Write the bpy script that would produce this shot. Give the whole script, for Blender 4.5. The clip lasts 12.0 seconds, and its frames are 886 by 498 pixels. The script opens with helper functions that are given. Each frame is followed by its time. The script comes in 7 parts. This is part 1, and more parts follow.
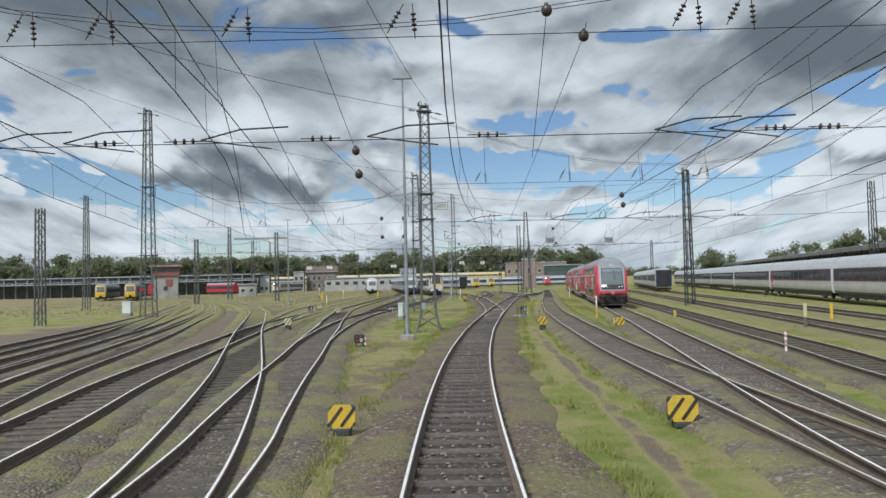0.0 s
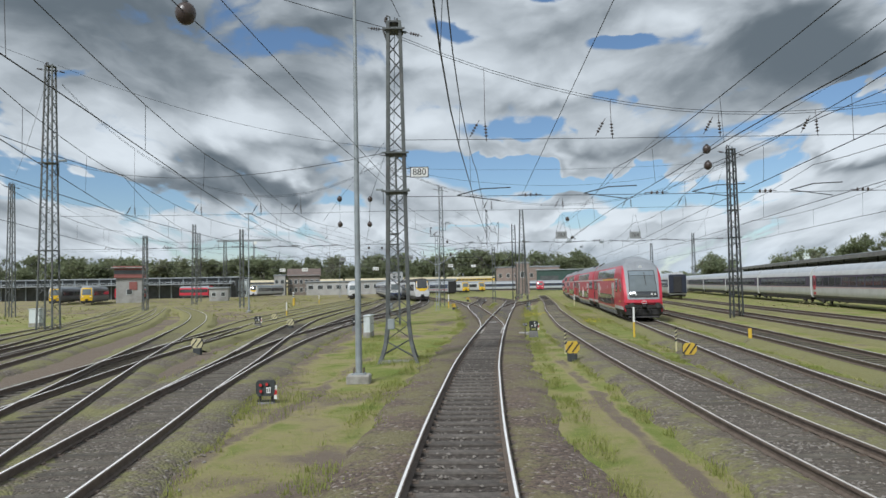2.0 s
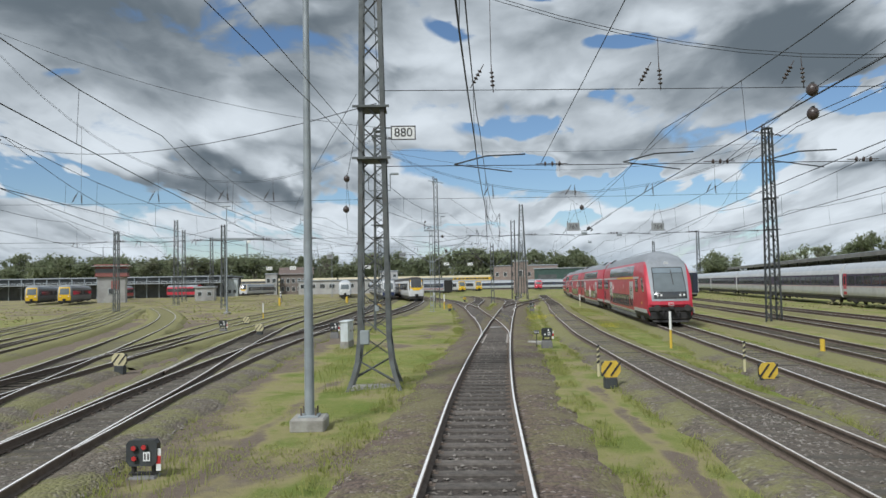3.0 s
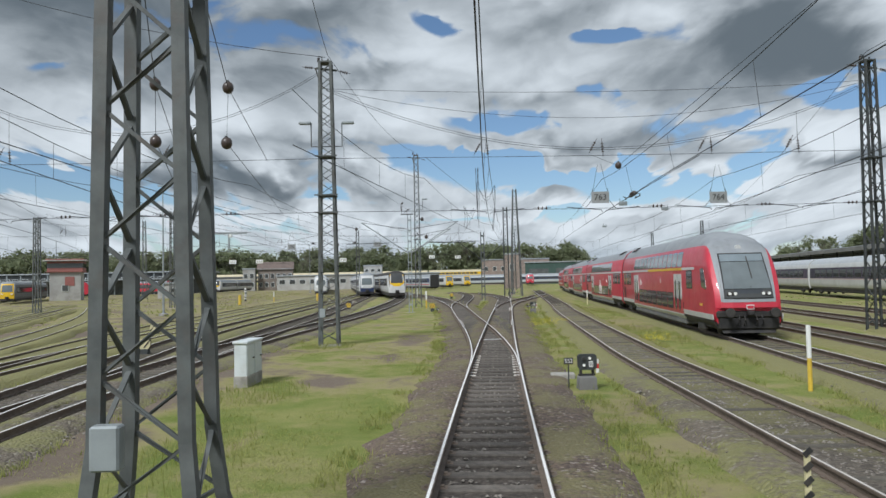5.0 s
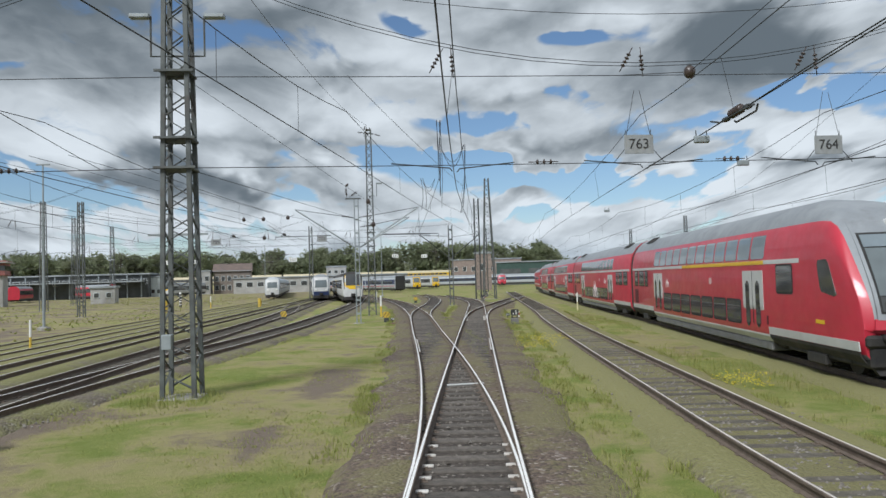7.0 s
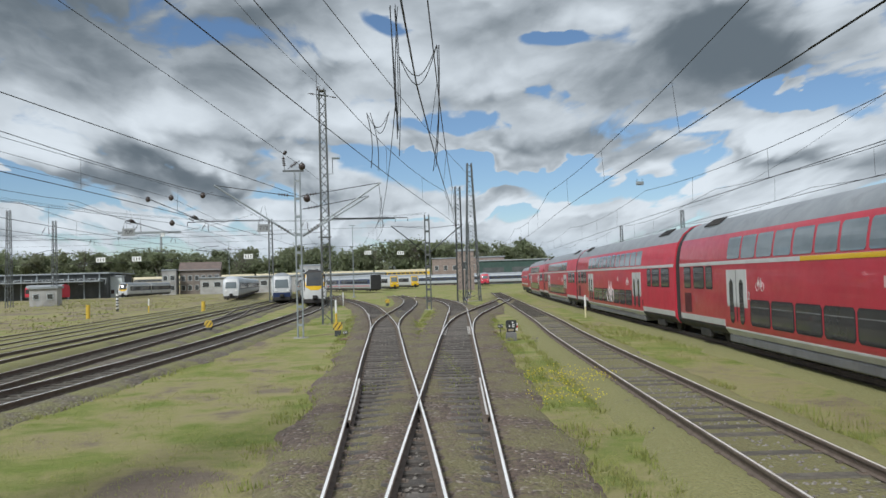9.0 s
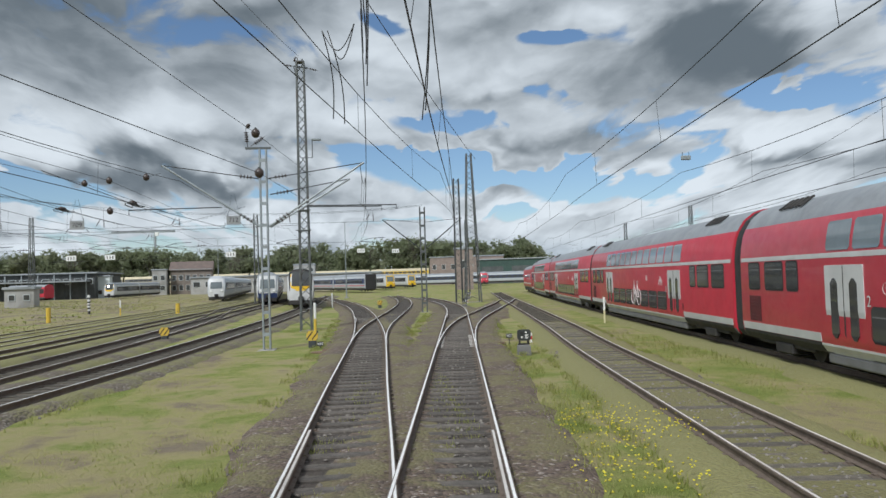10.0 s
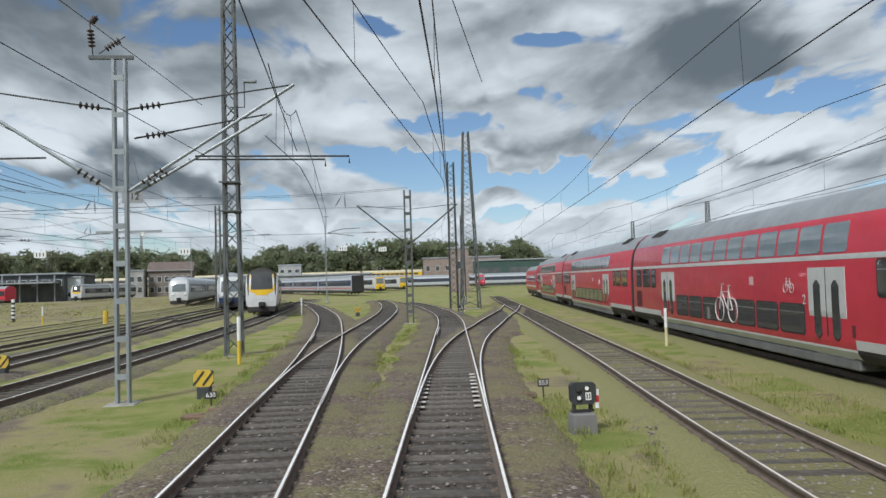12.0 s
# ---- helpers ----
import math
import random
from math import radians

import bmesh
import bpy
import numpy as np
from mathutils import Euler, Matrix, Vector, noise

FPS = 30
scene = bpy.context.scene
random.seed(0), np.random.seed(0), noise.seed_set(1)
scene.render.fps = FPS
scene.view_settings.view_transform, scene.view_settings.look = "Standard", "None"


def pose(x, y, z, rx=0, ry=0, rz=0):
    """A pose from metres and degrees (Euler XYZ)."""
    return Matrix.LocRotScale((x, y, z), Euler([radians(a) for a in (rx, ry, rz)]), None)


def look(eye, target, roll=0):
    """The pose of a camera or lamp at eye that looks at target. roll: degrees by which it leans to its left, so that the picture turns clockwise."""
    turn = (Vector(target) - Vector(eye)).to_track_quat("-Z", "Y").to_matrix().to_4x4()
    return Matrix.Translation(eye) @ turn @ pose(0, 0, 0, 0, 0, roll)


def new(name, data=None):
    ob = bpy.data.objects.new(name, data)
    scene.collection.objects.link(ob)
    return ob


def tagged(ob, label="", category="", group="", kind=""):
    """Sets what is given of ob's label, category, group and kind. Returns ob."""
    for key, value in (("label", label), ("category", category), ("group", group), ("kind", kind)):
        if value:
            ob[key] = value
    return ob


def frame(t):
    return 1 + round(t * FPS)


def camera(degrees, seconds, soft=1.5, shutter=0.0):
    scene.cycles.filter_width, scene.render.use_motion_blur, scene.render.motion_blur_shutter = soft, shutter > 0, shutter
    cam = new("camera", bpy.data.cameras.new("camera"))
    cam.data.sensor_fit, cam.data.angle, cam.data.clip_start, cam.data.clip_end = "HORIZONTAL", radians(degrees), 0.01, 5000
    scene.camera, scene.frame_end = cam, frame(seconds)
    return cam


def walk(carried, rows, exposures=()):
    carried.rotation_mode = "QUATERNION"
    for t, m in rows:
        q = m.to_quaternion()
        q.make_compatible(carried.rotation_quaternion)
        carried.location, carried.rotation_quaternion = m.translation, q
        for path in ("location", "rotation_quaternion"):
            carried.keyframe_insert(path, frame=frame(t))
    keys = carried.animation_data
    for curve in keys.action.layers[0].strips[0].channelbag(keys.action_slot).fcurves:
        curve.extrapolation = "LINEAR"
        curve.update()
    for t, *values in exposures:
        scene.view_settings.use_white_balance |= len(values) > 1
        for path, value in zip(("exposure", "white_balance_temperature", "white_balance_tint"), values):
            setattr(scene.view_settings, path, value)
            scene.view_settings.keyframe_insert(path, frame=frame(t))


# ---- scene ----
cam = camera(62.19, 12.0, soft=1.5)
# seconds, eye x, y, z above rail level in metres, yaw to the left, pitch up, roll in degrees
ROWS = [
    (0.0, 0.000, 0.000, 2.622, 0.000, 2.523, -1.376),
    (0.5, 0.111, 3.676, 2.620, -0.234, 2.591, -1.271),
    (1.0, 0.216, 7.327, 2.622, -0.427, 2.727, -1.043),
    (1.5, 0.319, 10.979, 2.625, -0.631, 2.854, -0.919),
    (2.0, 0.428, 14.641, 2.632, -0.838, 2.851, -1.050),
    (2.5, 0.538, 18.286, 2.643, -1.007, 2.821, -1.057),
    (3.0, 0.645, 21.924, 2.649, -1.145, 2.766, -1.058),
    (5.0, 1.581, 36.077, 2.622, -2.046, 2.355, -1.266),
    (5.5, 1.906, 39.559, 2.621, -2.564, 2.344, -1.273),
    (6.0, 2.247, 43.041, 2.631, -3.143, 2.416, -1.329),
    (6.5, 2.616, 46.511, 2.630, -3.782, 2.449, -1.473),
    (7.0, 3.022, 49.927, 2.626, -4.395, 2.378, -1.680),
    (7.5, 3.441, 53.272, 2.627, -4.967, 2.278, -1.929),
    (9.5, 4.951, 66.162, 2.625, -5.947, 2.267, -1.717),
    (10.0, 5.337, 69.541, 2.622, -5.989, 2.217, -1.837),
    (10.5, 5.737, 72.927, 2.620, -6.065, 2.220, -1.886),
    (11.0, 6.148, 76.329, 2.628, -6.127, 2.279, -1.875),
    (11.5, 6.567, 79.610, 2.625, -6.235, 2.329, -1.813),
    (12.0, 6.985, 82.799, 2.612, -6.406, 2.348, -1.736),
]


def ahead(x, y, z, yaw, pitch, roll):
    a, b = radians(yaw), radians(pitch)
    way = Vector((-math.sin(a) * math.cos(b), math.cos(a) * math.cos(b), math.sin(b)))
    return look((x, y, z), Vector((x, y, z)) + way, roll)


walk(cam, [(r[0], ahead(*r[1:])) for r in ROWS], [(0.0, 0.0, 6050, 8), (12.0, 0.0, 6050, 8)])

# ---- world, sun ----
SUN_EL, SUN_AZ = 46.0, 215.0   # degrees above the horizon; clockwise from +y


def node(tree, kind, **values):
    n = tree.nodes.new(kind)
    for key, value in values.items():
        if key.startswith("in_"):
            n.inputs[int(key[3:])].default_value = value
        else:
            setattr(n, key, value)
    return n


def maths(tree, op, a, b=None, c=None, clamp=False):
    n = tree.nodes.new("ShaderNodeMath")
    n.operation, n.use_clamp = op, clamp
    for k, v in enumerate((a, b, c)):
        if v is None:
            continue
        if isinstance(v, (int, float)):
            n.inputs[k].default_value = v
        else:
            tree.links.new(v, n.inputs[k])
    return n.outputs[0]


def mixed(tree, factor, a, b):
    n = tree.nodes.new("ShaderNodeMix")
    n.data_type = "RGBA"
    for k, v in ((0, factor), (6, a), (7, b)):
        if isinstance(v, (int, float)):
            n.inputs[k].default_value = v
        elif isinstance(v, tuple):
            n.inputs[k].default_value = (*v, 1.0) if len(v) == 3 else v
        else:
            tree.links.new(v, n.inputs[k])
    return n.outputs[2]


def ramped(tree, value, lo, hi, smooth=True):
    n = tree.nodes.new("ShaderNodeMapRange")
    n.interpolation_type = "SMOOTHSTEP" if smooth else "LINEAR"
    n.inputs[1].default_value, n.inputs[2].default_value = lo, hi
    tree.links.new(value, n.inputs[0])
    return n.outputs[0]


def noised(tree, vector, scale, detail=4.0, rough=0.55, distort=0.0):
    n = tree.nodes.new("ShaderNodeTexNoise")
    n.inputs["Scale"].default_value, n.inputs["Detail"].default_value = scale, detail
    n.inputs["Roughness"].default_value, n.inputs["Distortion"].default_value = rough, distort
    tree.links.new(vector, n.inputs["Vector"])
    return n.outputs[0]


def make_world():
    world = bpy.data.worlds.new("sky")
    scene.world = world
    world.use_nodes = True
    tree = world.node_tree
    tree.nodes.clear()
    link = tree.links.new
    sky = node(tree, "ShaderNodeTexSky")
    sky.sky_type, sky.sun_disc = "NISHITA", False
    sky.sun_elevation, sky.sun_rotation = radians(SUN_EL), radians(SUN_AZ)
    sky.air_density, sky.dust_density, sky.ozone_density = 1.0, 0.2, 3.0
    blue = node(tree, "ShaderNodeVectorMath", operation="SCALE")
    link(sky.outputs[0], blue.inputs[0])
    blue.inputs[3].default_value = SKY
    # the field of cumulus: bearing and height as tangents of the view ahead
    where = node(tree, "ShaderNodeTexCoord")
    parts = node(tree, "ShaderNodeSeparateXYZ")
    link(where.outputs["Generated"], parts.inputs[0])
    dx, dy, dz = parts.outputs
    front = maths(tree, "MAXIMUM", dy, 0.05)
    u, v = maths(tree, "DIVIDE", dx, front), maths(tree, "DIVIDE", maths(tree, "MAXIMUM", dz, 0.0), front)

    def laid(lift):
        # clouds shrink and flatten towards the horizon
        high = maths(tree, "ADD", v, lift)
        depth = maths(tree, "ADD", high, 0.22)
        n = node(tree, "ShaderNodeCombineXYZ")
        link(maths(tree, "DIVIDE", u, depth), n.inputs[0])
        link(maths(tree, "MULTIPLY", maths(tree, "LOGARITHM", depth, 2.718), 1.55), n.inputs[1])
        n.inputs[2].default_value = 5.3
        swirl = node(tree, "ShaderNodeTexNoise")
        swirl.inputs["Scale"].default_value, swirl.inputs["Detail"].default_value = 3.0, 5.0
        link(n.outputs[0], swirl.inputs["Vector"])
        bend = node(tree, "ShaderNodeVectorMath", operation="MULTIPLY_ADD")
        link(swirl.outputs["Color"], bend.inputs[0])
        bend.inputs[1].default_value = (0.34, 0.30, 0.0)
        link(n.outputs[0], bend.inputs[2])
        return bend.outputs[0]

    def billows(at):
        n = node(tree, "ShaderNodeTexVoronoi", feature="SMOOTH_F1")
        n.inputs["Scale"].default_value, n.inputs["Detail"].default_value = 3.4, 3.0
        n.inputs["Roughness"].default_value, n.inputs["Smoothness"].default_value = 0.50, 0.75
        link(at, n.inputs["Vector"])
        return maths(tree, "SUBTRACT", 0.5, n.outputs["Distance"])

    here, above = laid(0.0), laid(0.022)
    puff, puff_above = billows(here), billows(above)
    soft = maths(tree, "SUBTRACT", noised(tree, here, 2.2, 9.0, 0.58), 0.5)
    soft_above = maths(tree, "SUBTRACT", noised(tree, above, 2.2, 9.0, 0.58), 0.5)
    ragged = node(tree, "ShaderNodeCombineXYZ")
    link(maths(tree, "ADD", u, maths(tree, "MULTIPLY", soft, 0.20)), ragged.inputs[0])
    link(maths(tree, "ADD", v, maths(tree, "MULTIPLY", puff, 0.06)), ragged.inputs[1])

    def blobs(total, spots):
        # broad masses and openings: bearing, height, half widths, strength
        for az, el, w, h, k in spots:
            n = node(tree, "ShaderNodeVectorMath", operation="MULTIPLY_ADD")
            link(ragged.outputs[0], n.inputs[0])
            n.inputs[1].default_value, n.inputs[2].default_value = (1 / w, 1 / h, 0.0), (-az / w, -el / h, 0.0)
            r = node(tree, "ShaderNodeVectorMath", operation="LENGTH")
            link(n.outputs[0], r.inputs[0])
            f = node(tree, "ShaderNodeMapRange", interpolation_type="SMOOTHSTEP")
            f.inputs[1].default_value, f.inputs[2].default_value = 0.0, 2.1
            f.inputs[3].default_value, f.inputs[4].default_value = k, 0.0
            link(r.outputs[1], f.inputs[0])
            total = maths(tree, "ADD", total, f.outputs[0])
        return total

    cover = maths(tree, "ADD", maths(tree, "MULTIPLY", soft, 1.15), maths(tree, "MULTIPLY", puff, 0.55))
    cover = blobs(blobs(maths(tree, "ADD", cover, COVER), GAPS), PUFFS)
    mask = ramped(tree, cover, 0.36, 0.50)
    relief = maths(tree, "ADD", maths(tree, "MULTIPLY", maths(tree, "SUBTRACT", puff_above, puff), 1.05), maths(tree, "MULTIPLY", maths(tree, "SUBTRACT", soft_above, soft), 1.9))
    thick = ramped(tree, cover, 0.45, 0.80)
    grain = maths(tree, "ADD", maths(tree, "MULTIPLY", soft, 0.75), maths(tree, "MULTIPLY", relief, RELIEF))
    shade = maths(tree, "ADD", maths(tree, "MULTIPLY", thick, 0.22), maths(tree, "ADD", grain, SHADE))
    shade = blobs(blobs(shade, DARKS), LIGHTS)
    shade = ramped(tree, shade, -0.32, 1.50)
    cloud = mixed(tree, shade, CLOUD_LIT, CLOUD_DARK)
    both = mixed(tree, mask, blue.outputs[0], cloud)
    haze = ramped(tree, v, 0.0, 0.07)
    both = mixed(tree, haze, mixed(tree, 0.45, both, HAZE), both)
    back = node(tree, "ShaderNodeBackground")
    link(both, back.inputs[0])
    back.inputs[1].default_value = WORLD
    out = node(tree, "ShaderNodeOutputWorld")
    link(back.outputs[0], out.inputs[0])


SKY, WORLD = 0.092, 1.0
COVER, SHADE, RELIEF = 0.81, 0.42, 0.85
CLOUD_LIT, CLOUD_DARK, HAZE = (0.77, 0.80, 0.82), (0.140, 0.165, 0.185), (0.58, 0.67, 0.75)
GAPS = [(0.056, 0.332, 0.038, 0.012, -0.5), (0.268, 0.307, 0.030, 0.014, -0.5), (0.191, 0.378, 0.045, 0.010, -0.5), (0.62, 0.221, 0.065, 0.018, -0.55), (0.138, 0.174, 0.054, 0.012, -0.4), (0.215, 0.126, 0.146, 0.012, -0.5), (0.357, 0.097, 0.169, 0.015, -0.5), (0.446, 0.13, 0.054, 0.012, -0.4), (-0.08, 0.092, 0.085, 0.011, -0.35), (0.105, 0.118, 0.062, 0.019, -0.4), (-0.5, 0.125, 0.131, 0.017, -0.45), (-0.412, 0.098, 0.092, 0.008, -0.3), (-0.515, 0.289, 0.027, 0.011, -0.25), (0.119, 0.056, 0.123, 0.006, -0.25), (-0.322, 0.08, 0.092, 0.006, -0.2), (0.664, 0.117, 0.046, 0.008, -0.2), (-0.003, 0.137, 0.046, 0.008, -0.25)]
PUFFS = [(0.216, 0.145, 0.058, 0.009, 0.45), (0.175, 0.084, 0.038, 0.008, 0.4), (0.385, 0.125, 0.026, 0.015, 0.5), (0.284, 0.06, 0.062, 0.008, 0.35), (0.549, 0.103, 0.131, 0.027, 0.3), (0.601, 0.172, 0.085, 0.026, 0.35), (-0.019, 0.065, 0.069, 0.006, 0.35), (-0.187, 0.081, 0.046, 0.008, 0.3), (0.106, 0.149, 0.031, 0.006, 0.3), (0.285, 0.256, 0.075, 0.026, 0.40), (0.545, 0.262, 0.065, 0.020, 0.32), (-0.16, 0.375, 0.08, 0.03, 0.25)]
DARKS = [(-0.358, 0.318, 0.185, 0.058, 0.75), (-0.478, 0.373, 0.123, 0.038, 0.4), (-0.06, 0.375, 0.115, 0.031, 0.5), (-0.322, 0.133, 0.092, 0.02, 0.7), (-0.202, 0.114, 0.085, 0.015, 0.55), (0.5, 0.287, 0.131, 0.046, 0.8), (0.567, 0.335, 0.123, 0.038, 0.45), (0.327, 0.158, 0.108, 0.012, 0.6), (-0.062, 0.257, 0.032, 0.014, 0.55), (0.314, 0.237, 0.062, 0.015, 0.35), (-0.125, 0.153, 0.069, 0.011, 0.35), (0.6, 0.142, 0.069, 0.008, 0.3), (0.21, 0.211, 0.092, 0.011, 0.3), (-0.184, 0.293, 0.062, 0.046, 0.35), (0.417, 0.212, 0.092, 0.018, 0.4)]
LIGHTS = [(0.577, 0.172, 0.077, 0.015, -0.7), (0.533, 0.107, 0.131, 0.017, -0.5), (0.055, 0.291, 0.077, 0.023, -0.6), (0.341, 0.34, 0.046, 0.031, -0.7), (-0.223, 0.224, 0.046, 0.031, -0.5), (-0.359, 0.191, 0.154, 0.02, -0.4), (-0.471, 0.158, 0.123, 0.014, -0.3), (-0.194, 0.146, 0.046, 0.012, -0.6), (0.227, 0.258, 0.069, 0.026, -0.35), (0.14, 0.251, 0.069, 0.023, -0.3), (-0.078, 0.206, 0.062, 0.031, -0.35), (0.386, 0.129, 0.023, 0.009, -0.6), (0.208, 0.149, 0.054, 0.006, -0.4), (0.284, 0.064, 0.092, 0.008, -0.4), (-0.019, 0.068, 0.154, 0.008, -0.4), (0.422, 0.36, 0.038, 0.031, -0.4), (0.662, 0.334, 0.031, 0.046, -0.4), (-0.478, 0.235, 0.069, 0.018, -0.25), (0.014, 0.19, 0.046, 0.023, -0.3), (0.1, 0.055, 1.3, 0.026, -0.36)]
make_world()
sun_data = bpy.data.lights.new("sun", "SUN")
sun_data.energy, sun_data.angle, sun_data.color = 3.4, radians(14.0), (1.0, 0.975, 0.94)
sun = new("sun", sun_data)
away = Vector((math.sin(radians(SUN_AZ)) * math.cos(radians(SUN_EL)), math.cos(radians(SUN_AZ)) * math.cos(radians(SUN_EL)), math.sin(radians(SUN_EL))))
sun.matrix_world = look(away * 200, (0, 0, 0))
scene.view_settings.exposure = 0.0

# ---- materials ----
def coords(tree, kind="Object"):
    if kind == "World":
        return tree.nodes.new("ShaderNodeNewGeometry").outputs["Position"]
    return tree.nodes.new("ShaderNodeTexCoord").outputs[kind]


def material(name, a, b=None, scale=3.0, rough=0.6, metal=0.0, bump=0.0, bump_scale=40.0, grime=None, grime_amount=0.35, grime_scale=0.7, random_tint=0.0, space="Object", coat=0.0):
    """A painted, worn or raw surface: colour a, drifting to b with a fine grain, with blotches of grime over it."""
    m = bpy.data.materials.new(name)
    m.use_nodes = True
    tree = m.node_tree
    bsdf = tree.nodes["Principled BSDF"]
    at = coords(tree, space)
    colour = mixed(tree, ramped(tree, noised(tree, at, scale, 6.0, 0.6), 0.32, 0.68), a, b or tuple(v * 0.8 for v in a))
    if grime:
        spots = ramped(tree, noised(tree, at, grime_scale, 8.0, 0.68, 0.4), 0.48, 0.72)
        colour = mixed(tree, maths(tree, "MULTIPLY", spots, grime_amount), colour, grime)
    if random_tint:
        info = tree.nodes.new("ShaderNodeObjectInfo")
        hsv = tree.nodes.new("ShaderNodeHueSaturation")
        tree.links.new(maths(tree, "ADD", maths(tree, "MULTIPLY", info.outputs["Random"], 2 * random_tint), 1.0 - random_tint), hsv.inputs["Value"])
        tree.links.new(colour, hsv.inputs["Color"])
        colour = hsv.outputs[0]
    tree.links.new(colour, bsdf.inputs["Base Color"])
    bsdf.inputs["Metallic"].default_value = metal
    bsdf.inputs["Coat Weight"].default_value = coat
    r = tree.nodes.new("ShaderNodeMapRange")
    r.inputs[3].default_value, r.inputs[4].default_value = max(rough - 0.12, 0.02), min(rough + 0.12, 1.0)
    tree.links.new(noised(tree, at, scale * 5, 4.0), r.inputs[0])
    tree.links.new(r.outputs[0], bsdf.inputs["Roughness"])
    if bump:
        n = tree.nodes.new("ShaderNodeBump")
        n.inputs["Strength"].default_value = min(bump, 1.0)
        n.inputs["Distance"].default_value = 0.02
        tree.links.new(noised(tree, at, bump_scale, 6.0, 0.7), n.inputs["Height"])
        tree.links.new(n.outputs[0], bsdf.inputs["Normal"])
    return m


def gravel(name, dark, mid, light, weeds, weed_amount, disused=True):
    """Ballast: broken stones, sooty and rust-stained, with weeds growing through it."""
    m = bpy.data.materials.new(name)
    m.use_nodes = True
    tree = m.node_tree
    bsdf = tree.nodes["Principled BSDF"]
    at = coords(tree, "World")
    cell = tree.nodes.new("ShaderNodeTexVoronoi")
    cell.inputs["Scale"].default_value = 17.0
    tree.links.new(at, cell.inputs["Vector"])
    tone = tree.nodes.new("ShaderNodeSeparateColor")
    tree.links.new(cell.outputs["Color"], tone.inputs[0])
    colour = mixed(tree, tone.outputs[0], dark, mid)
    colour = mixed(tree, maths(tree, "MULTIPLY", ramped(tree, tone.outputs[1], 0.86, 1.0), 0.8), colour, light)
    colour = mixed(tree, ramped(tree, noised(tree, at, 0.35, 5.0, 0.6), 0.35, 0.72), colour, mixed(tree, 0.5, colour, mid))
    # disused tracks to the far west and east are grown over
    place = tree.nodes.new("ShaderNodeSeparateXYZ")
    tree.links.new(at, place.inputs[0])
    west = maths(tree, "MULTIPLY", ramped(tree, maths(tree, "MULTIPLY", place.outputs[0], -1.0), 7.5, 11.0), ramped(tree, place.outputs[1], 42.0, 75.0))
    east = maths(tree, "MULTIPLY", ramped(tree, place.outputs[0], 11.5, 13.5), 0.5)
    east = maths(tree, "MAXIMUM", east, maths(tree, "MULTIPLY", maths(tree, "MULTIPLY", ramped(tree, place.outputs[0], 6.8, 8.5), ramped(tree, place.outputs[1], 42.0, 58.0)), 0.62))
    grown = maths(tree, "MULTIPLY", maths(tree, "MAXIMUM", west, east), 0.24 if disused else 0.0)
    patch = ramped(tree, maths(tree, "ADD", maths(tree, "MULTIPLY", noised(tree, at, 0.55, 6.0, 0.65), 0.7), maths(tree, "ADD", grown, maths(tree, "MULTIPLY", noised(tree, at, 6.0, 4.0, 0.7), 0.3))), 0.62 - weed_amount, 0.74 - weed_amount)
    colour = mixed(tree, maths(tree, "ADD", maths(tree, "MULTIPLY", patch, 0.72), maths(tree, "MULTIPLY", grown, 0.8)), colour, mixed(tree, maths(tree, "MULTIPLY", grown, 3.0), weeds, (0.24, 0.22, 0.085)))
    tree.links.new(colour, bsdf.inputs["Base Color"])
    bsdf.inputs["Roughness"].default_value = 0.92
    n = tree.nodes.new("ShaderNodeBump")
    n.inputs["Strength"].default_value, n.inputs["Distance"].default_value = 0.9, 0.035
    tree.links.new(maths(tree, "SUBTRACT", 1.0, cell.outputs["Distance"]), n.inputs["Height"])
    tree.links.new(n.outputs[0], bsdf.inputs["Normal"])
    return m


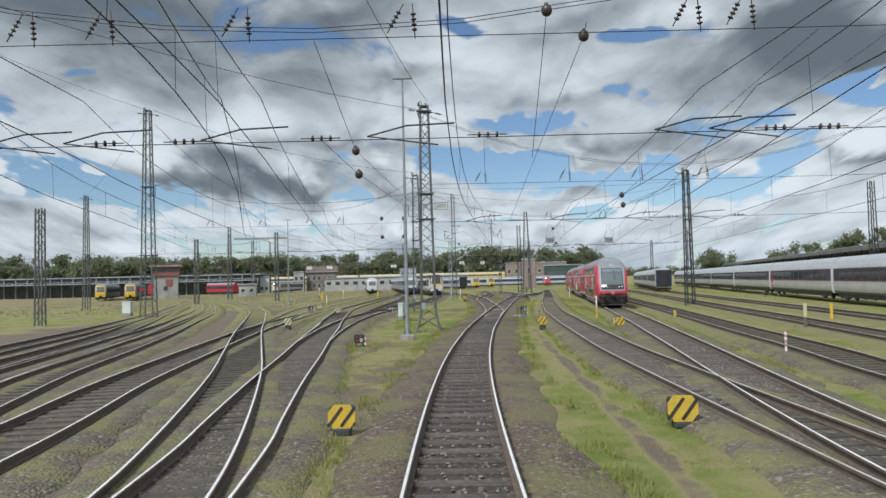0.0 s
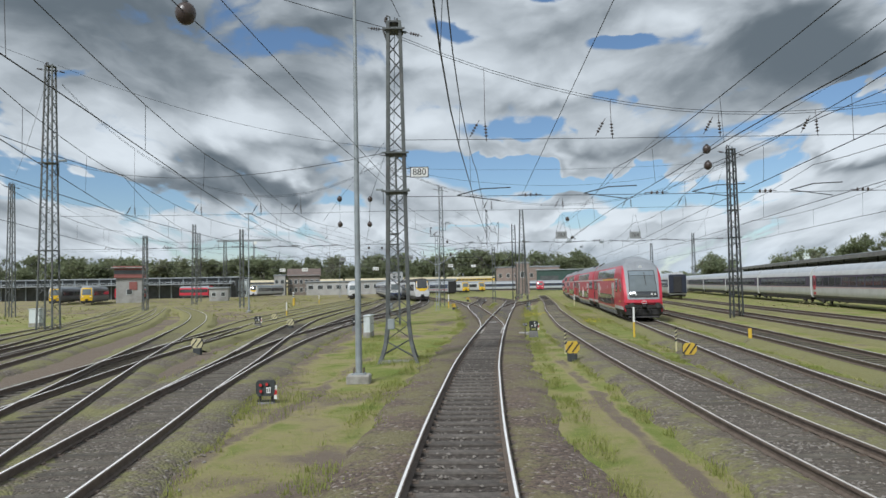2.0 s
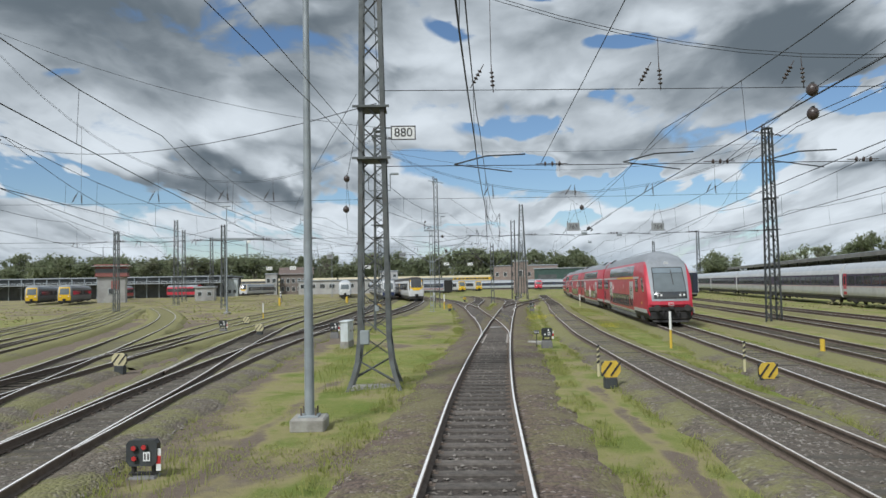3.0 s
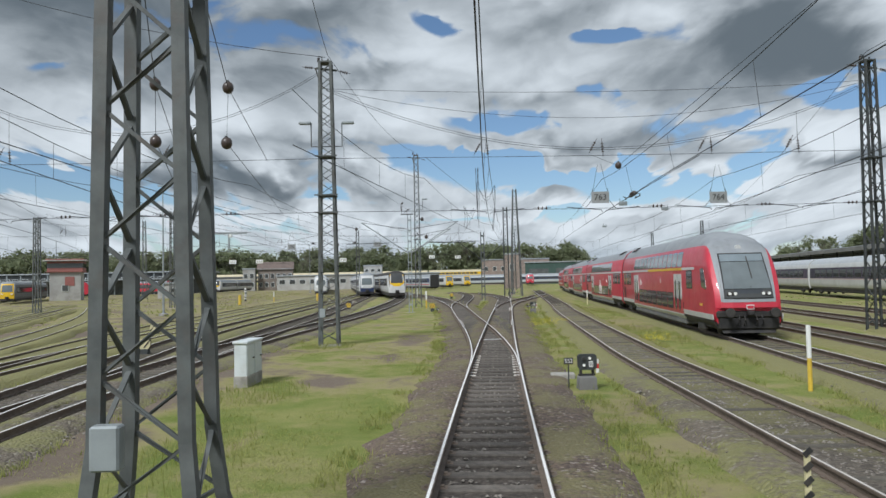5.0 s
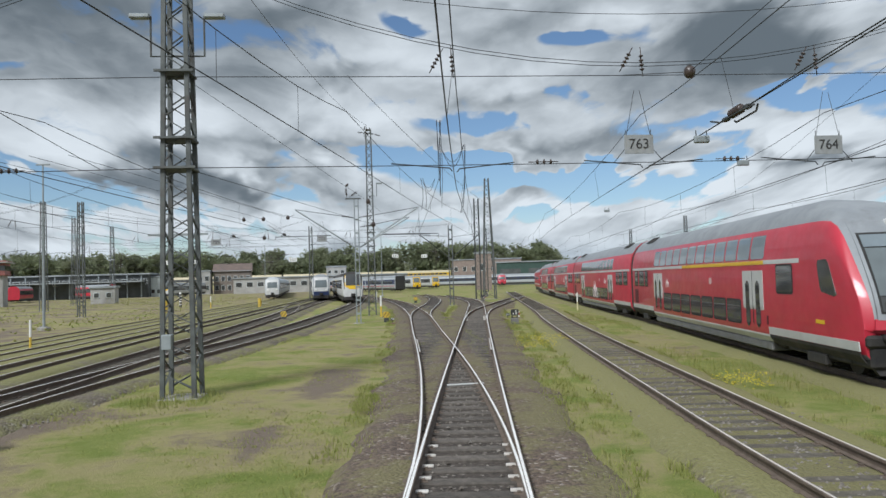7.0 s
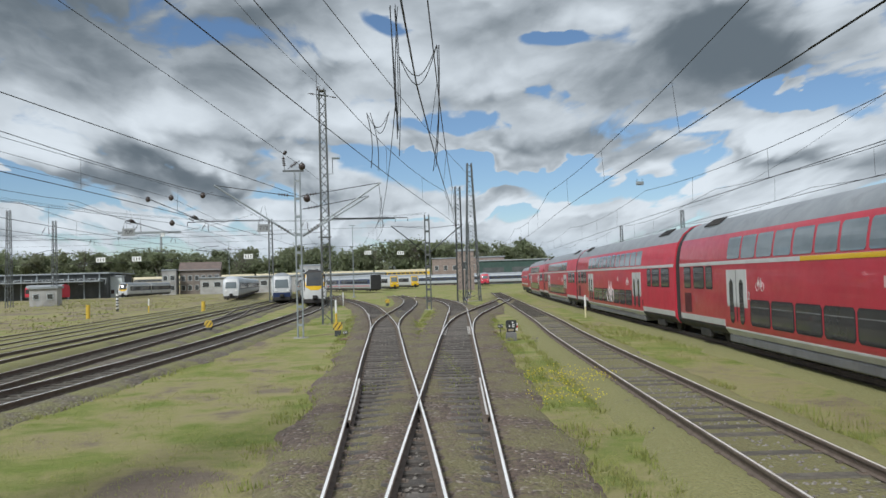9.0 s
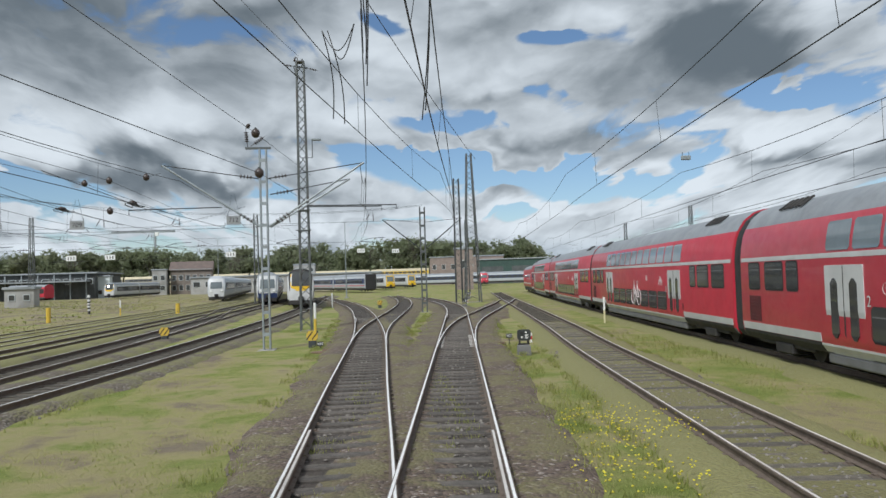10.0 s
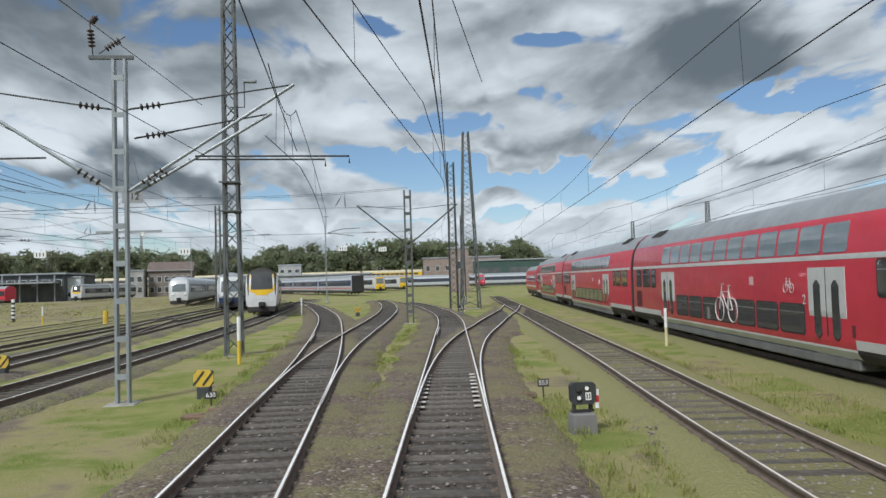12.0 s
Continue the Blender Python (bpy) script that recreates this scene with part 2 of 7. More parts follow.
def ground_material():
    """Yard ground: grass, dry grass, and trodden cinder and sand, by their own patches."""
    m = bpy.data.materials.new("yard_ground")
    m.use_nodes = True
    tree = m.node_tree
    bsdf = tree.nodes["Principled BSDF"]
    at = coords(tree, "World")
    parts = tree.nodes.new("ShaderNodeSeparateXYZ")
    tree.links.new(at, parts.inputs[0])
    x, y = parts.outputs[0], parts.outputs[1]
    n1 = noised(tree, at, 0.11, 6.0, 0.6, 0.3)
    n2 = noised(tree, at, 0.6, 7.0, 0.65, 0.3)
    n3 = noised(tree, at, 7.0, 6.0, 0.7)
    n4 = noised(tree, at, 38.0, 3.0, 0.7)
    n5 = noised(tree, at, 0.27, 4.0, 0.55, 0.5)
    grass = mixed(tree, ramped(tree, n2, 0.3, 0.7), (0.19, 0.235, 0.055), (0.35, 0.33, 0.125))
    grass = mixed(tree, ramped(tree, n4, 0.3, 0.75), mixed(tree, 0.45, grass, (0.05, 0.075, 0.012)), grass)
    dry = mixed(tree, n3, (0.25, 0.22, 0.10), (0.34, 0.30, 0.155))
    cinder = mixed(tree, n3, (0.125, 0.097, 0.075), (0.235, 0.188, 0.145))
    cinder = mixed(tree, ramped(tree, n4, 0.55, 0.8), cinder, (0.33, 0.31, 0.27))
    # bare ground spreads among the points to the west of the running line
    west = ramped(tree, maths(tree, "MULTIPLY", x, -1.0), 3.2, 6.0)
    west = maths(tree, "MULTIPLY", west, maths(tree, "SUBTRACT", 1.0, ramped(tree, maths(tree, "MULTIPLY", x, -1.0), 24.0, 34.0)))
    near = maths(tree, "SUBTRACT", 1.0, ramped(tree, y, 52.0, 118.0))
    bare = maths(tree, "MULTIPLY", maths(tree, "MULTIPLY", west, near), 0.33)
    field = maths(tree, "ADD", maths(tree, "ADD", maths(tree, "ADD", maths(tree, "MULTIPLY", n1, 0.45), maths(tree, "MULTIPLY", n2, 0.5)), maths(tree, "MULTIPLY", n5, 0.45)), maths(tree, "SUBTRACT", bare, 0.21))
    field = maths(tree, "ADD", field, maths(tree, "MULTIPLY", maths(tree, "MULTIPLY", ramped(tree, y, 70.0, 130.0), ramped(tree, maths(tree, "MULTIPLY", x, -1.0), 1.0, 10.0)), 0.085))
    # the last parched stretch beside the line before the first points
    parched = maths(tree, "MULTIPLY", maths(tree, "SUBTRACT", 1.0, ramped(tree, y, 24.0, 44.0)), maths(tree, "SUBTRACT", 1.0, ramped(tree, x, 1.0, 3.0)))
    field = maths(tree, "ADD", field, maths(tree, "MULTIPLY", parched, 0.10))
    # a trodden path beside the running line
    trail = maths(tree, "ABSOLUTE", maths(tree, "SUBTRACT", maths(tree, "SUBTRACT", x, maths(tree, "MULTIPLY", y, 0.056)), maths(tree, "ADD", 2.5, maths(tree, "MULTIPLY", n2, 0.5))))
    trail = maths(tree, "MULTIPLY", maths(tree, "SUBTRACT", 1.0, ramped(tree, trail, 0.06, 0.30)), maths(tree, "SUBTRACT", 1.0, ramped(tree, y, 36.0, 52.0)))
    field = maths(tree, "ADD", field, maths(tree, "MULTIPLY", trail, 0.16))
    # a second path west of it, and a bare patch where material was stacked
    trail2 = maths(tree, "ABSOLUTE", maths(tree, "SUBTRACT", maths(tree, "SUBTRACT", x, maths(tree, "MULTIPLY", y, 0.075)), maths(tree, "SUBTRACT", maths(tree, "MULTIPLY", n5, 1.4), 6.3)))
    trail2 = maths(tree, "MULTIPLY", maths(tree, "SUBTRACT", 1.0, ramped(tree, trail2, 0.05, 0.35)), maths(tree, "SUBTRACT", 1.0, ramped(tree, y, 44.0, 56.0)))
    field = maths(tree, "ADD", field, maths(tree, "MULTIPLY", trail2, 0.13))
    for px, py, rx, ry, k in ((1.3, 72.0, 0.8, 2.6, 0.22), (0.5, 64.0, 0.25, 3.5, 0.12), (-1.2, 58.0, 0.8, 2.2, 0.10), (-1.0, 100.0, 1.2, 5.0, 0.12), (4.2, 31.0, 0.5, 3.0, 0.08)):
        qx = maths(tree, "DIVIDE", maths(tree, "SUBTRACT", x, px), rx)
        qy = maths(tree, "DIVIDE", maths(tree, "SUBTRACT", y, py), ry)
        q2 = maths(tree, "ADD", maths(tree, "MULTIPLY", qx, qx), maths(tree, "MULTIPLY", qy, qy))
        field = maths(tree, "ADD", field, maths(tree, "MULTIPLY", maths(tree, "POWER", 2.718, maths(tree, "MULTIPLY", q2, -1.0)), k))
    colour = mixed(tree, ramped(tree, field, 0.43, 0.57), grass, dry)
    colour = mixed(tree, ramped(tree, field, 0.535, 0.66), colour, cinder)
    tree.links.new(colour, bsdf.inputs["Base Color"])
    bsdf.inputs["Roughness"].default_value = 0.95
    bsdf.inputs["Specular IOR Level"].default_value = 0.15
    n = tree.nodes.new("ShaderNodeBump")
    n.inputs["Strength"].default_value, n.inputs["Distance"].default_value = 0.8, 0.06
    tree.links.new(noised(tree, at, 9.0, 8.0, 0.75), n.inputs["Height"])
    tree.links.new(n.outputs[0], bsdf.inputs["Normal"])
    return m


def glass_material(name, tint, rough=0.06):
    """Window glass, dark tinted or painted pale like reflected sky, with a real surface gloss."""
    m = bpy.data.materials.new(name)
    m.use_nodes = True
    tree = m.node_tree
    bsdf = tree.nodes["Principled BSDF"]
    at = coords(tree)
    colour = mixed(tree, noised(tree, at, 1.3, 3.0), tint, tuple(v * 1.7 for v in tint))
    tree.links.new(colour, bsdf.inputs["Base Color"])
    bsdf.inputs["Roughness"].default_value = rough
    bsdf.inputs["Specular IOR Level"].default_value = 0.8
    return m


GROUND = ground_material()
BALLAST = gravel("running_line_ballast", (0.058, 0.042, 0.033), (0.160, 0.116, 0.089), (0.40, 0.35, 0.31), (0.18, 0.165, 0.07), 0.18, False)
BALLAST_DARK = gravel("oily_four_foot_ballast", (0.032, 0.026, 0.021), (0.085, 0.069, 0.057), (0.28, 0.25, 0.22), (0.11, 0.10, 0.04), 0.0, False)
BALLAST_OLD = gravel("siding_ballast", (0.052, 0.042, 0.033), (0.135, 0.112, 0.088), (0.34, 0.31, 0.27), (0.13, 0.12, 0.05), 0.10)
BALLAST_EDGE = gravel("overgrown_ballast_edge", (0.075, 0.06, 0.045), (0.175, 0.145, 0.11), (0.36, 0.33, 0.28), (0.21, 0.205, 0.07), 0.17)
RAIL_SIDE = material("rusty_rail", (0.125, 0.096, 0.075), (0.175, 0.136, 0.106), 6.0, 0.8, 0.2, 0.4, 30.0, space="World")
RAIL_TOP = material("polished_rail_head", (0.88, 0.86, 0.83), (0.76, 0.74, 0.71), 2.0, 0.42, 0.1, space="World")
RAIL_DULL = material("dull_rail_head", (0.70, 0.66, 0.61), (0.52, 0.48, 0.43), 1.2, 0.45, 0.15, space="World")
SLEEPER = material("tarred_wooden_sleeper", (0.06, 0.052, 0.044), (0.12, 0.104, 0.09), 5.0, 0.9, 0.0, 0.7, 22.0, (0.21, 0.185, 0.155), 0.6, 1.6, 0.25)
SLEEPER_OLD = material("bleached_wooden_sleeper", (0.062, 0.054, 0.043), (0.115, 0.10, 0.078), 5.0, 0.9, 0.0, 0.7, 22.0, (0.17, 0.15, 0.115), 0.55, 1.6, 0.25)
STEEL = material("galvanised_mast_steel", (0.125, 0.135, 0.13), (0.075, 0.082, 0.08), 2.2, 0.65, 0.15, 0.2, 30.0, (0.10, 0.06, 0.04), 0.45, 1.1)
STEEL_DARK = material("dark_mast_steel", (0.060, 0.066, 0.066), (0.036, 0.04, 0.04), 2.2, 0.7, 0.1, 0.2, 30.0, (0.07, 0.045, 0.03), 0.4, 1.1)
STEEL_LIGHT = material("grey_painted_pole", (0.32, 0.35, 0.36), (0.24, 0.265, 0.27), 2.0, 0.5, 0.2, 0.1, 30.0, (0.2, 0.17, 0.14), 0.3, 0.9)
WIRE = material("tarnished_copper_wire", (0.028, 0.03, 0.032), (0.045, 0.045, 0.044), 3.0, 0.6, 0.3)
INSULATOR = material("brown_porcelain_insulator", (0.045, 0.034, 0.030), (0.07, 0.05, 0.042), 5.0, 0.35)
CONCRETE = material("weathered_concrete", (0.36, 0.345, 0.31), (0.27, 0.255, 0.225), 4.0, 0.9, 0.0, 0.5, 25.0, (0.12, 0.11, 0.09), 0.5, 1.8)

# ---- mesh helpers ----
class Shape:
    """Corners and faces of one mesh, with a material slot for each face."""

    def __init__(self):
        self.v, self.f, self.m = [], [], []

    def add(self, verts, faces, slot=0):
        n = len(self.v)
        self.v.extend(tuple(p) for p in verts)
        self.f.extend(tuple(i + n for i in face) for face in faces)
        self.m.extend([slot] * len(faces))
        return self

    def box(self, c, s, slot=0, turn=None, bevel=0.0):
        x, y, z = s[0] / 2, s[1] / 2, s[2] / 2
        if bevel:
            b = min(bevel, x * 0.45, y * 0.45, z * 0.45)
            ring = [(x - b, y), (x, y - b), (x, -y + b), (x - b, -y), (-x + b, -y), (-x, -y + b), (-x, y - b), (-x + b, y)]
            inner = [(x - b, y - b), (x - b, y - b), (x - b, -y + b), (x - b, -y + b), (-x + b, -y + b), (-x + b, -y + b), (-x + b, y - b), (-x + b, y - b)]
            vs = [(*p, -z + b) for p in ring] + [(*p, z - b) for p in ring] + [(x - b, y - b, z), (x - b, -y + b, z), (-x + b, -y + b, z), (-x + b, y - b, z)] + [(x - b, y - b, -z), (x - b, -y + b, -z), (-x + b, -y + b, -z), (-x + b, y - b, -z)]
            fs = [((i + 1) % 8, i, i + 8, (i + 1) % 8 + 8) for i in range(8)]
            fs += [(16, 19, 18, 17), (20, 21, 22, 23)]
            for lo, tp, flip in ((8, 16, False), (0, 20, True)):
                quads = [(lo + 0, lo + 1, tp), (lo + 2, lo + 3, tp + 1), (lo + 4, lo + 5, tp + 2), (lo + 6, lo + 7, tp + 3)]
                edges = [(lo + 1, lo + 2, tp + 1, tp), (lo + 3, lo + 4, tp + 2, tp + 1), (lo + 5, lo + 6, tp + 3, tp + 2), (lo + 7, lo + 0, tp, tp + 3)]
                for q in quads + edges:
                    fs.append(q if flip else q[::-1])
        else:
            vs = [(i, j, k) for k in (-z, z) for i, j in ((x, y), (-x, y), (-x, -y), (x, -y))]
            fs = [(3, 2, 1, 0), (4, 5, 6, 7), (0, 1, 5, 4), (1, 2, 6, 5), (2, 3, 7, 6), (3, 0, 4, 7)]
        c = Vector(c)
        vs = [c + (turn @ Vector(p) if turn else Vector(p)) for p in vs]
        return self.add(vs, fs, slot)

    def bar(self, a, b, w, h=None, slot=0, up=(0, 0, 1)):
        """A square bar from a to b."""
        a, b = Vector(a), Vector(b)
        d = (b - a)
        length = d.length
        if length < 1e-6:
            return self
        d /= length
        side = d.cross(Vector(up))
        if side.length < 1e-3:
            side = d.cross(Vector((1, 0, 0)))
        side.normalize()
        top = side.cross(d)
        turn = Matrix((side, d, top)).transposed()
        return self.box((a + b) / 2, (w, length, h or w), slot, turn)

    def tube(self, path, r, n=6, slot=0, caps=True):
        """A round tube along a path; r is one radius or one for each point."""
        path = [Vector(p) for p in path]
        rs = r if isinstance(r, (list, tuple)) else [r] * len(path)
        vs, fs = [], []
        for i, p in enumerate(path):
            d = (path[min(i + 1, len(path) - 1)] - path[max(i - 1, 0)]).normalized()
            side = d.cross(Vector((0, 0, 1)))
            if side.length < 1e-2:
                side = d.cross(Vector((0, 1, 0)))
            side.normalize()
            top = side.cross(d)
            for k in range(n):
                a = 2 * math.pi * k / n
                vs.append(p + rs[i] * (math.cos(a) * side + math.sin(a) * top))
        for i in range(len(path) - 1):
            for k in range(n):
                k2 = (k + 1) % n
                fs.append((i * n + k, i * n + k2, (i + 1) * n + k2, (i + 1) * n + k))
        if caps:
            fs.append(tuple(range(n))[::-1])
            fs.append(tuple((len(path) - 1) * n + k for k in range(n)))
        return self.add(vs, fs, slot)

    def loft(self, rings, slot=0, closed=True, caps=True, slots=None):
        """Skins rings of the same number of corners; slots: a slot for each side."""
        n = len(rings[0])
        base = len(self.v)
        for ring in rings:
            self.v.extend(tuple(p) for p in ring)
        for i in range(len(rings) - 1):
            for k in range(n if closed else n - 1):
                k2 = (k + 1) % n
                self.f.append((base + i * n + k, base + i * n + k2, base + (i + 1) * n + k2, base + (i + 1) * n + k))
                self.m.append(slots[k] if slots else slot)
        if caps and closed:
            self.f.append(tuple(base + k for k in range(n))[::-1])
            self.m.append(slot)
            self.f.append(tuple(base + (len(rings) - 1) * n + k for k in range(n)))
            self.m.append(slot)
        return self

    def ball(self, c, rx, ry=None, rz=None, n=8, rings=5, slot=0, wobble=0.0, rng=None):
        ry, rz = ry or rx, rz or rx
        vs, fs = [], []
        for i in range(rings + 1):
            a = math.pi * i / rings
            for k in range(n):
                b = 2 * math.pi * k / n
                s = 1 + (rng.uniform(-wobble, wobble) if rng else 0)
                vs.append((c[0] + rx * s * math.sin(a) * math.cos(b), c[1] + ry * s * math.sin(a) * math.sin(b), c[2] + rz * s * math.cos(a)))
        for i in range(rings):
            for k in range(n):
                k2 = (k + 1) % n
                fs.append((i * n + k, (i + 1) * n + k, (i + 1) * n + k2, i * n + k2))
        return self.add(vs, fs, slot)

    def mesh(self, name, mats, smooth=False):
        me = bpy.data.meshes.new(name)
        me.from_pydata(self.v, [], self.f)
        for m in mats if isinstance(mats, (list, tuple)) else [mats]:
            me.materials.append(m)
        if any(self.m):
            me.polygons.foreach_set("material_index", self.m)
        if smooth:
            me.polygons.foreach_set("use_smooth", [True] * len(self.f))
        me.update()
        if smooth and smooth is not True:
            me.set_sharp_from_angle(angle=radians(smooth))
        return me


def empty(name, m=None, label="", category="", group="", kind=""):
    ob = new(name)
    ob.empty_display_size = 0.2
    if m is not None:
        ob.matrix_basis = m
    return tagged(ob, label, category, group, kind)


def part(name, shape, mats, parent, label="", smooth=False, m=None, kind=""):
    """Links a shape as one mesh object under a thing or a part."""
    ob = new(name, shape if isinstance(shape, bpy.types.Mesh) else shape.mesh(name, mats, smooth))
    ob.parent = parent
    if m is not None:
        ob.matrix_basis = m
    return tagged(ob, label, kind=kind)


def thing(name, shape, mats, label, category, group="", kind="", smooth=False, m=None):
    ob = new(name, shape if isinstance(shape, bpy.types.Mesh) else shape.mesh(name, mats, smooth))
    if m is not None:
        ob.matrix_basis = m
    return tagged(ob, label, category, group, kind)


def spline(points, step=1.0):
    """A smooth line through the points, as places at even steps."""
    pts = [Vector((*p, 0.0)) if len(p) == 2 else Vector(p) for p in points]
    pts = [2 * pts[0] - pts[1]] + pts + [2 * pts[-1] - pts[-2]]
    dense = []
    for i in range(1, len(pts) - 2):
        p0, p1, p2, p3 = pts[i - 1:i + 3]
        t0, t1 = 0.0, max((p1 - p0).length, 1e-4) ** 0.5
        t2 = t1 + max((p2 - p1).length, 1e-4) ** 0.5
        t3 = t2 + max((p3 - p2).length, 1e-4) ** 0.5
        for k in range(24):
            t = t1 + (t2 - t1) * k / 24
            a1 = (t1 - t) / (t1 - t0) * p0 + (t - t0) / (t1 - t0) * p1
            a2 = (t2 - t) / (t2 - t1) * p1 + (t - t1) / (t2 - t1) * p2
            a3 = (t3 - t) / (t3 - t2) * p2 + (t - t2) / (t3 - t2) * p3
            b1 = (t2 - t) / (t2 - t0) * a1 + (t - t0) / (t2 - t0) * a2
            b2 = (t3 - t) / (t3 - t1) * a2 + (t - t1) / (t3 - t1) * a3
            dense.append((t2 - t) / (t2 - t1) * b1 + (t - t1) / (t2 - t1) * b2)
    dense.append(pts[-2])
    # smooth twice, then lay out even steps
    for _ in range(6):
        dense = [dense[0]] + [(dense[i - 1] + 2 * dense[i] + dense[i + 1]) / 4 for i in range(1, len(dense) - 1)] + [dense[-1]]
    out, carry = [dense[0]], 0.0
    for a, b in zip(dense, dense[1:]):
        d = (b - a).length
        while carry + d >= step:
            f = (step - carry) / d
            a = a + (b - a) * f
            d = (b - a).length
            carry = 0.0
            out.append(a.copy())
        carry += d
    return out


def sides(line):
    """The unit vector to the right at each point of a line."""
    out = []
    for i in range(len(line)):
        d = (line[min(i + 1, len(line) - 1)] - line[max(i - 1, 0)]).normalized()
        out.append(Vector((d.y, -d.x, 0)))
    return out


def along(line, y):
    """The place on a line at a given y, and its heading in degrees to the left of +y."""
    for a, b in zip(line, line[1:]):
        if a.y <= y <= b.y:
            f = (y - a.y) / max(b.y - a.y, 1e-6)
            return a + (b - a) * f, math.degrees(math.atan2(-(b.x - a.x), b.y - a.y))
    return (line[-1], 0.0)


def lettering(text, size, m, parent, mat):
    c = bpy.data.curves.new("lettering", "FONT")
    c.body, c.size, c.align_x, c.align_y, c.extrude = text, size, "CENTER", "CENTER", 0.003
    c.materials.append(mat)
    ob = new("lettering", c)
    ob.parent = parent
    ob.matrix_basis = m
    return ob

# ---- ground and tracks ----
GROUND_Z = -0.30
TRACKS = {
    "main": [(0.0, -30), (0.02, -12), (0.1, 2), (0.21, 11.6), (0.36, 17), (0.6, 22.5), (0.95, 28.3), (1.47, 35), (1.85, 39.5), (2.4, 45), (3.22, 52.6), (3.95, 59), (4.98, 67.8), (6.4, 79.4), (8.67, 97.6), (10.95, 116), (12.6, 130), (13.3, 142), (13.2, 158), (12.2, 175)],
    "branch": [(3.55, 55.6), (4.2, 62), (4.62, 70), (4.86, 79), (5.02, 88), (5.25, 98), (5.38, 107), (5.1, 124), (4.4, 140), (2.9, 156), (0.5, 175), (-3, 195)],
    "branch_right": [(5.28, 99), (5.5, 106), (5.95, 113), (6.75, 121), (8.4, 137), (9.4, 150), (9.9, 168), (9.4, 190)],
    "crossover": [(8.5, 96.2), (9.6, 104), (10.55, 109.6), (11.9, 116), (14.0, 124), (16.0, 131.6), (18.6, 141), (21.5, 153)],
    "right_one": [(6.1, -25), (6.1, 5), (6.2, 13), (6.38, 21), (6.6, 28), (7.12, 36), (7.6, 43), (8.25, 51), (9.0, 60), (9.8, 66.8), (11.3, 79), (13.45, 95.3), (15.05, 105.7), (17.7, 125), (20.6, 147), (23.7, 170), (26.5, 190)],
    "right_two": [(6.1, 2), (6.45, 9), (7.0, 13.6), (8.15, 21), (9.3, 28), (10.4, 35), (11.75, 43.5), (13.0, 52), (14.28, 60.5), (15.15, 66.2), (16.35, 74.2), (19.0, 93.5), (21.6, 114.5), (25.1, 140), (28.6, 163), (32.8, 190)],
    "right_three": [(9.3, -10), (10.6, 8), (12.0, 20), (13.1, 26), (14.5, 36), (15.9, 45), (17.1, 53), (18.9, 65), (21.0, 80), (24.5, 105), (28.5, 130), (32.5, 155), (37, 185)],
    "right_four": [(13.5, -5), (16, 15), (18.3, 30), (20.3, 42), (22.6, 57), (25, 72), (28.7, 95), (33.2, 125), (37.5, 152), (42, 180)],
    "right_five": [(17, -5), (21.5, 20), (25.5, 43), (28.4, 61), (31.2, 80), (36, 110), (42, 150), (47, 182)],
    "left_points": [(-2.9, -10), (-3.1, 2), (-3.7, 12.1), (-4.0, 14.5), (-4.7, 20.5), (-5.4, 27.5), (-6.28, 35.5), (-7.1, 44), (-7.9, 51), (-9.35, 66), (-10.1, 76), (-10.25, 90), (-10.1, 112), (-10, 150), (-10, 190)],
    "left_branch": [(-6.15, 34.5), (-6.62, 42), (-6.9, 52), (-6.78, 60), (-6.4, 67), (-5.4, 76.5), (-4.1, 86), (-2.9, 97), (-2.35, 105), (-1.6, 119), (-1.05, 138), (-1.3, 165), (-1.6, 210)],
    "left_branch_straight": [(-6.72, 62), (-6.7, 69), (-6.65, 80), (-6.45, 95), (-6.4, 112), (-6.75, 130), (-7.0, 150), (-7.2, 210)],
    "left_points_far": [(-6.42, 106), (-6.55, 116), (-7.0, 126), (-8.3, 138.5), (-9.6, 149), (-10.0, 158)],
    "left_slip": [(-3.15, 3), (-3.75, 9), (-4.25, 12.2), (-6.4, 22.5), (-8.5, 31), (-11.6, 43.5), (-15.4, 60), (-19.6, 77), (-25.5, 96), (-32, 113), (-40, 132)],
    "left_two": [(-6.2, -10), (-7.0, 4), (-7.95, 13.5), (-9.2, 21), (-10.4, 32), (-11.55, 44), (-12.2, 56), (-12.6, 72), (-13.0, 101), (-13.1, 130), (-13.2, 190)],
    "left_three": [(-6.5, -2), (-8.6, 8), (-11.3, 18), (-12.8, 24), (-14.1, 31), (-16.4, 42), (-19.2, 54), (-24.2, 75), (-33, 103), (-42, 130)],
    "left_four": [(-8.5, -5), (-11, 10), (-13.7, 21), (-15.3, 28), (-17.6, 41), (-20.2, 54), (-22.9, 65), (-26.4, 79), (-32, 98), (-42, 126)],
    "left_five": [(-11, -8), (-16.2, 14), (-20.4, 33), (-23.0, 46), (-26.8, 63), (-32.5, 86), (-41, 115), (-52, 150)],
    "left_six": [(-11.9, 49), (-13.3, 62), (-14.9, 76), (-15.7, 90), (-16.1, 110), (-16.3, 140), (-16.4, 190)],
    "left_seven": [(-15, 20), (-19, 40), (-25, 62), (-33, 88), (-46, 125)],
}
LINES = {k: spline(v, 0.65) for k, v in TRACKS.items()}
POLISHED = {"main", "branch", "branch_right", "crossover", "left_points", "left_branch", "left_slip", "left_two", "right_two"}
GAUGE = 1.505


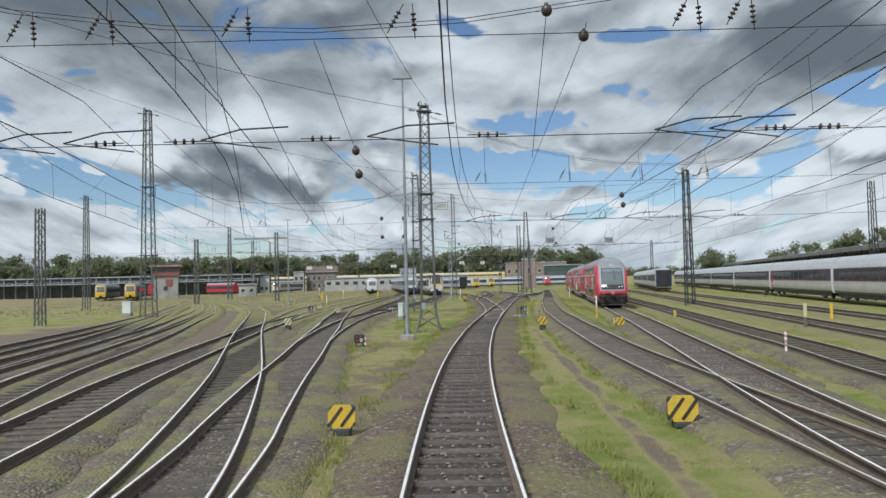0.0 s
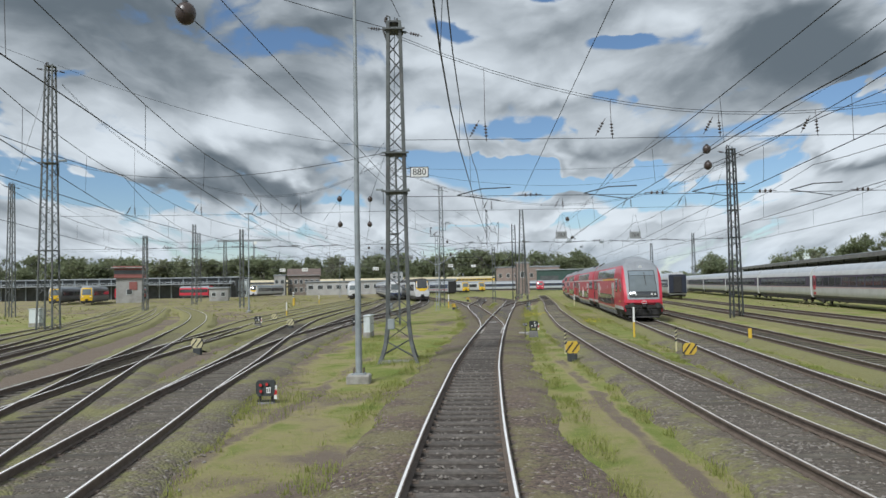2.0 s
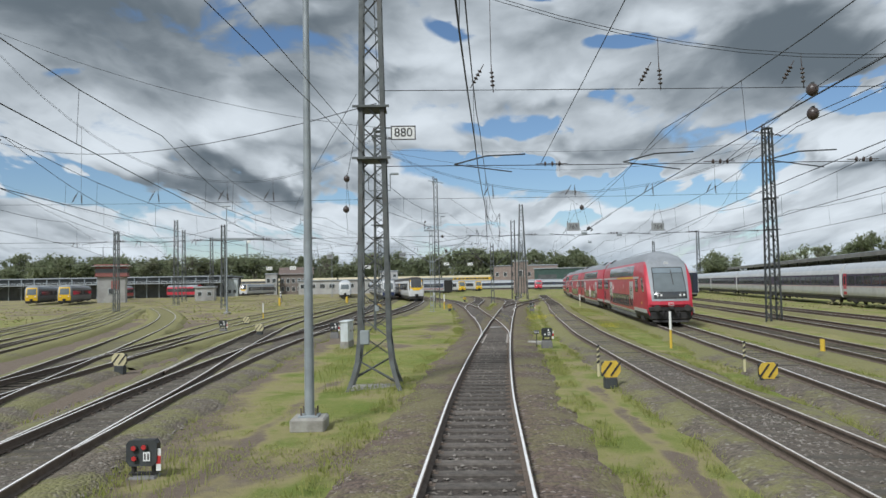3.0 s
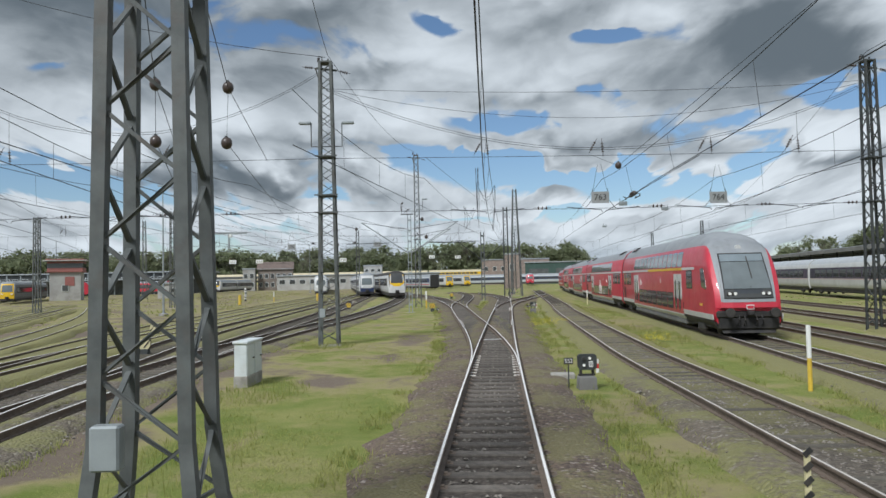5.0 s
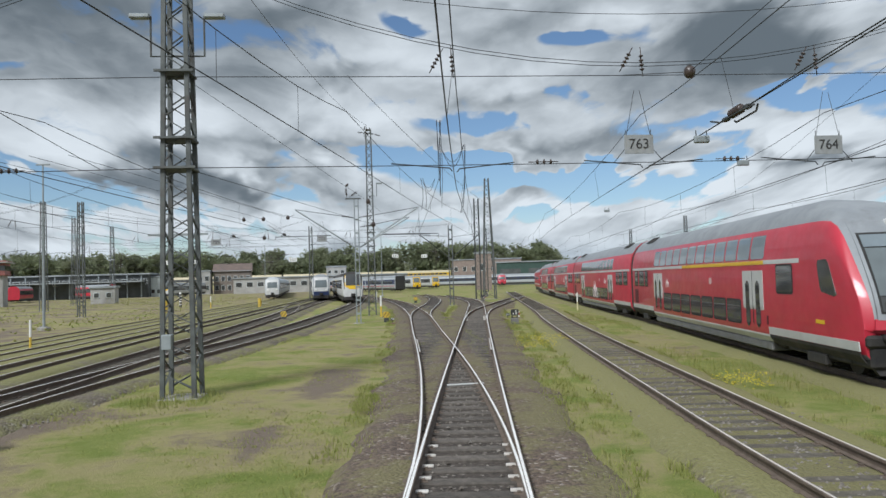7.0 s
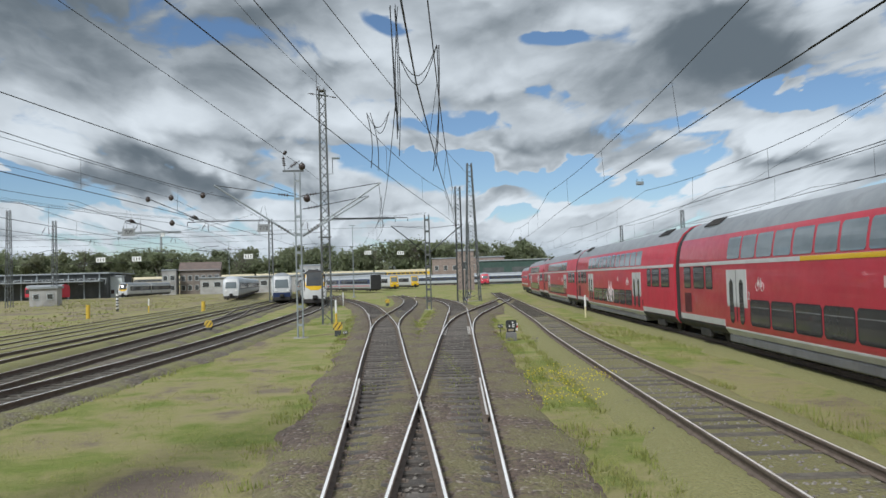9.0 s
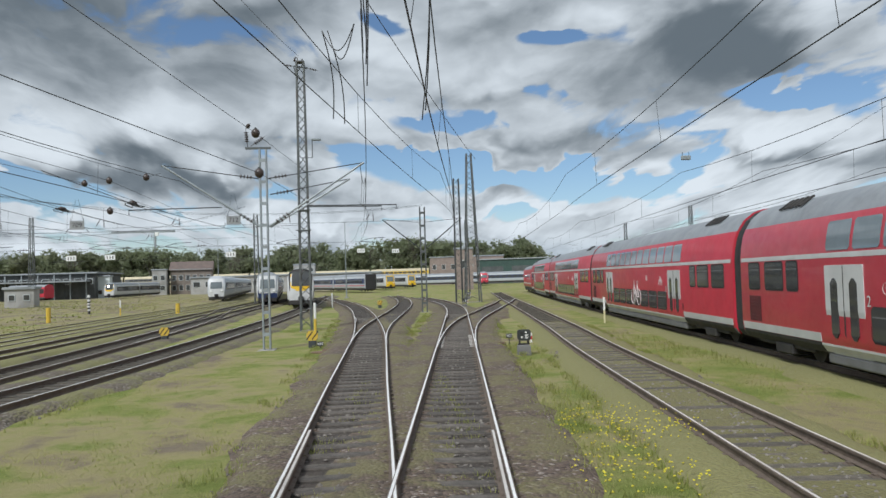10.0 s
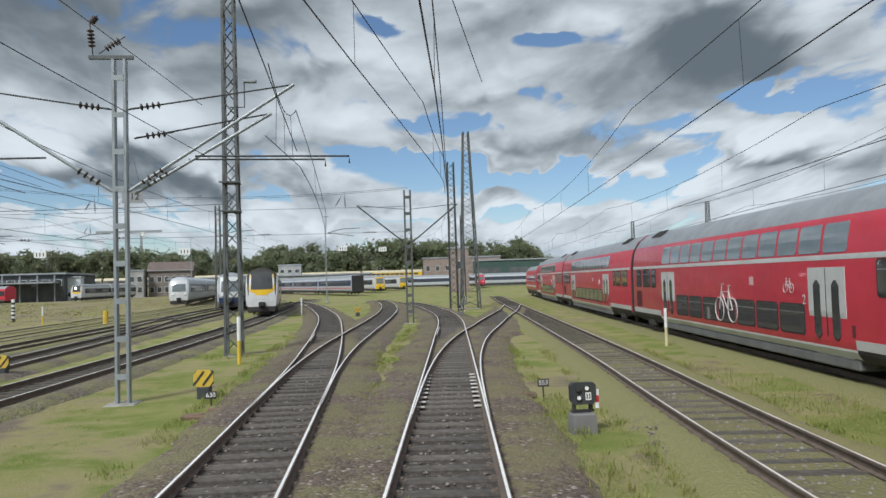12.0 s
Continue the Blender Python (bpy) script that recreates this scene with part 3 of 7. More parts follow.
def ground():
    s = Shape()
    # one sheet to the horizon, finer near the line, gently uneven
    xs = [-2500, -900, -400, -200, -120] + [-80 + 2.5 * i for i in range(65)] + [120, 200, 400, 900, 2500]
    ys = [-600, -150, -60] + [-30 + 2.5 * i for i in range(95)] + [240, 300, 400, 600, 1200, 3500]
    for y in ys:
        for x in xs:
            h = 0.05 * noise.noise((x * 0.13, y * 0.13, 0.0)) if abs(x) < 90 and -40 < y < 230 else 0.0
            s.v.append((x, y, GROUND_Z + h))
    n = len(xs)
    for j in range(len(ys) - 1):
        for i in range(n - 1):
            s.f.append((j * n + i, j * n + i + 1, (j + 1) * n + i + 1, (j + 1) * n + i))
            s.m.append(0)
    thing("ground", s, GROUND, "yard ground of grass, dry weeds and trodden cinders", "ground", kind="structure", smooth=True)


ground()


def rail_shape(line, right, off, drop=0.0):
    """A flat-bottomed rail swept along a line: foot, web and head, its running face bright."""
    prof = [(-0.036, -0.006), (-0.036, -0.042), (-0.009, -0.055), (-0.009, -0.135), (-0.07, -0.152), (-0.07, -0.165), (0.07, -0.165), (0.07, -0.152), (0.009, -0.135), (0.009, -0.055), (0.036, -0.042), (0.036, -0.006), (0.020, 0.0), (-0.020, 0.0)]
    slots = [0] * 12 + [1, 0]
    rings = []
    for p, r in zip(line, right):
        c = p + r * off + Vector((0, 0, drop))
        rings.append([c + r * a + Vector((0, 0, b)) for a, b in prof])
    return Shape().loft(rings, 0, True, True, slots)


def sleeper_mesh(mat, length=2.6):
    s = Shape()
    s.box((0, 0, -0.235), (length, 0.26, 0.15), 0, None, 0.02)
    for x in (-0.7525, 0.7525):
        s.box((x, 0, -0.158), (0.36, 0.16, 0.014), 1)
        for k in (-0.11, 0.11):
            s.box((x + k, 0, -0.142), (0.05, 0.09, 0.034), 1)
    return s.mesh("sleeper", [mat, RAIL_SIDE])


SLEEPER_MESH, SLEEPER_MESH_OLD = sleeper_mesh(SLEEPER), sleeper_mesh(SLEEPER_OLD)
# stretches (in y) where each sleeper is laid as a piece of its own
PIECES = {"main": (6, 125), "branch": (66, 125), "crossover": (101, 125), "right_one": (18, 112), "right_two": (18, 62), "left_points": (10, 60), "left_branch": (37, 80), "branch_right": (106, 130)}
# where another track's sleepers already carry these rails
SHARED = {"left_points_far": 118, "branch": 66, "branch_right": 106, "crossover": 103, "left_branch": 39, "left_branch_straight": 68, "left_six": 55, "left_slip": 14, "right_two": 14}
SHOULDER = {"main": 2.15, "branch": 2.0, "crossover": 2.0, "branch_right": 2.0}


def track(name):
    line = LINES[name]
    right = sides(line)
    fresh = name in POLISHED
    t = empty("railway_track", None, "railway track of %s rails on tarred wooden sleepers" % ("bright worn" if fresh else "dull rusty"), "railway track", "tracks of the yard")
    for off in (-GAUGE / 2, GAUGE / 2):
        part("rail", rail_shape(line, right, off, -0.004 if name in SHARED else 0.0), [RAIL_SIDE, RAIL_TOP if fresh else RAIL_DULL], t)
    # ballast bed with ragged shoulders, its top just under the sleepers' tops
    w = SHOULDER.get(name, 1.8)
    top = -0.178 if w > 1.9 else -0.168
    edge, deep = (-0.150, 1.0) if w > 1.9 else (-0.128, 0.3)
    layer = 0.0022 * list(TRACKS).index(name)
    rng = random.Random(name)
    rings = []
    for i, (p, r) in enumerate(zip(line, right)):
        a, b = (w + 0.42 * noise.noise((i * 0.17, k, layer * 900)) + 0.30 * noise.noise((i * 0.61, k + 5.0, layer * 900)) for k in (3.0, 9.0))
        row = []
        lift = 0.115 * min(1.0, max(0.0, (-p.x - 9.5) / 2.5)) * min(1.0, max(0.0, (p.y - 45.0) / 25.0))
        for k, (f, h) in enumerate(((-9, -0.34), (-8, top - 0.02), (-1.25, edge), (-0.95, edge - 0.002), (-0.7525, top - 0.022 * deep), (0.0, top - 0.034 * deep), (0.7525, top - 0.022 * deep), (0.95, edge - 0.002), (1.25, edge), (8, top - 0.02), (9, -0.34))):
            e = a if f < 0 else b
            o = f if abs(f) < 2 else math.copysign(e * (0.86 if abs(f) == 8 else 1.0), f)
            row.append(p + r * o + Vector((0, 0, h + (lift if 0 < k < 10 else 0.0) - layer * 0.5 + (0.012 * noise.noise((p.x * 3 + k * 7, p.y * 3, 1.0)) if 0 < k < 10 else 0.0))))
        rings.append(row)
    part("ballast_bed", Shape().loft(rings, 0, False, False, [0, 0, 0, 0, 1, 1, 0, 0, 0, 0]), [BALLAST, BALLAST_DARK] if w > 1.9 else [BALLAST_EDGE, BALLAST_OLD], t, "bed of dark broken stone", smooth=True)
    lo, hi = PIECES.get(name, (1e9, 1e9))
    skip = SHARED.get(name, -1e9)
    rest = Shape()
    for i, (p, r) in enumerate(zip(line, right)):
        if p.y < skip:
            continue
        turn = math.atan2(r.y, r.x) + rng.uniform(-0.012, 0.012)
        m = Matrix.Translation(p + Vector((0, 0, rng.uniform(-0.008, 0.004) if w > 1.9 else rng.uniform(-0.034, 0.002)))) @ Matrix.Rotation(turn, 4, "Z")
        if lo <= p.y <= hi:
            part("sleeper", SLEEPER_MESH if w > 1.9 else SLEEPER_MESH_OLD, None, t, m=m)
        else:
            rest.box(p + Vector((0, 0, -0.235)), (2.6, 0.26, 0.15), 0, Matrix.Rotation(turn, 3, "Z"))
    if rest.v:
        part("sleeper_run", rest, SLEEPER if w > 1.9 else SLEEPER_OLD, t, kind="stuff")
    return t

# ---- masts and overhead line ----
SPANS = [17.5, 43.4, 70.2, 102.2, 132.2, 160.0]


def lattice_mast(x, y, h, base=0.72, top=0.42, label="", steps=None, dark=False, turn=0.0, leg=0.10, cap=True, lamps=(), box=False, splay=0.0, collars=(), z0=GROUND_Z, bend=1.0):
    mat = STEEL_DARK if dark else STEEL
    t = empty("lattice_mast", pose(x, y, z0, 0, 0, turn), label or "tall riveted steel lattice mast standing on a concrete footing", "overhead line mast", "overhead line masts")

    def corner(k, z):
        w = base + (top - base) * (z / h) ** bend + splay * max(0.0, 1.0 - z / 1.5) ** 2
        return Vector(((-1, 1, 1, -1)[k] * w / 2, (-1, -1, 1, 1)[k] * w / 2, z))
    for k in range(4):
        rings = []
        for z in (0.0, 0.4, 0.8, 1.5, h * 0.35, h * 0.6, h * 0.8, h):
            c = corner(k, z)
            g = leg / 2
            rings.append([c + Vector((i * g, j * g, 0)) for i, j in ((-1, -1), (1, -1), (1, 1), (-1, 1))])
        part("leg", Shape().loft(rings), mat, t)
    n = steps or max(6, int(h / 0.62))
    zs = [0.25 + (h - 0.35) * i / n for i in range(n + 1)]
    for k in range(4):
        k2 = (k + 1) % 4
        path = [corner(k if i % 2 else k2, zs[i]) for i in range(n + 1)]
        part("bracing", Shape().tube(path, leg * 0.32, 4), mat, t)
    for z in collars:
        w = (corner(1, z) - corner(0, z)).length + leg * 2.2
        part("collar", Shape().box((0, 0, z), (w * 0.93, w * 0.93, 0.07), 0, None, 0.01).bar((-w * 0.6, -w / 2, z), (w * 0.58, -w / 2, z), 0.06), mat, t)
    foot = Shape()
    foot.box((0, 0, -0.15), (base + splay + 0.3, base + splay + 0.3, 0.34), 0, None, 0.06)
    part("footing", foot, CONCRETE, t)
    if cap:
        s = Shape()
        s.box((0, 0, h + 0.02), (top + 0.10, top + 0.10, 0.07))
        s.bar((-top * 0.9, 0, h - 0.22), (top * 1.05, 0, h - 0.34), 0.08)
        s.bar((-top * 0.5, -top / 2, h - 0.9), (-top * 0.95, 0, h - 0.22), 0.05)
        s.tube([(-0.14, 0, h), (-0.17, 0, h + 0.30), (-0.30, 0, h + 0.34)], 0.03, 6)
        s.tube([(0.12, 0, h), (0.12, 0, h + 0.22)], 0.04, 6)
        part("crosshead", s, mat, t)
        for p, q in (((-top * 0.9, 0, h - 0.22), (-top * 0.9 - 0.62, 0, h - 0.14)), ((top * 1.05, 0, h - 0.34), (top * 1.05 + 0.62, 0, h - 0.50)), ((-0.30, 0, h + 0.34), (-0.34, 0, h + 0.02))):
            i = Shape()
            insulator_string(i, p, q, 0.075, 4)
            part("insulator", i, INSULATOR, t, smooth=True)
    for lx, lz in lamps:
        s = Shape()
        s.tube([(0, 0, lz - 1.1), (lx * 0.75, 0, lz - 1.1), (lx * 0.75, 0, lz), (lx, 0, lz)], 0.03, 6)
        arm = part("lamp_arm", s, mat, t)
        head = Shape().box((lx * 1.05, 0, lz), (0.55, 0.22, 0.13), 0, None, 0.04)
        part("lamp_head", head, STEEL_LIGHT, arm)
    if box:
        part("switch_box", Shape().box((-base * 0.30, -base / 2 - 0.09, 1.5), (0.26, 0.16, 0.40), 0, None, 0.02), STEEL_LIGHT, t, "grey metal switch box")
    return t


def insulator_string(shape, a, b, r=0.075, n=4):
    a, b = Vector(a), Vector(b)
    shape.tube([a, b], 0.014, 5)
    d = (b - a)
    for i in range(n):
        c = a + d * (0.3 + 0.45 * i / max(n - 1, 1))
        u = d.normalized() * 0.03
        shape.tube([c - u, c, c + u], [r * 0.5, r, r * 0.5], 8)


def wire(points, r=0.013, n=4, shape=None):
    return (shape or Shape()).tube(points, r, n)


def sag(a, b, drop, n=10):
    a, b = Vector(a), Vector(b)
    return [a + (b - a) * (i / n) - Vector((0, 0, drop * 4 * (i / n) * (1 - i / n))) for i in range(n + 1)]


def overhead(line, y0, y1, contact=5.65, high=7.15, stagger=None):
    """Contact wire and catenary wire above a track, with droppers."""
    t = empty("overhead_line", None, "thin dark contact wire hung from a sagging catenary wire by droppers", "overhead line", "overhead lines")
    stops = [y0] + [y for y in SPANS if y0 + 4 < y < y1 - 4] + [y1]
    zig = 0.14
    cw, mw = [], []
    for i, (a, b) in enumerate(zip(stops, stops[1:])):
        n = 8
        for k in range(n + (b == stops[-1])):
            y = a + (b - a) * k / n
            p, _ = along(line, y)
            off = zig * (1 - 2 * k / n) * (1 if i % 2 else -1) if stagger is None else float(np.interp(y, *stagger))
            f = k / n
            cw.append(Vector((p.x + off, y, contact)))
            mw.append(Vector((p.x + off * 0.4, y, high - 0.5 * 4 * f * (1 - f))))
    part("contact_wire", wire(cw, 0.012), WIRE, t)
    part("catenary_wire", wire(mw, 0.011), WIRE, t)
    for i, (a, b) in enumerate(zip(cw, mw)):
        if i % 8 and i % 2 == 0:
            part("dropper", wire([a, b], 0.006, 3), WIRE, t)
    return t


def cross_span(y, x0, x1, top0, top1, low, mid, dip, hung, label="", upper=True, stays=(), flat=False):
    """A portal of wires slung across the tracks between two masts, with insulators and registration arms."""
    t = empty("cross_span", None, label or "span of steel wires slung across the tracks with porcelain insulators", "cross span", "cross spans")
    if upper:
        for d in (0.0, 0.10):
            part("bearer_wire", wire(sag((x0, y, top0 - d), (x1, y, top1 - d), dip, 16), 0.010), WIRE, t)
        for drop in stays:
            part("stay_wire", wire(sag((x0, y + 0.1, top0), (x1, y + 0.1, top1), drop, 16), 0.009), WIRE, t)
    for z in (low, mid):
        if z:
            part("steady_wire", wire(sag((x0, y, z), (x1, y, z), 0.06, 6), 0.011), WIRE, t)
    for x in hung:
        f = (x - x0) / (x1 - x0)
        bear = top0 + (top1 - top0) * f - dip * 4 * f * (1 - f)
        if upper:
            s = Shape()
            s.tube([(x, y, bear), (x, y, mid + 0.55)], 0.01, 4)
            insulator_string(s, (x, y, mid + 0.75), (x + 0.05, y, mid - 0.1))
            part("suspension_insulator", s, INSULATOR, t, smooth=True)
            s = Shape()
            insulator_string(s, (x - 0.22, y, mid + 0.75), (x - 0.62, y, mid + 0.05))
            part("suspension_insulator", s, INSULATOR, t, smooth=True)
        arm = Shape()
        if flat:
            arm.tube([(x - 1.75, y, low + 0.02), (x - 0.12, y, low - 0.13), (x - 0.06, y, low - 0.22)], 0.018, 5)
            arm.tube([(x + 1.7, y, low), (x + 0.15, y, low - 0.15), (x + 0.08, y, low - 0.24)], 0.018, 5)
        else:
            arm.tube([(x - 1.15, y, low + 0.02), (x - 0.2, y, low + 0.26), (x + 0.95, y, low + 0.30)], 0.022, 5)
            arm.tube([(x - 1.15, y, low + 0.02), (x + 0.55, y, low - 0.22)], 0.018, 5)
        part("registration_arm", arm, STEEL_DARK, t)
        s = Shape()
        insulator_string(s, (x + (2.1 if flat else 1.25), y, low), (x + (2.95 if flat else 2.2), y, low), 0.085, 3)
        part("line_insulator", s, INSULATOR, t, smooth=True)
    return t

# ---- trains ----
TRAIN_RED = material("red_train_paint", (0.53, 0.030, 0.056), (0.45, 0.025, 0.046), 0.8, 0.45, 0.0, 0.0, 1, (0.33, 0.05, 0.04), 0.25, 0.5, coat=0.25)
TRAIN_WHITE = material("light_grey_train_paint", (0.57, 0.57, 0.56), (0.49, 0.49, 0.48), 1.2, 0.4, 0.0, 0.0, 1, (0.36, 0.33, 0.30), 0.35, 0.7)
TRAIN_ROOF = material("grey_train_roof", (0.285, 0.30, 0.315), (0.23, 0.245, 0.26), 1.0, 0.55, 0.0, 0.05, 20, (0.12, 0.12, 0.12), 0.4, 0.8)
TRAIN_SKIRT = material("dusty_grey_skirt", (0.17, 0.17, 0.17), (0.12, 0.12, 0.12), 1.5, 0.65, 0.0, 0.0, 1, (0.10, 0.08, 0.06), 0.5, 1.0)
TRAIN_BLACK = material("sooty_running_gear", (0.022, 0.021, 0.021), (0.045, 0.04, 0.036), 2.0, 0.75, 0.1, 0.3, 20, (0.09, 0.07, 0.055), 0.4, 1.4)
TRAIN_YELLOW = material("yellow_train_paint", (0.72, 0.46, 0.012), (0.66, 0.40, 0.01), 1.0, 0.4)
TRAIN_SILVER = material("silver_white_coach", (0.46, 0.48, 0.50), (0.39, 0.41, 0.43), 0.8, 0.42, 0.0, 0.0, 1, (0.32, 0.30, 0.28), 0.3, 0.6)
TRAIN_PLUM = material("plum_grey_window_band", (0.075, 0.055, 0.085), (0.04, 0.034, 0.055), 0.25, 0.6)
TRAIN_BLUE = material("dark_blue_train_paint", (0.02, 0.035, 0.10), (0.015, 0.028, 0.08), 1.0, 0.4)
GLASS = glass_material("tinted_train_glass", (0.042, 0.043, 0.042))
# Pale bases hold a painted sky reflection for upper windows and windscreens.
GLASS_SKY = glass_material("upper_deck_glass_painted_sky", (0.13, 0.155, 0.17), 0.04)
WINDSCREEN = glass_material("windscreen_painted_sky_sheen", (0.10, 0.115, 0.12), 0.05)
LAMP_GLASS = material("headlamp_glass", (0.85, 0.85, 0.82), (0.7, 0.7, 0.68), 8.0, 0.15)
NIGHT_BLUE = material("night_blue_paint", (0.012, 0.017, 0.034), (0.02, 0.024, 0.04), 1.5, 0.5)
GEAR_BLACK = material("oily_black_front_gear", (0.012, 0.012, 0.013), (0.03, 0.027, 0.025), 3.0, 0.7, 0.0, 0.3, 18, (0.05, 0.04, 0.032), 0.4, 2.2)
TRAIN_PALE = material("worn_white_lettering", (0.66, 0.58, 0.57), (0.60, 0.50, 0.49), 4.0, 0.5)
TRAIN_MARK = material("worn_pale_lettering", (0.62, 0.42, 0.41), (0.56, 0.36, 0.35), 4.0, 0.5)
TRAIN_GRILLE = material("dark_red_grille", (0.12, 0.02, 0.022), (0.08, 0.016, 0.018), 3.0, 0.7)
RUBBER = material("black_rubber_gangway", (0.02, 0.02, 0.021), (0.035, 0.033, 0.032), 3.0, 0.85)

# half section of a double-deck coach, from the skirt up to the ridge
DECKER = [(1.22, 0.42), (1.36, 0.62), (1.39, 0.9), (1.39, 2.0), (1.385, 2.86), (1.375, 2.99), (1.345, 3.25), (1.27, 3.62), (1.17, 3.86), (0.95, 4.2), (0.62, 4.46), (0.25, 4.58), (0.0, 4.6)]
DECKER_SLOTS = [3, 0, 0, 0, 0, 0, 0, 0, 1, 1, 1, 1]
COACH = [(1.2, 0.6), (1.38, 0.85), (1.41, 1.3), (1.41, 2.2), (1.38, 3.0), (1.28, 3.4), (1.08, 3.72), (0.7, 3.95), (0.3, 4.04), (0.0, 4.05)]


def both_sides(half):
    return [(-x, z) for x, z in half] + [(x, z) for x, z in reversed(half[:-1])]


def section_x(half, z):
    for (x0, z0), (x1, z1) in zip(half, half[1:]):
        if z0 <= z <= z1:
            return x0 + (x1 - x0) * (z - z0) / max(z1 - z0, 1e-6)
    return half[-1][0]


def side_panel(half, y0, y1, z0, z1, proud=0.012, side=-1, round_=0.08, rows=4):
    """A plate that follows the coach's side, with rounded corners."""
    s = Shape()
    rings = []
    cut = min(round_, (z1 - z0) * 0.3)
    levels = [z0] + [z0 + cut + (z1 - z0 - 2 * cut) * i / max(rows - 2, 1) for i in range(max(rows - 2, 1) + 1)] + [z1] if round_ else [z0 + (z1 - z0) * i / rows for i in range(rows + 1)]
    for i, z in enumerate(levels):
        inset = round_ if i in (0, len(levels) - 1) else 0.0
        x = section_x(half, z)
        rings.append([(side * (x - 0.02), y0 + inset, z), (side * (x + proud), y0 + inset, z), (side * (x + proud), y1 - inset, z), (side * (x - 0.02), y1 - inset, z)])
    if side > 0:
        rings = [r[::-1] for r in rings]
    return s.loft(rings)


def bogie(parent, y):
    b = part("bogie", Shape().box((-1.16, y, 0.5), (0.14, 3.7, 0.34), 0, None, 0.05).box((1.16, y, 0.5), (0.14, 3.7, 0.34), 0, None, 0.05).box((-1.2, y - 0.1, 0.3), (0.2, 1.1, 0.3), 0, None, 0.04).box((1.2, y + 0.1, 0.3), (0.2, 1.1, 0.3), 0, None, 0.04).box((0, y, 0.55), (1.9, 0.5, 0.22), 0, None, 0.04).box((-1.12, y - 0.55, 0.5), (0.16, 0.22, 0.5), 0, None, 0.03).box((-1.12, y + 0.55, 0.5), (0.16, 0.22, 0.5), 0, None, 0.03), TRAIN_BLACK, parent, "sooty black bogie")
    for dy in (-1.25, 1.25):
        for side in (-0.75, 0.75):
            part("wheel", Shape().tube([(side - 0.07, y + dy, 0.46), (side + 0.07, y + dy, 0.46)], 0.46, 16), TRAIN_BLACK, b, smooth=40)
        part("axle_box", Shape().box((-1.12, y + dy, 0.47), (0.2, 0.3, 0.3), 0, None, 0.05), TRAIN_BLACK, b)


def decker_door(car, y, side):
    d = part("door", side_panel(DECKER, y - 0.9, y + 0.9, 0.43, 2.62, 0.018, side, 0.03), TRAIN_WHITE, car, "light grey double-leaf sliding door")
    for k in (-0.45, 0.45):
        part("door_window", side_panel(DECKER, y + k - 0.17, y + k + 0.17, 0.85, 2.3, 0.026, side, 0.12), GLASS, d)
    part("door_gap", side_panel(DECKER, y - 0.015, y + 0.015, 0.44, 2.6, 0.021, side, 0.0), TRAIN_BLACK, d)


# height and set-back of the driving coach's front
NOSE = [(1.2, 0.0), (1.45, 0.03), (1.7, 0.09), (2.0, 0.22), (2.35, 0.42), (2.7, 0.65), (3.05, 0.89), (3.4, 1.15), (3.7, 1.44), (3.95, 1.78), (4.15, 2.15), (4.32, 2.6), (4.45, 3.1), (4.56, 3.7), (4.75, 4.3)]


def soft_low(a, b, k=7.0):
    return -math.log(math.exp(-k * a) + math.exp(-k * b)) / k


def bicycle(y, z, k):
    """The outline of a bicycle on the coach's side, round y and z, k times its full size."""
    g, x = Shape(), -1.39 - 0.022
    for cy in (-0.62, 0.62):
        g.tube([(x, y + k * (cy + 0.42 * math.cos(a)), z + k * 0.42 * math.sin(a)) for a in [2 * math.pi * i / 20 for i in range(21)]], 0.003 + 0.017 * k, 4)
    for p, q in (((-0.62, 0.0), (-0.15, 0.03)), ((-0.15, 0.03), (0.35, 0.63)), ((-0.62, 0.0), (-0.3, 0.63)), ((-0.3, 0.63), (0.35, 0.63)), ((-0.3, 0.63), (-0.15, 0.03)), ((0.62, 0.0), (0.32, 0.88)), ((-0.3, 0.63), (-0.34, 0.83)), ((-0.5, 0.85), (-0.2, 0.85)), ((0.2, 0.90), (0.45, 0.90))):
        g.bar((x, y + k * p[0], z + k * p[1]), (x, y + k * q[0], z + k * q[1]), 0.004 + 0.032 * k, 0.02)
    return g


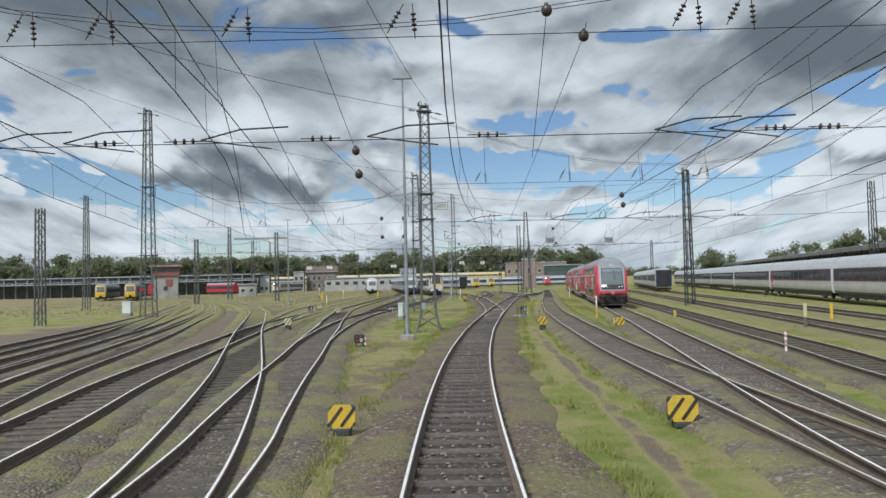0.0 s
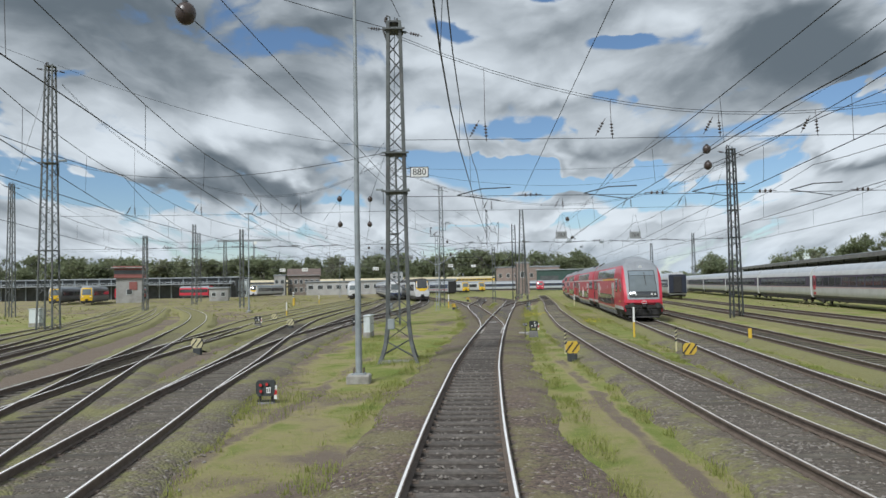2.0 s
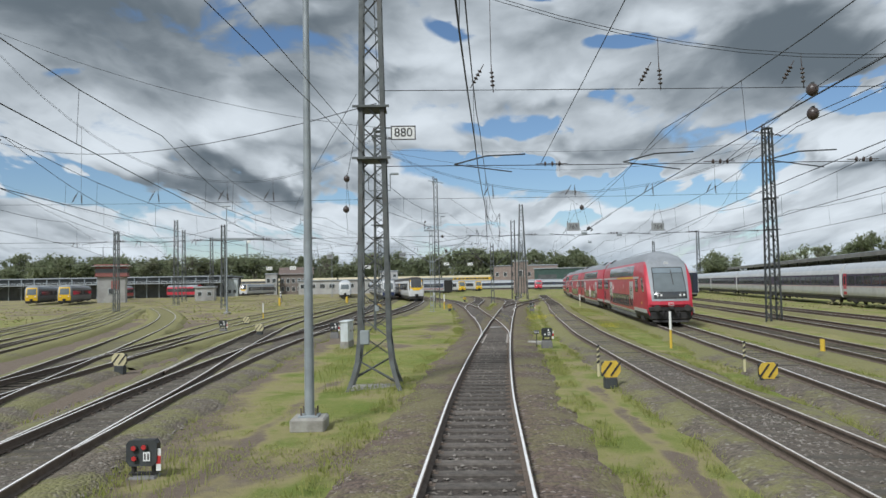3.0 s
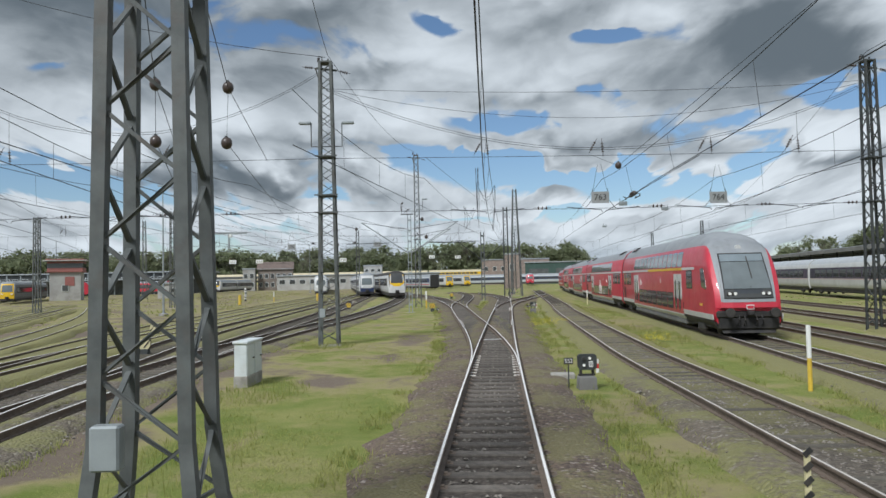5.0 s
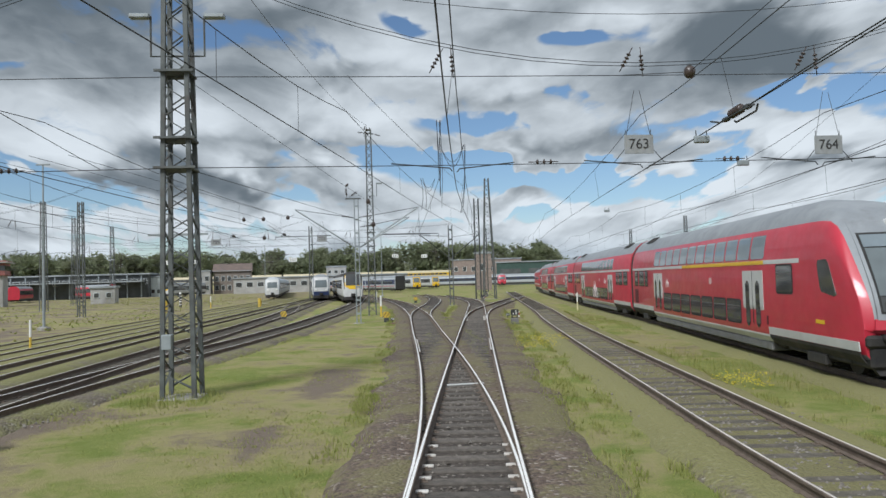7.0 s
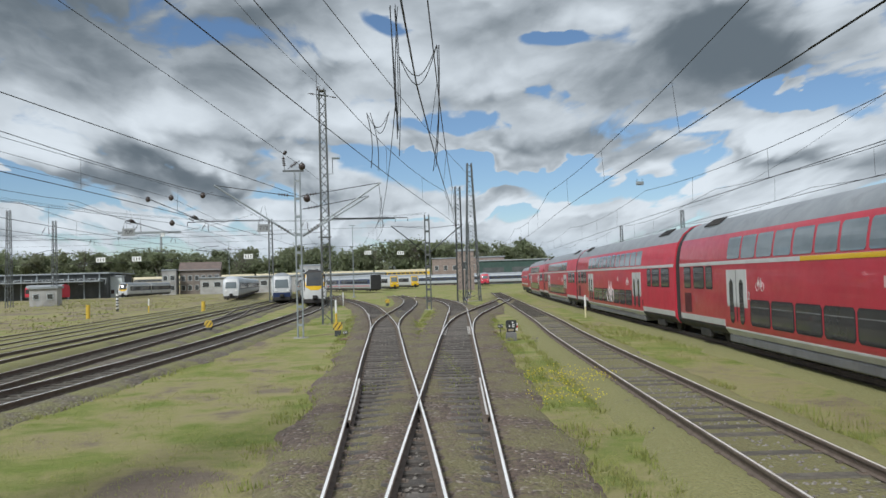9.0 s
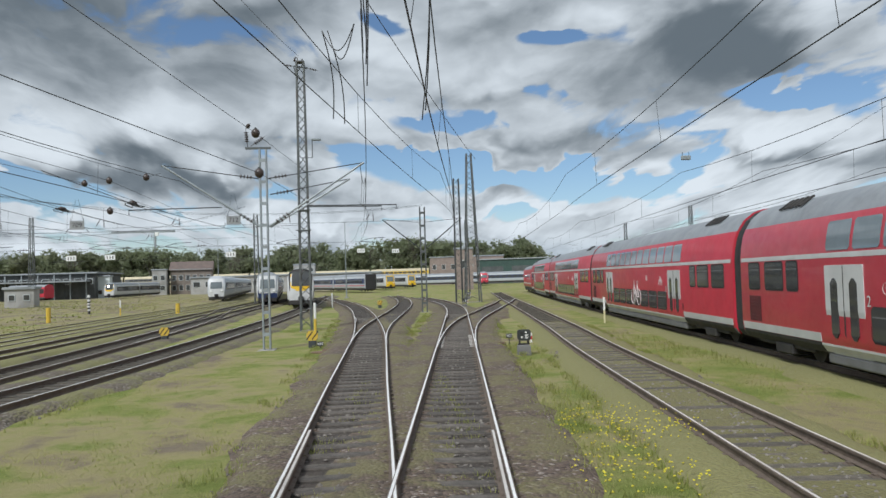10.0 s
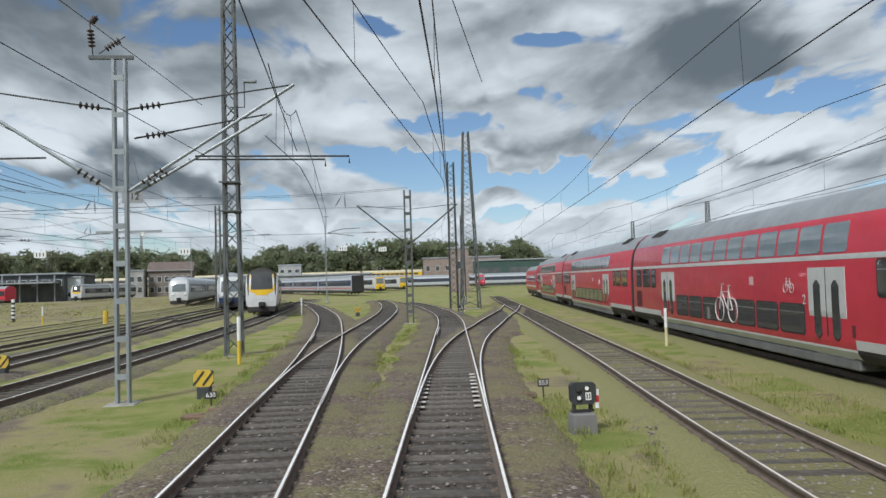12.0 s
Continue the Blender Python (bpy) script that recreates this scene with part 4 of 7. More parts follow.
def decker_car(m, length=26.4, cab=False, doors=(6.6, 20.2), bike=False, yellow=False):
    car = empty("double_deck_coach", m, "red double-deck railway coach with grey roof and white stripes" if not cab else "red double-deck driving coach with slanted grey cab front", "railway coach", "red double-deck train")
    ring = both_sides(DECKER)
    slots = DECKER_SLOTS + DECKER_SLOTS[::-1] + [3]
    s = Shape()
    if not cab:
        s.loft([[(x * 0.985, 0.12, z) for x, z in ring], [(x, 0.2, z) for x, z in ring], [(x, length - 0.2, z) for x, z in ring], [(x * 0.985, length - 0.12, z) for x, z in ring]], 0, True, True, slots)
    else:
        # the cab's front leans back from the bumper to the roof, with rounded shoulders
        rows = []
        for z, y in NOSE[::-1]:
            wide = 1.0 - 0.075 * max(0.0, 1.0 - y / 1.6) ** 2
            rows.append([(x * wide, y + 0.26 * max(0.0, 1.0 - y / 4.2) * (abs(x) / 1.39) ** 3, soft_low(h, z)) for x, h in ring])
        body = rows[::-1] + [[(x, length - 0.2, z) for x, z in ring], [(x * 0.985, length - 0.12, z) for x, z in ring]]
        s.loft(body, 0, True, True, slots)
    part("body", s, [TRAIN_RED, TRAIN_ROOF, TRAIN_WHITE, TRAIN_SKIRT], car, smooth=32)
    y0 = 3.6 if cab else 0.35
    for side in (-1, 1):
        for y in doors:
            decker_door(car, y, side)
        a, b = doors[0] + 1.1, doors[1] - 1.1
        n = 7
        for i in range(n):
            w = (b - a) / n
            f = part("lower_window", side_panel(DECKER, a + i * w + 0.05, a + (i + 1) * w - 0.05, 0.86, 1.68, 0.010, side, 0.09), RUBBER, car)
            part("pane", side_panel(DECKER, a + i * w + 0.10, a + (i + 1) * w - 0.10, 0.90, 1.64, 0.016, side, 0.08), GLASS, f)
            part("vent_bar", side_panel(DECKER, a + i * w + 0.10, a + (i + 1) * w - 0.10, 1.43, 1.46, 0.020, side, 0.0, 2), TRAIN_SKIRT, f)
        a, b = doors[0] - 1.1, doors[1] + 0.9
        n = 12
        for i in range(n):
            w = (b - a) / n
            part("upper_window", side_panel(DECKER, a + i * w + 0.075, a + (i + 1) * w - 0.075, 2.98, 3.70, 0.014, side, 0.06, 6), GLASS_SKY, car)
        ends = [(length - 4.35, length - 3.6), (length - 3.4, length - 2.1), (length - 1.75, length - 0.85)]
        ends += [(0.9, 2.2), (2.5, 3.8), (4.0, 4.7)] if not cab else [(3.85, 5.05)]
        for c, d in ends:
            if d < length - 0.4:
                f = part("end_window", side_panel(DECKER, c, d, 1.93, 2.78, 0.010, side, 0.07), RUBBER, car)
                part("pane", side_panel(DECKER, c + 0.05, d - 0.05, 1.98, 2.73, 0.016, side, 0.06), GLASS, f)
                part("vent_bar", side_panel(DECKER, c + 0.05, d - 0.05, 2.53, 2.56, 0.020, side, 0.0, 2), TRAIN_SKIRT, f)
        if cab:
            w = Shape()
            edge = [(1.3, 1.98), (1.42, 1.93), (2.1, 2.04), (2.18, 2.14), (2.3, 2.72), (2.24, 2.84), (1.78, 2.86), (1.66, 2.76)]
            x_ = side * (section_x(DECKER, 2.4) + 0.006)
            w.loft([[(x_ - side * 0.04, p, q) for p, q in edge], [(x_, p, q) for p, q in edge]][::side])
            part("cab_window", w, GLASS, car, "slanting cab side window")
            part("sticker", side_panel(DECKER, 2.0, 2.5, 1.22, 1.32, 0.006, side, 0.0, 2), TRAIN_YELLOW, car, "small yellow and white sticker")
        part("upper_stripe", side_panel(DECKER, 3.4 if cab else 0.25, length - 0.25, 2.80, 2.925, 0.006, side, 0.0, 2), TRAIN_WHITE, car)
        if yellow:
            part("class_stripe", side_panel(DECKER, doors[0] - 1.0, doors[0] + 8.6, 2.80, 2.92, 0.010, side, 0.0), TRAIN_YELLOW, car, "yellow first-class stripe")
        part("lower_stripe", side_panel(DECKER, doors[0] - 1.25, doors[1] + 1.25, 0.46, 0.68, 0.008, side, 0.0), TRAIN_WHITE, car)
        if bike and side < 0:
            part("bicycle_sign", bicycle(bike, 1.30, 0.95), TRAIN_PALE, car, "white outline of a bicycle painted on")
        if side < 0:
            part("small_bicycle_sign", bicycle(doors[1 if cab else 0] + (-2.0 if cab else 2.0), 2.08, 0.30), TRAIN_PALE, car, "small white bicycle mark")
            part("small_mark", side_panel(DECKER, doors[0] + 4.4, doors[0] + 4.7, 2.15, 2.4, 0.006, side, 0.0, 2), TRAIN_MARK, car)
        part("vent_panel", side_panel(DECKER, length - 1.75, length - 0.85, 0.98, 1.75, 0.006, side, 0.0, 3), TRAIN_GRILLE, car, "dark louvred panel")
        for k in range(7):
            part("louvre", side_panel(DECKER, length - 1.72, length - 0.88, 1.02 + 0.1 * k, 1.06 + 0.1 * k, 0.018, side, 0.0, 2), TRAIN_GRILLE, car)
        for y in doors:
            part("door_button", side_panel(DECKER, y - 1.25, y - 1.13, 0.98, 1.25, 0.014, side, 0.0, 2), TRAIN_GRILLE, car)
    for y, c, d in ((2.9, 0.32 if cab else 0.25, doors[0] - 1.25), (length - 2.9, doors[1] + 1.25, length - 0.25)):
        bogie(car, y)
        for side in (-1, 1):
            # Flat black panel on the side paints the dark of the open bogie recess.
            part("bogie_dark_panel", side_panel(DECKER, c + 0.02, d - 0.02, 0.43, 0.69, 0.016, side, 0.0, 3), TRAIN_BLACK, car)
            part("raised_stripe", side_panel(DECKER, c, d, 0.70, 0.92, 0.012, side, 0.0, 2), TRAIN_WHITE, car)
    under = Shape().box((0, length / 2, 0.5), (2.3, length - 10.5, 0.36), 0, None, 0.05)
    part("underframe", under, TRAIN_BLACK, car)
    part("skirt", Shape().box((0, (doors[0] + doors[1]) / 2, 0.31), (2.56, doors[1] - doors[0] + 2.3, 0.26), 0, None, 0.04), TRAIN_SKIRT, car, "dusty grey skirt")
    for y in ((length - 3.6,) if cab else (2.6, length - 3.6)):
        for k in range(5):
            part("grille_slat", Shape().box((-0.72, y + k * 0.32, 4.44), (0.5, 0.14, 0.05), 0, Matrix.Rotation(radians(-34), 3, "Y")), TRAIN_BLACK, car)
    # Bellows widened to the full section, a black block for the gap's shade.
    gap_fill = Shape().loft([[(x * 0.975, length - 0.14, z * 0.99 + 0.01) for x, z in ring], [(x * 0.985, length + 0.14, z * 0.992 + 0.01) for x, z in ring], [(x * 0.975, length + 0.46, z * 0.99 + 0.01) for x, z in ring]])
    part("gangway", gap_fill, RUBBER, car, "black rubber gangway bellows, widened to paint the gap's shade")
    if cab:
        cab_front(car)
    lettering("2", 0.36, pose(-1.418, doors[1] - 1.12 if cab else doors[0] + 1.12, 1.78, 90, 0, -90), car, TRAIN_WHITE)
    return car


def cab_front(car):
    # dark mask round the windscreen, then the glass on it
    def slope(z):
        prof = NOSE
        for (z0, y0), (z1, y1) in zip(prof, prof[1:]):
            if z0 <= z <= z1:
                return y0 + (y1 - y0) * (z - z0) / (z1 - z0)
        return prof[-1][1]
    def plate(z0, z1, w0, w1, out, n=6, thick=0.05):
        rings = []
        for i in range(n + 1):
            z = z0 + (z1 - z0) * i / n
            w = w0 + (w1 - w0) * i / n
            y = slope(z) - out
            bow = 0.10
            thick = 0.05
            rings.append([(-w, y + bow, z), (-w * 0.6, y + 0.02, z), (0, y, z), (w * 0.6, y + 0.02, z), (w, y + bow, z), (w, y + bow + thick, z), (0, y + thick, z), (-w, y + bow + thick, z)])
        return Shape().loft(rings)
    part("windscreen_mask", plate(1.42, 3.75, 1.05, 0.98, 0.05, 10), TRAIN_ROOF, car, "grey mask round the windscreen")
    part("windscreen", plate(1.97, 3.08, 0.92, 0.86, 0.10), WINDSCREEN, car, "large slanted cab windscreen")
    part("windscreen_seal", plate(1.56, 3.46, 0.97, 0.91, 0.075, 8), RUBBER, car)
    part("lamp_panel", plate(1.60, 1.94, 0.94, 0.92, 0.10, 2), GLASS, car, "dark glass panel with the headlamps")
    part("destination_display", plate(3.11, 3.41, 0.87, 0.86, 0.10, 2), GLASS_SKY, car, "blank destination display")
    for side in (-1, 1):
        lamp = part("headlamp_cluster", plate_box(side * 0.66, slope(1.77) - 0.04, 1.77, 0.40, 0.16), TRAIN_BLACK, car)
        for k in (-0.11, 0.11):
            part("headlamp", Shape().tube([(side * 0.66 + k, slope(1.77) - 0.13, 1.77), (side * 0.66 + k, slope(1.77) - 0.03, 1.77)], 0.065, 12), LAMP_GLASS, lamp, smooth=40)
        buf = Shape().tube([(side * 0.875, -0.36, 1.0), (side * 0.875, 0.3, 1.0)], 0.10, 12).tube([(side * 0.875, -0.42, 1.0), (side * 0.875, -0.40, 1.0), (side * 0.875, -0.36, 1.0)], [0.17, 0.20, 0.20], 16)
        part("buffer", buf, TRAIN_BLACK, car)
    part("nose_band", plate(1.08, 1.44, 1.13, 1.10, 0.035, 3), TRAIN_RED, car, "red band under the windscreen mask")
    wiper = Shape().bar((0.1, slope(2.0) - 0.08, 2.0), (0.22, slope(3.0) - 0.09, 3.0), 0.03).bar((0.22, slope(2.4) - 0.1, 2.4), (0.18, slope(3.3) - 0.1, 3.3), 0.045, 0.02)
    part("windscreen_wiper", wiper, TRAIN_BLACK, car)
    badge = Shape().box((0, -0.04, 1.22), (0.30, 0.05, 0.2), 0, None, 0.02)
    b = part("badge", badge, TRAIN_WHITE, car, "small white and red badge")
    part("badge_field", Shape().box((0, -0.067, 1.22), (0.24, 0.012, 0.12)), TRAIN_RED, b)
    front = Shape().box((0, 0.52, 0.92), (2.56, 0.84, 0.30), 0, None, 0.08).box((0, 0.62, 0.62), (2.3, 0.8, 0.36), 0, None, 0.1).box((0, -0.05, 0.98), (0.26, 0.42, 0.2), 0, None, 0.05).box((0, 1.1, 0.55), (2.4, 1.9, 0.5), 0, None, 0.06)
    front.loft([[(-1.2, 0.36, 0.50), (1.2, 0.36, 0.50), (1.15, 0.55, 0.50), (-1.15, 0.55, 0.50)], [(-1.02, 0.18, 0.16), (1.02, 0.18, 0.16), (1.0, 0.34, 0.14), (-1.0, 0.34, 0.14)]])
    for k in (-0.42, -0.2, 0.24, 0.46):
        front.tube([(k, 0.08, 0.88), (k * 1.05, -0.06, 0.70), (k * 1.1, 0.05, 0.52), (k * 1.05, 0.2, 0.46)], 0.03, 6)
    part("bumper", front, GEAR_BLACK, car, "sooty black bumper beam with coupling hook")
    part("top_lamp", Shape().tube([(0, slope(3.68) - 0.06, 3.68), (0, slope(3.68) + 0.1, 3.68)], 0.13, 14), TRAIN_WHITE, car)


def plate_box(x, y, z, w, h):
    return Shape().box((x, y, z), (w, 0.14, h), 0, None, 0.04)


def coach(m, length=26.0, body=None, band=None, label="", group="", stripe=None, door=None, roof=None, front=None, nose=None, stripe_z=(1.25, 1.42)):
    """A single-deck coach or unit; front: a builder for its leading end."""
    car = empty("railway_coach", m, label, "railway coach", group)
    body, roof = body or TRAIN_SILVER, roof or TRAIN_ROOF
    ring = both_sides(COACH)
    slots = [2, 0, 0, 0, 0, 1, 1, 1, 1] + [1, 1, 1, 1, 0, 0, 0, 0, 2] + [2]
    rings = []
    if nose:
        for y, k, top in ((0.0, 0.86, 1.1), (0.04, 0.90, 1.6), (0.14, 0.93, 2.2), (0.32, 0.955, 2.8), (0.55, 0.97, 3.35), (0.8, 0.98, 3.75), (1.15, 0.99, 3.95), (1.7, 1.0, 4.05)):
            rings.append([(x * k, y + (0.14 * (x / 1.41) ** 2 if y < 1.6 else 0.0), min(z, top)) for x, z in ring])
    else:
        rings.append([(x, 0.1, z) for x, z in ring])
    rings.append([(x, length - 0.1, z) for x, z in ring])
    part("body", Shape().loft(rings, 0, True, True, slots), [body, roof, TRAIN_SKIRT], car, smooth=32)
    a, b = (2.6 if nose else 1.9), length - 1.9
    n = max(3, int((b - a) / 1.9))
    for side in (-1, 1):
        if band:
            part("window_band", side_panel(COACH, 0.25 if not nose else 1.9, length - 0.25, 1.78, 2.94, 0.006, side, 0.0), band, car)
        for i in range(n):
            w = (b - a) / n
            part("window", side_panel(COACH, a + i * w + 0.14, a + (i + 1) * w - 0.14, 1.95, 2.75, 0.014, side, 0.07), GLASS, car)
        if stripe:
            part("stripe", side_panel(COACH, 0.3, length - 0.3, stripe_z[0], stripe_z[1], 0.006, side, 0.0), stripe, car)
        if door:
            for y in ((length - 1.0,) if nose or door is TRAIN_RED else (1.0, length - 1.0)):
                d = part("door", side_panel(COACH, y - 0.45, y + 0.45, 0.9, 3.0, 0.012, side, 0.02), door, car)
                part("door_window", side_panel(COACH, y - 0.22, y + 0.22, 1.9, 2.75, 0.02, side, 0.06), GLASS, d)
    for y in (3.2, length - 3.2):
        bogie(car, y)
    part("underframe", Shape().box((0, length / 2, 0.6), (2.5, length - 1.6, 0.62), 0, None, 0.05), TRAIN_BLACK, car)
    part("gangway", Shape().box((0, length + 0.05, 2.1), (1.7, 0.5, 2.6)), RUBBER, car)
    if front:
        front(car)
    return car


def unit_front(car, mask, lower, lamps=True, screen=(1.9, 3.2), rise=3.55, band=None, glass=None):
    """The end of a multiple unit: leaning windscreen in a coloured mask, lamps and a coupler."""
    def slope(z):
        prof = [(0.6, 0.0), (1.1, 0.0), (1.6, 0.04), (2.2, 0.14), (2.8, 0.32), (3.35, 0.55), (3.75, 0.8), (3.95, 1.15)]
        for (z0, y0), (z1, y1) in zip(prof, prof[1:]):
            if z0 <= z <= z1:
                return y0 + (y1 - y0) * (z - z0) / (z1 - z0)
        return 1.15

    def plate(z0, z1, w0, w1, out):
        rings = []
        for i in range(6):
            z = z0 + (z1 - z0) * i / 5
            w = w0 + (w1 - w0) * i / 5
            y = slope(z) - out
            rings.append([(-w, y + 0.10, z), (-w * 0.5, y + 0.03, z), (0, y, z), (w * 0.5, y + 0.03, z), (w, y + 0.10, z), (w, y + 0.35, z), (-w, y + 0.35, z)])
        return Shape().loft(rings)
    part("front_panel", plate(0.72, 1.7, 1.16, 1.20, 0.03), lower, car)
    part("cab_surround", plate(1.35, rise, 1.12, 1.02, 0.05), mask, car)
    part("windscreen", plate(screen[0], screen[1], 0.92, 0.86, 0.085), glass or WINDSCREEN, car)
    if band:
        part("colour_band", plate(1.72, 2.25, 0.8, 1.06, 0.07), band, car, "yellow band under the windscreen")
        for s in (-1.02, 1.02):
            part("band_end", Shape().bar((s, slope(2.2) + 0.06, 2.2), (s * 0.94, slope(3.5) + 0.06, 3.5), 0.10, 0.10), band, car)
    if lamps:
        for s in (-0.8, 0.8):
            part("headlamp", Shape().box((s, slope(1.65) - 0.04, 1.62), (0.34, 0.14, 0.2), 0, None, 0.04), LAMP_GLASS, car)
    part("coupler", Shape().box((0, -0.15, 0.95), (0.55, 0.6, 0.4), 0, None, 0.06).box((0, 0.15, 0.5), (2.3, 0.5, 0.5), 0, None, 0.08), TRAIN_BLACK, car)


def standing(line, y):
    """The pose of a coach whose near end stands at y on a line."""
    p, turn = along(line, y)
    q, _ = along(line, y + 26)
    turn = math.degrees(math.atan2(-(q.x - p.x), q.y - p.y)) if (q - p).length > 1 else turn
    return pose(p.x, p.y, 0, 0, 0, turn)


def red_train():
    line = LINES["right_two"]
    decker_car(standing(line, 65.5), 27.1, True, (7.0, 20.35), None, True)
    y = 92.8
    for bike in (13.6, 0, 0):
        decker_car(standing(line, y), 26.5, False, (6.9, 20.3), bike, False)
        y += 26.9 * 0.988
    # the locomotive at the far end
    m = standing(line, y)
    loco = coach(m, 18.5, TRAIN_RED, None, "red electric locomotive coupled behind the red double-deck coaches", "red double-deck train", TRAIN_WHITE, None, TRAIN_ROOF)
    loco.name = "locomotive"


red_train()
SILVER = spline([(29.4, 28), (35.4, 56.5), (41.0, 82), (46.5, 108), (52.4, 135), (58.2, 162), (64, 189), (70, 216), (76, 243)], 0.65)


def silver_train():
    y = 43.8
    for i in range(7):
        car = coach(standing(SILVER, y), 26.2, TRAIN_WHITE, TRAIN_PLUM, "white coach with plum window band and silver roof on a siding", "silver train", TRAIN_MARK, TRAIN_RED if i == 1 else None, TRAIN_SILVER, stripe_z=(1.68, 1.74))
        for side in (-1, 1):
            part("cornice", side_panel(COACH, 0.2, 26.0, 3.02, 3.30, 0.010, side, 0.0, 2), TRAIN_WHITE, car)
        y += 26.6 * 0.977


silver_train()


def yellow_front(car):
    unit_front(car, TRAIN_WHITE, TRAIN_WHITE, False, (2.2, 3.72), 3.5, TRAIN_YELLOW, GLASS)


def dark_front(car):
    unit_front(car, TRAIN_WHITE, TRAIN_BLUE, True, (1.95, 3.1))


def pale_front(car):
    unit_front(car, TRAIN_WHITE, TRAIN_WHITE, True, (2.0, 3.05))


def red_front(car):
    unit_front(car, TRAIN_RED, TRAIN_RED, True, (2.1, 3.0))


def all_yellow(car):
    unit_front(car, TRAIN_YELLOW, TRAIN_YELLOW, True, (2.0, 3.3))


def black_end(car):
    part("end_gangway", Shape().box((0, -0.1, 2.2), (2.5, 0.3, 3.4), 0, None, 0.1), RUBBER, car)


def blue_end(car):
    part("end_wall", Shape().box((0, 0.02, 2.25), (2.6, 0.22, 2.9), 0, None, 0.08), NIGHT_BLUE, car, "dark blue coach end")
    part("end_gangway", Shape().box((0, -0.15, 2.15), (1.2, 0.3, 2.5), 0, None, 0.1), RUBBER, car)


def rake(x, y, turn, n, length, label, group, front=None, nose=True, body=None, band=None, stripe=None, roof=None, door=None):
    """A train at a standstill: its near end at x, y, the rest behind it."""
    for i in range(n):
        d = i * (length + 0.5)
        m = pose(x - math.sin(radians(turn)) * d, y + math.cos(radians(turn)) * d, 0, 0, 0, turn)
        coach(m, length, body, band, label, group, stripe, door, roof, front if i == 0 else None, nose if i == 0 else None)


rake(-1.5, 147.0, 5.8, 2, 24.0, "white and yellow railcar with a rounded black windscreen", "white and yellow railcar", yellow_front, True, TRAIN_WHITE, TRAIN_BLACK, None, TRAIN_BLACK, TRAIN_YELLOW)
rake(-7.2, 164.5, 6.0, 4, 24.0, "white and dark blue multiple unit with a flat cab", "blue and white multiple unit", dark_front, True, TRAIN_WHITE, TRAIN_BLUE, TRAIN_BLUE)
rake(-18.4, 189.0, 6.5, 4, 26.0, "pale grey driving coach with a square cab window", "pale grey train", pale_front, True, TRAIN_SILVER, TRAIN_SKIRT, None, TRAIN_SILVER)
rake(6.2, 235.0, 18.0, 5, 26.0, "grey express coach with a dark gangway end", "grey express train", black_end, None, TRAIN_SILVER, TRAIN_BLUE, TRAIN_RED, TRAIN_ROOF)
rake(11.5, 262.0, 15.0, 2, 24.0, "white railcar with a yellow cab parked among the sidings", "yellow-fronted railcars", all_yellow, True, TRAIN_WHITE, TRAIN_BLACK)
rake(18.5, 285.0, 15.0, 2, 24.0, "white railcar with a yellow cab parked among the sidings", "yellow-fronted railcars", all_yellow, True, TRAIN_WHITE, TRAIN_BLACK)
rake(-75.7, 177.4, 20.0, 2, 24.0, "yellow-fronted grey railcar parked before the sheds", "yellow-fronted railcars", all_yellow, True, TRAIN_SKIRT, TRAIN_BLACK)
rake(-85.5, 183.0, 20.0, 2, 24.0, "yellow-fronted grey railcar parked before the sheds", "yellow-fronted railcars", all_yellow, True, TRAIN_SKIRT, TRAIN_BLACK)
rake(-61.4, 268.7, -1.0, 2, 20.0, "white and yellow railcar standing across the view", "white railcar by the workshop", yellow_front, True, TRAIN_WHITE, TRAIN_BLACK)
rake(38.2, 127.7, -12.5, 4, 26.0, "white coach with plum window band and a dark blue end", "white train behind the red train", blue_end, None, TRAIN_WHITE, TRAIN_PLUM, None, TRAIN_SILVER)
rake(40.66, 290.0, -8.0, 1, 18.0, "red locomotive standing before the engine shed", "red locomotives", red_front, True, TRAIN_RED, TRAIN_BLACK)
rake(-92.0, 245.0, 15.0, 1, 18.0, "red locomotive standing before the western sheds", "red locomotives", None, None, TRAIN_RED, TRAIN_BLACK)
rake(-98.0, 247.0, 15.0, 1, 18.0, "red locomotive standing before the western sheds", "red locomotives", None, None, TRAIN_RED, TRAIN_BLACK)
rake(-75.0, 266.0, 60.0, 1, 14.0, "red railcar parked along the workshop", "red railcars", None, None, TRAIN_RED, TRAIN_BLACK)
rake(66.0, 322.0, 80.0, 4, 26.0, "long grey train standing across the far end of the yard", "far grey train", None, None, TRAIN_SILVER, TRAIN_BLUE)

# ---- the masts of this yard ----
lattice_mast(-0.93, 43.25, 13.3, 0.86, 0.46, "tall grey steel lattice mast on splayed feet in the grass", leg=0.125, box=True, splay=0.6, collars=(6.6, 8.1, 13.0))
lattice_mast(-2.5, 70.15, 13.1, 0.82, 0.5, "green-grey steel lattice mast with two lamp arms", lamps=((0.95, 10.3), (-0.95, 10.3)), box=True, collars=(6.1, 6.9, 8.7), steps=30, leg=0.115)
lattice_mast(1.68, 114.2, 16.2, 0.62, 0.42, "tall slim steel lattice mast in the grass", lamps=((0.8, 11.5),), collars=(6.0, 7.2))
lattice_mast(17.3, 152.4, 17.0, 1.7, 0.5, "tall broad-footed lattice mast by the loading bank", cap=False, leg=0.14)
lattice_mast(15.9, 153.7, 14.3, 0.75, 0.6, "dark slim steel mast behind the points", dark=True, cap=False)
lattice_mast(23.55, 70.5, 13.0, 0.72, 0.45, "dark steel lattice mast among the eastern tracks", dark=True, collars=(6.2, 8.3))
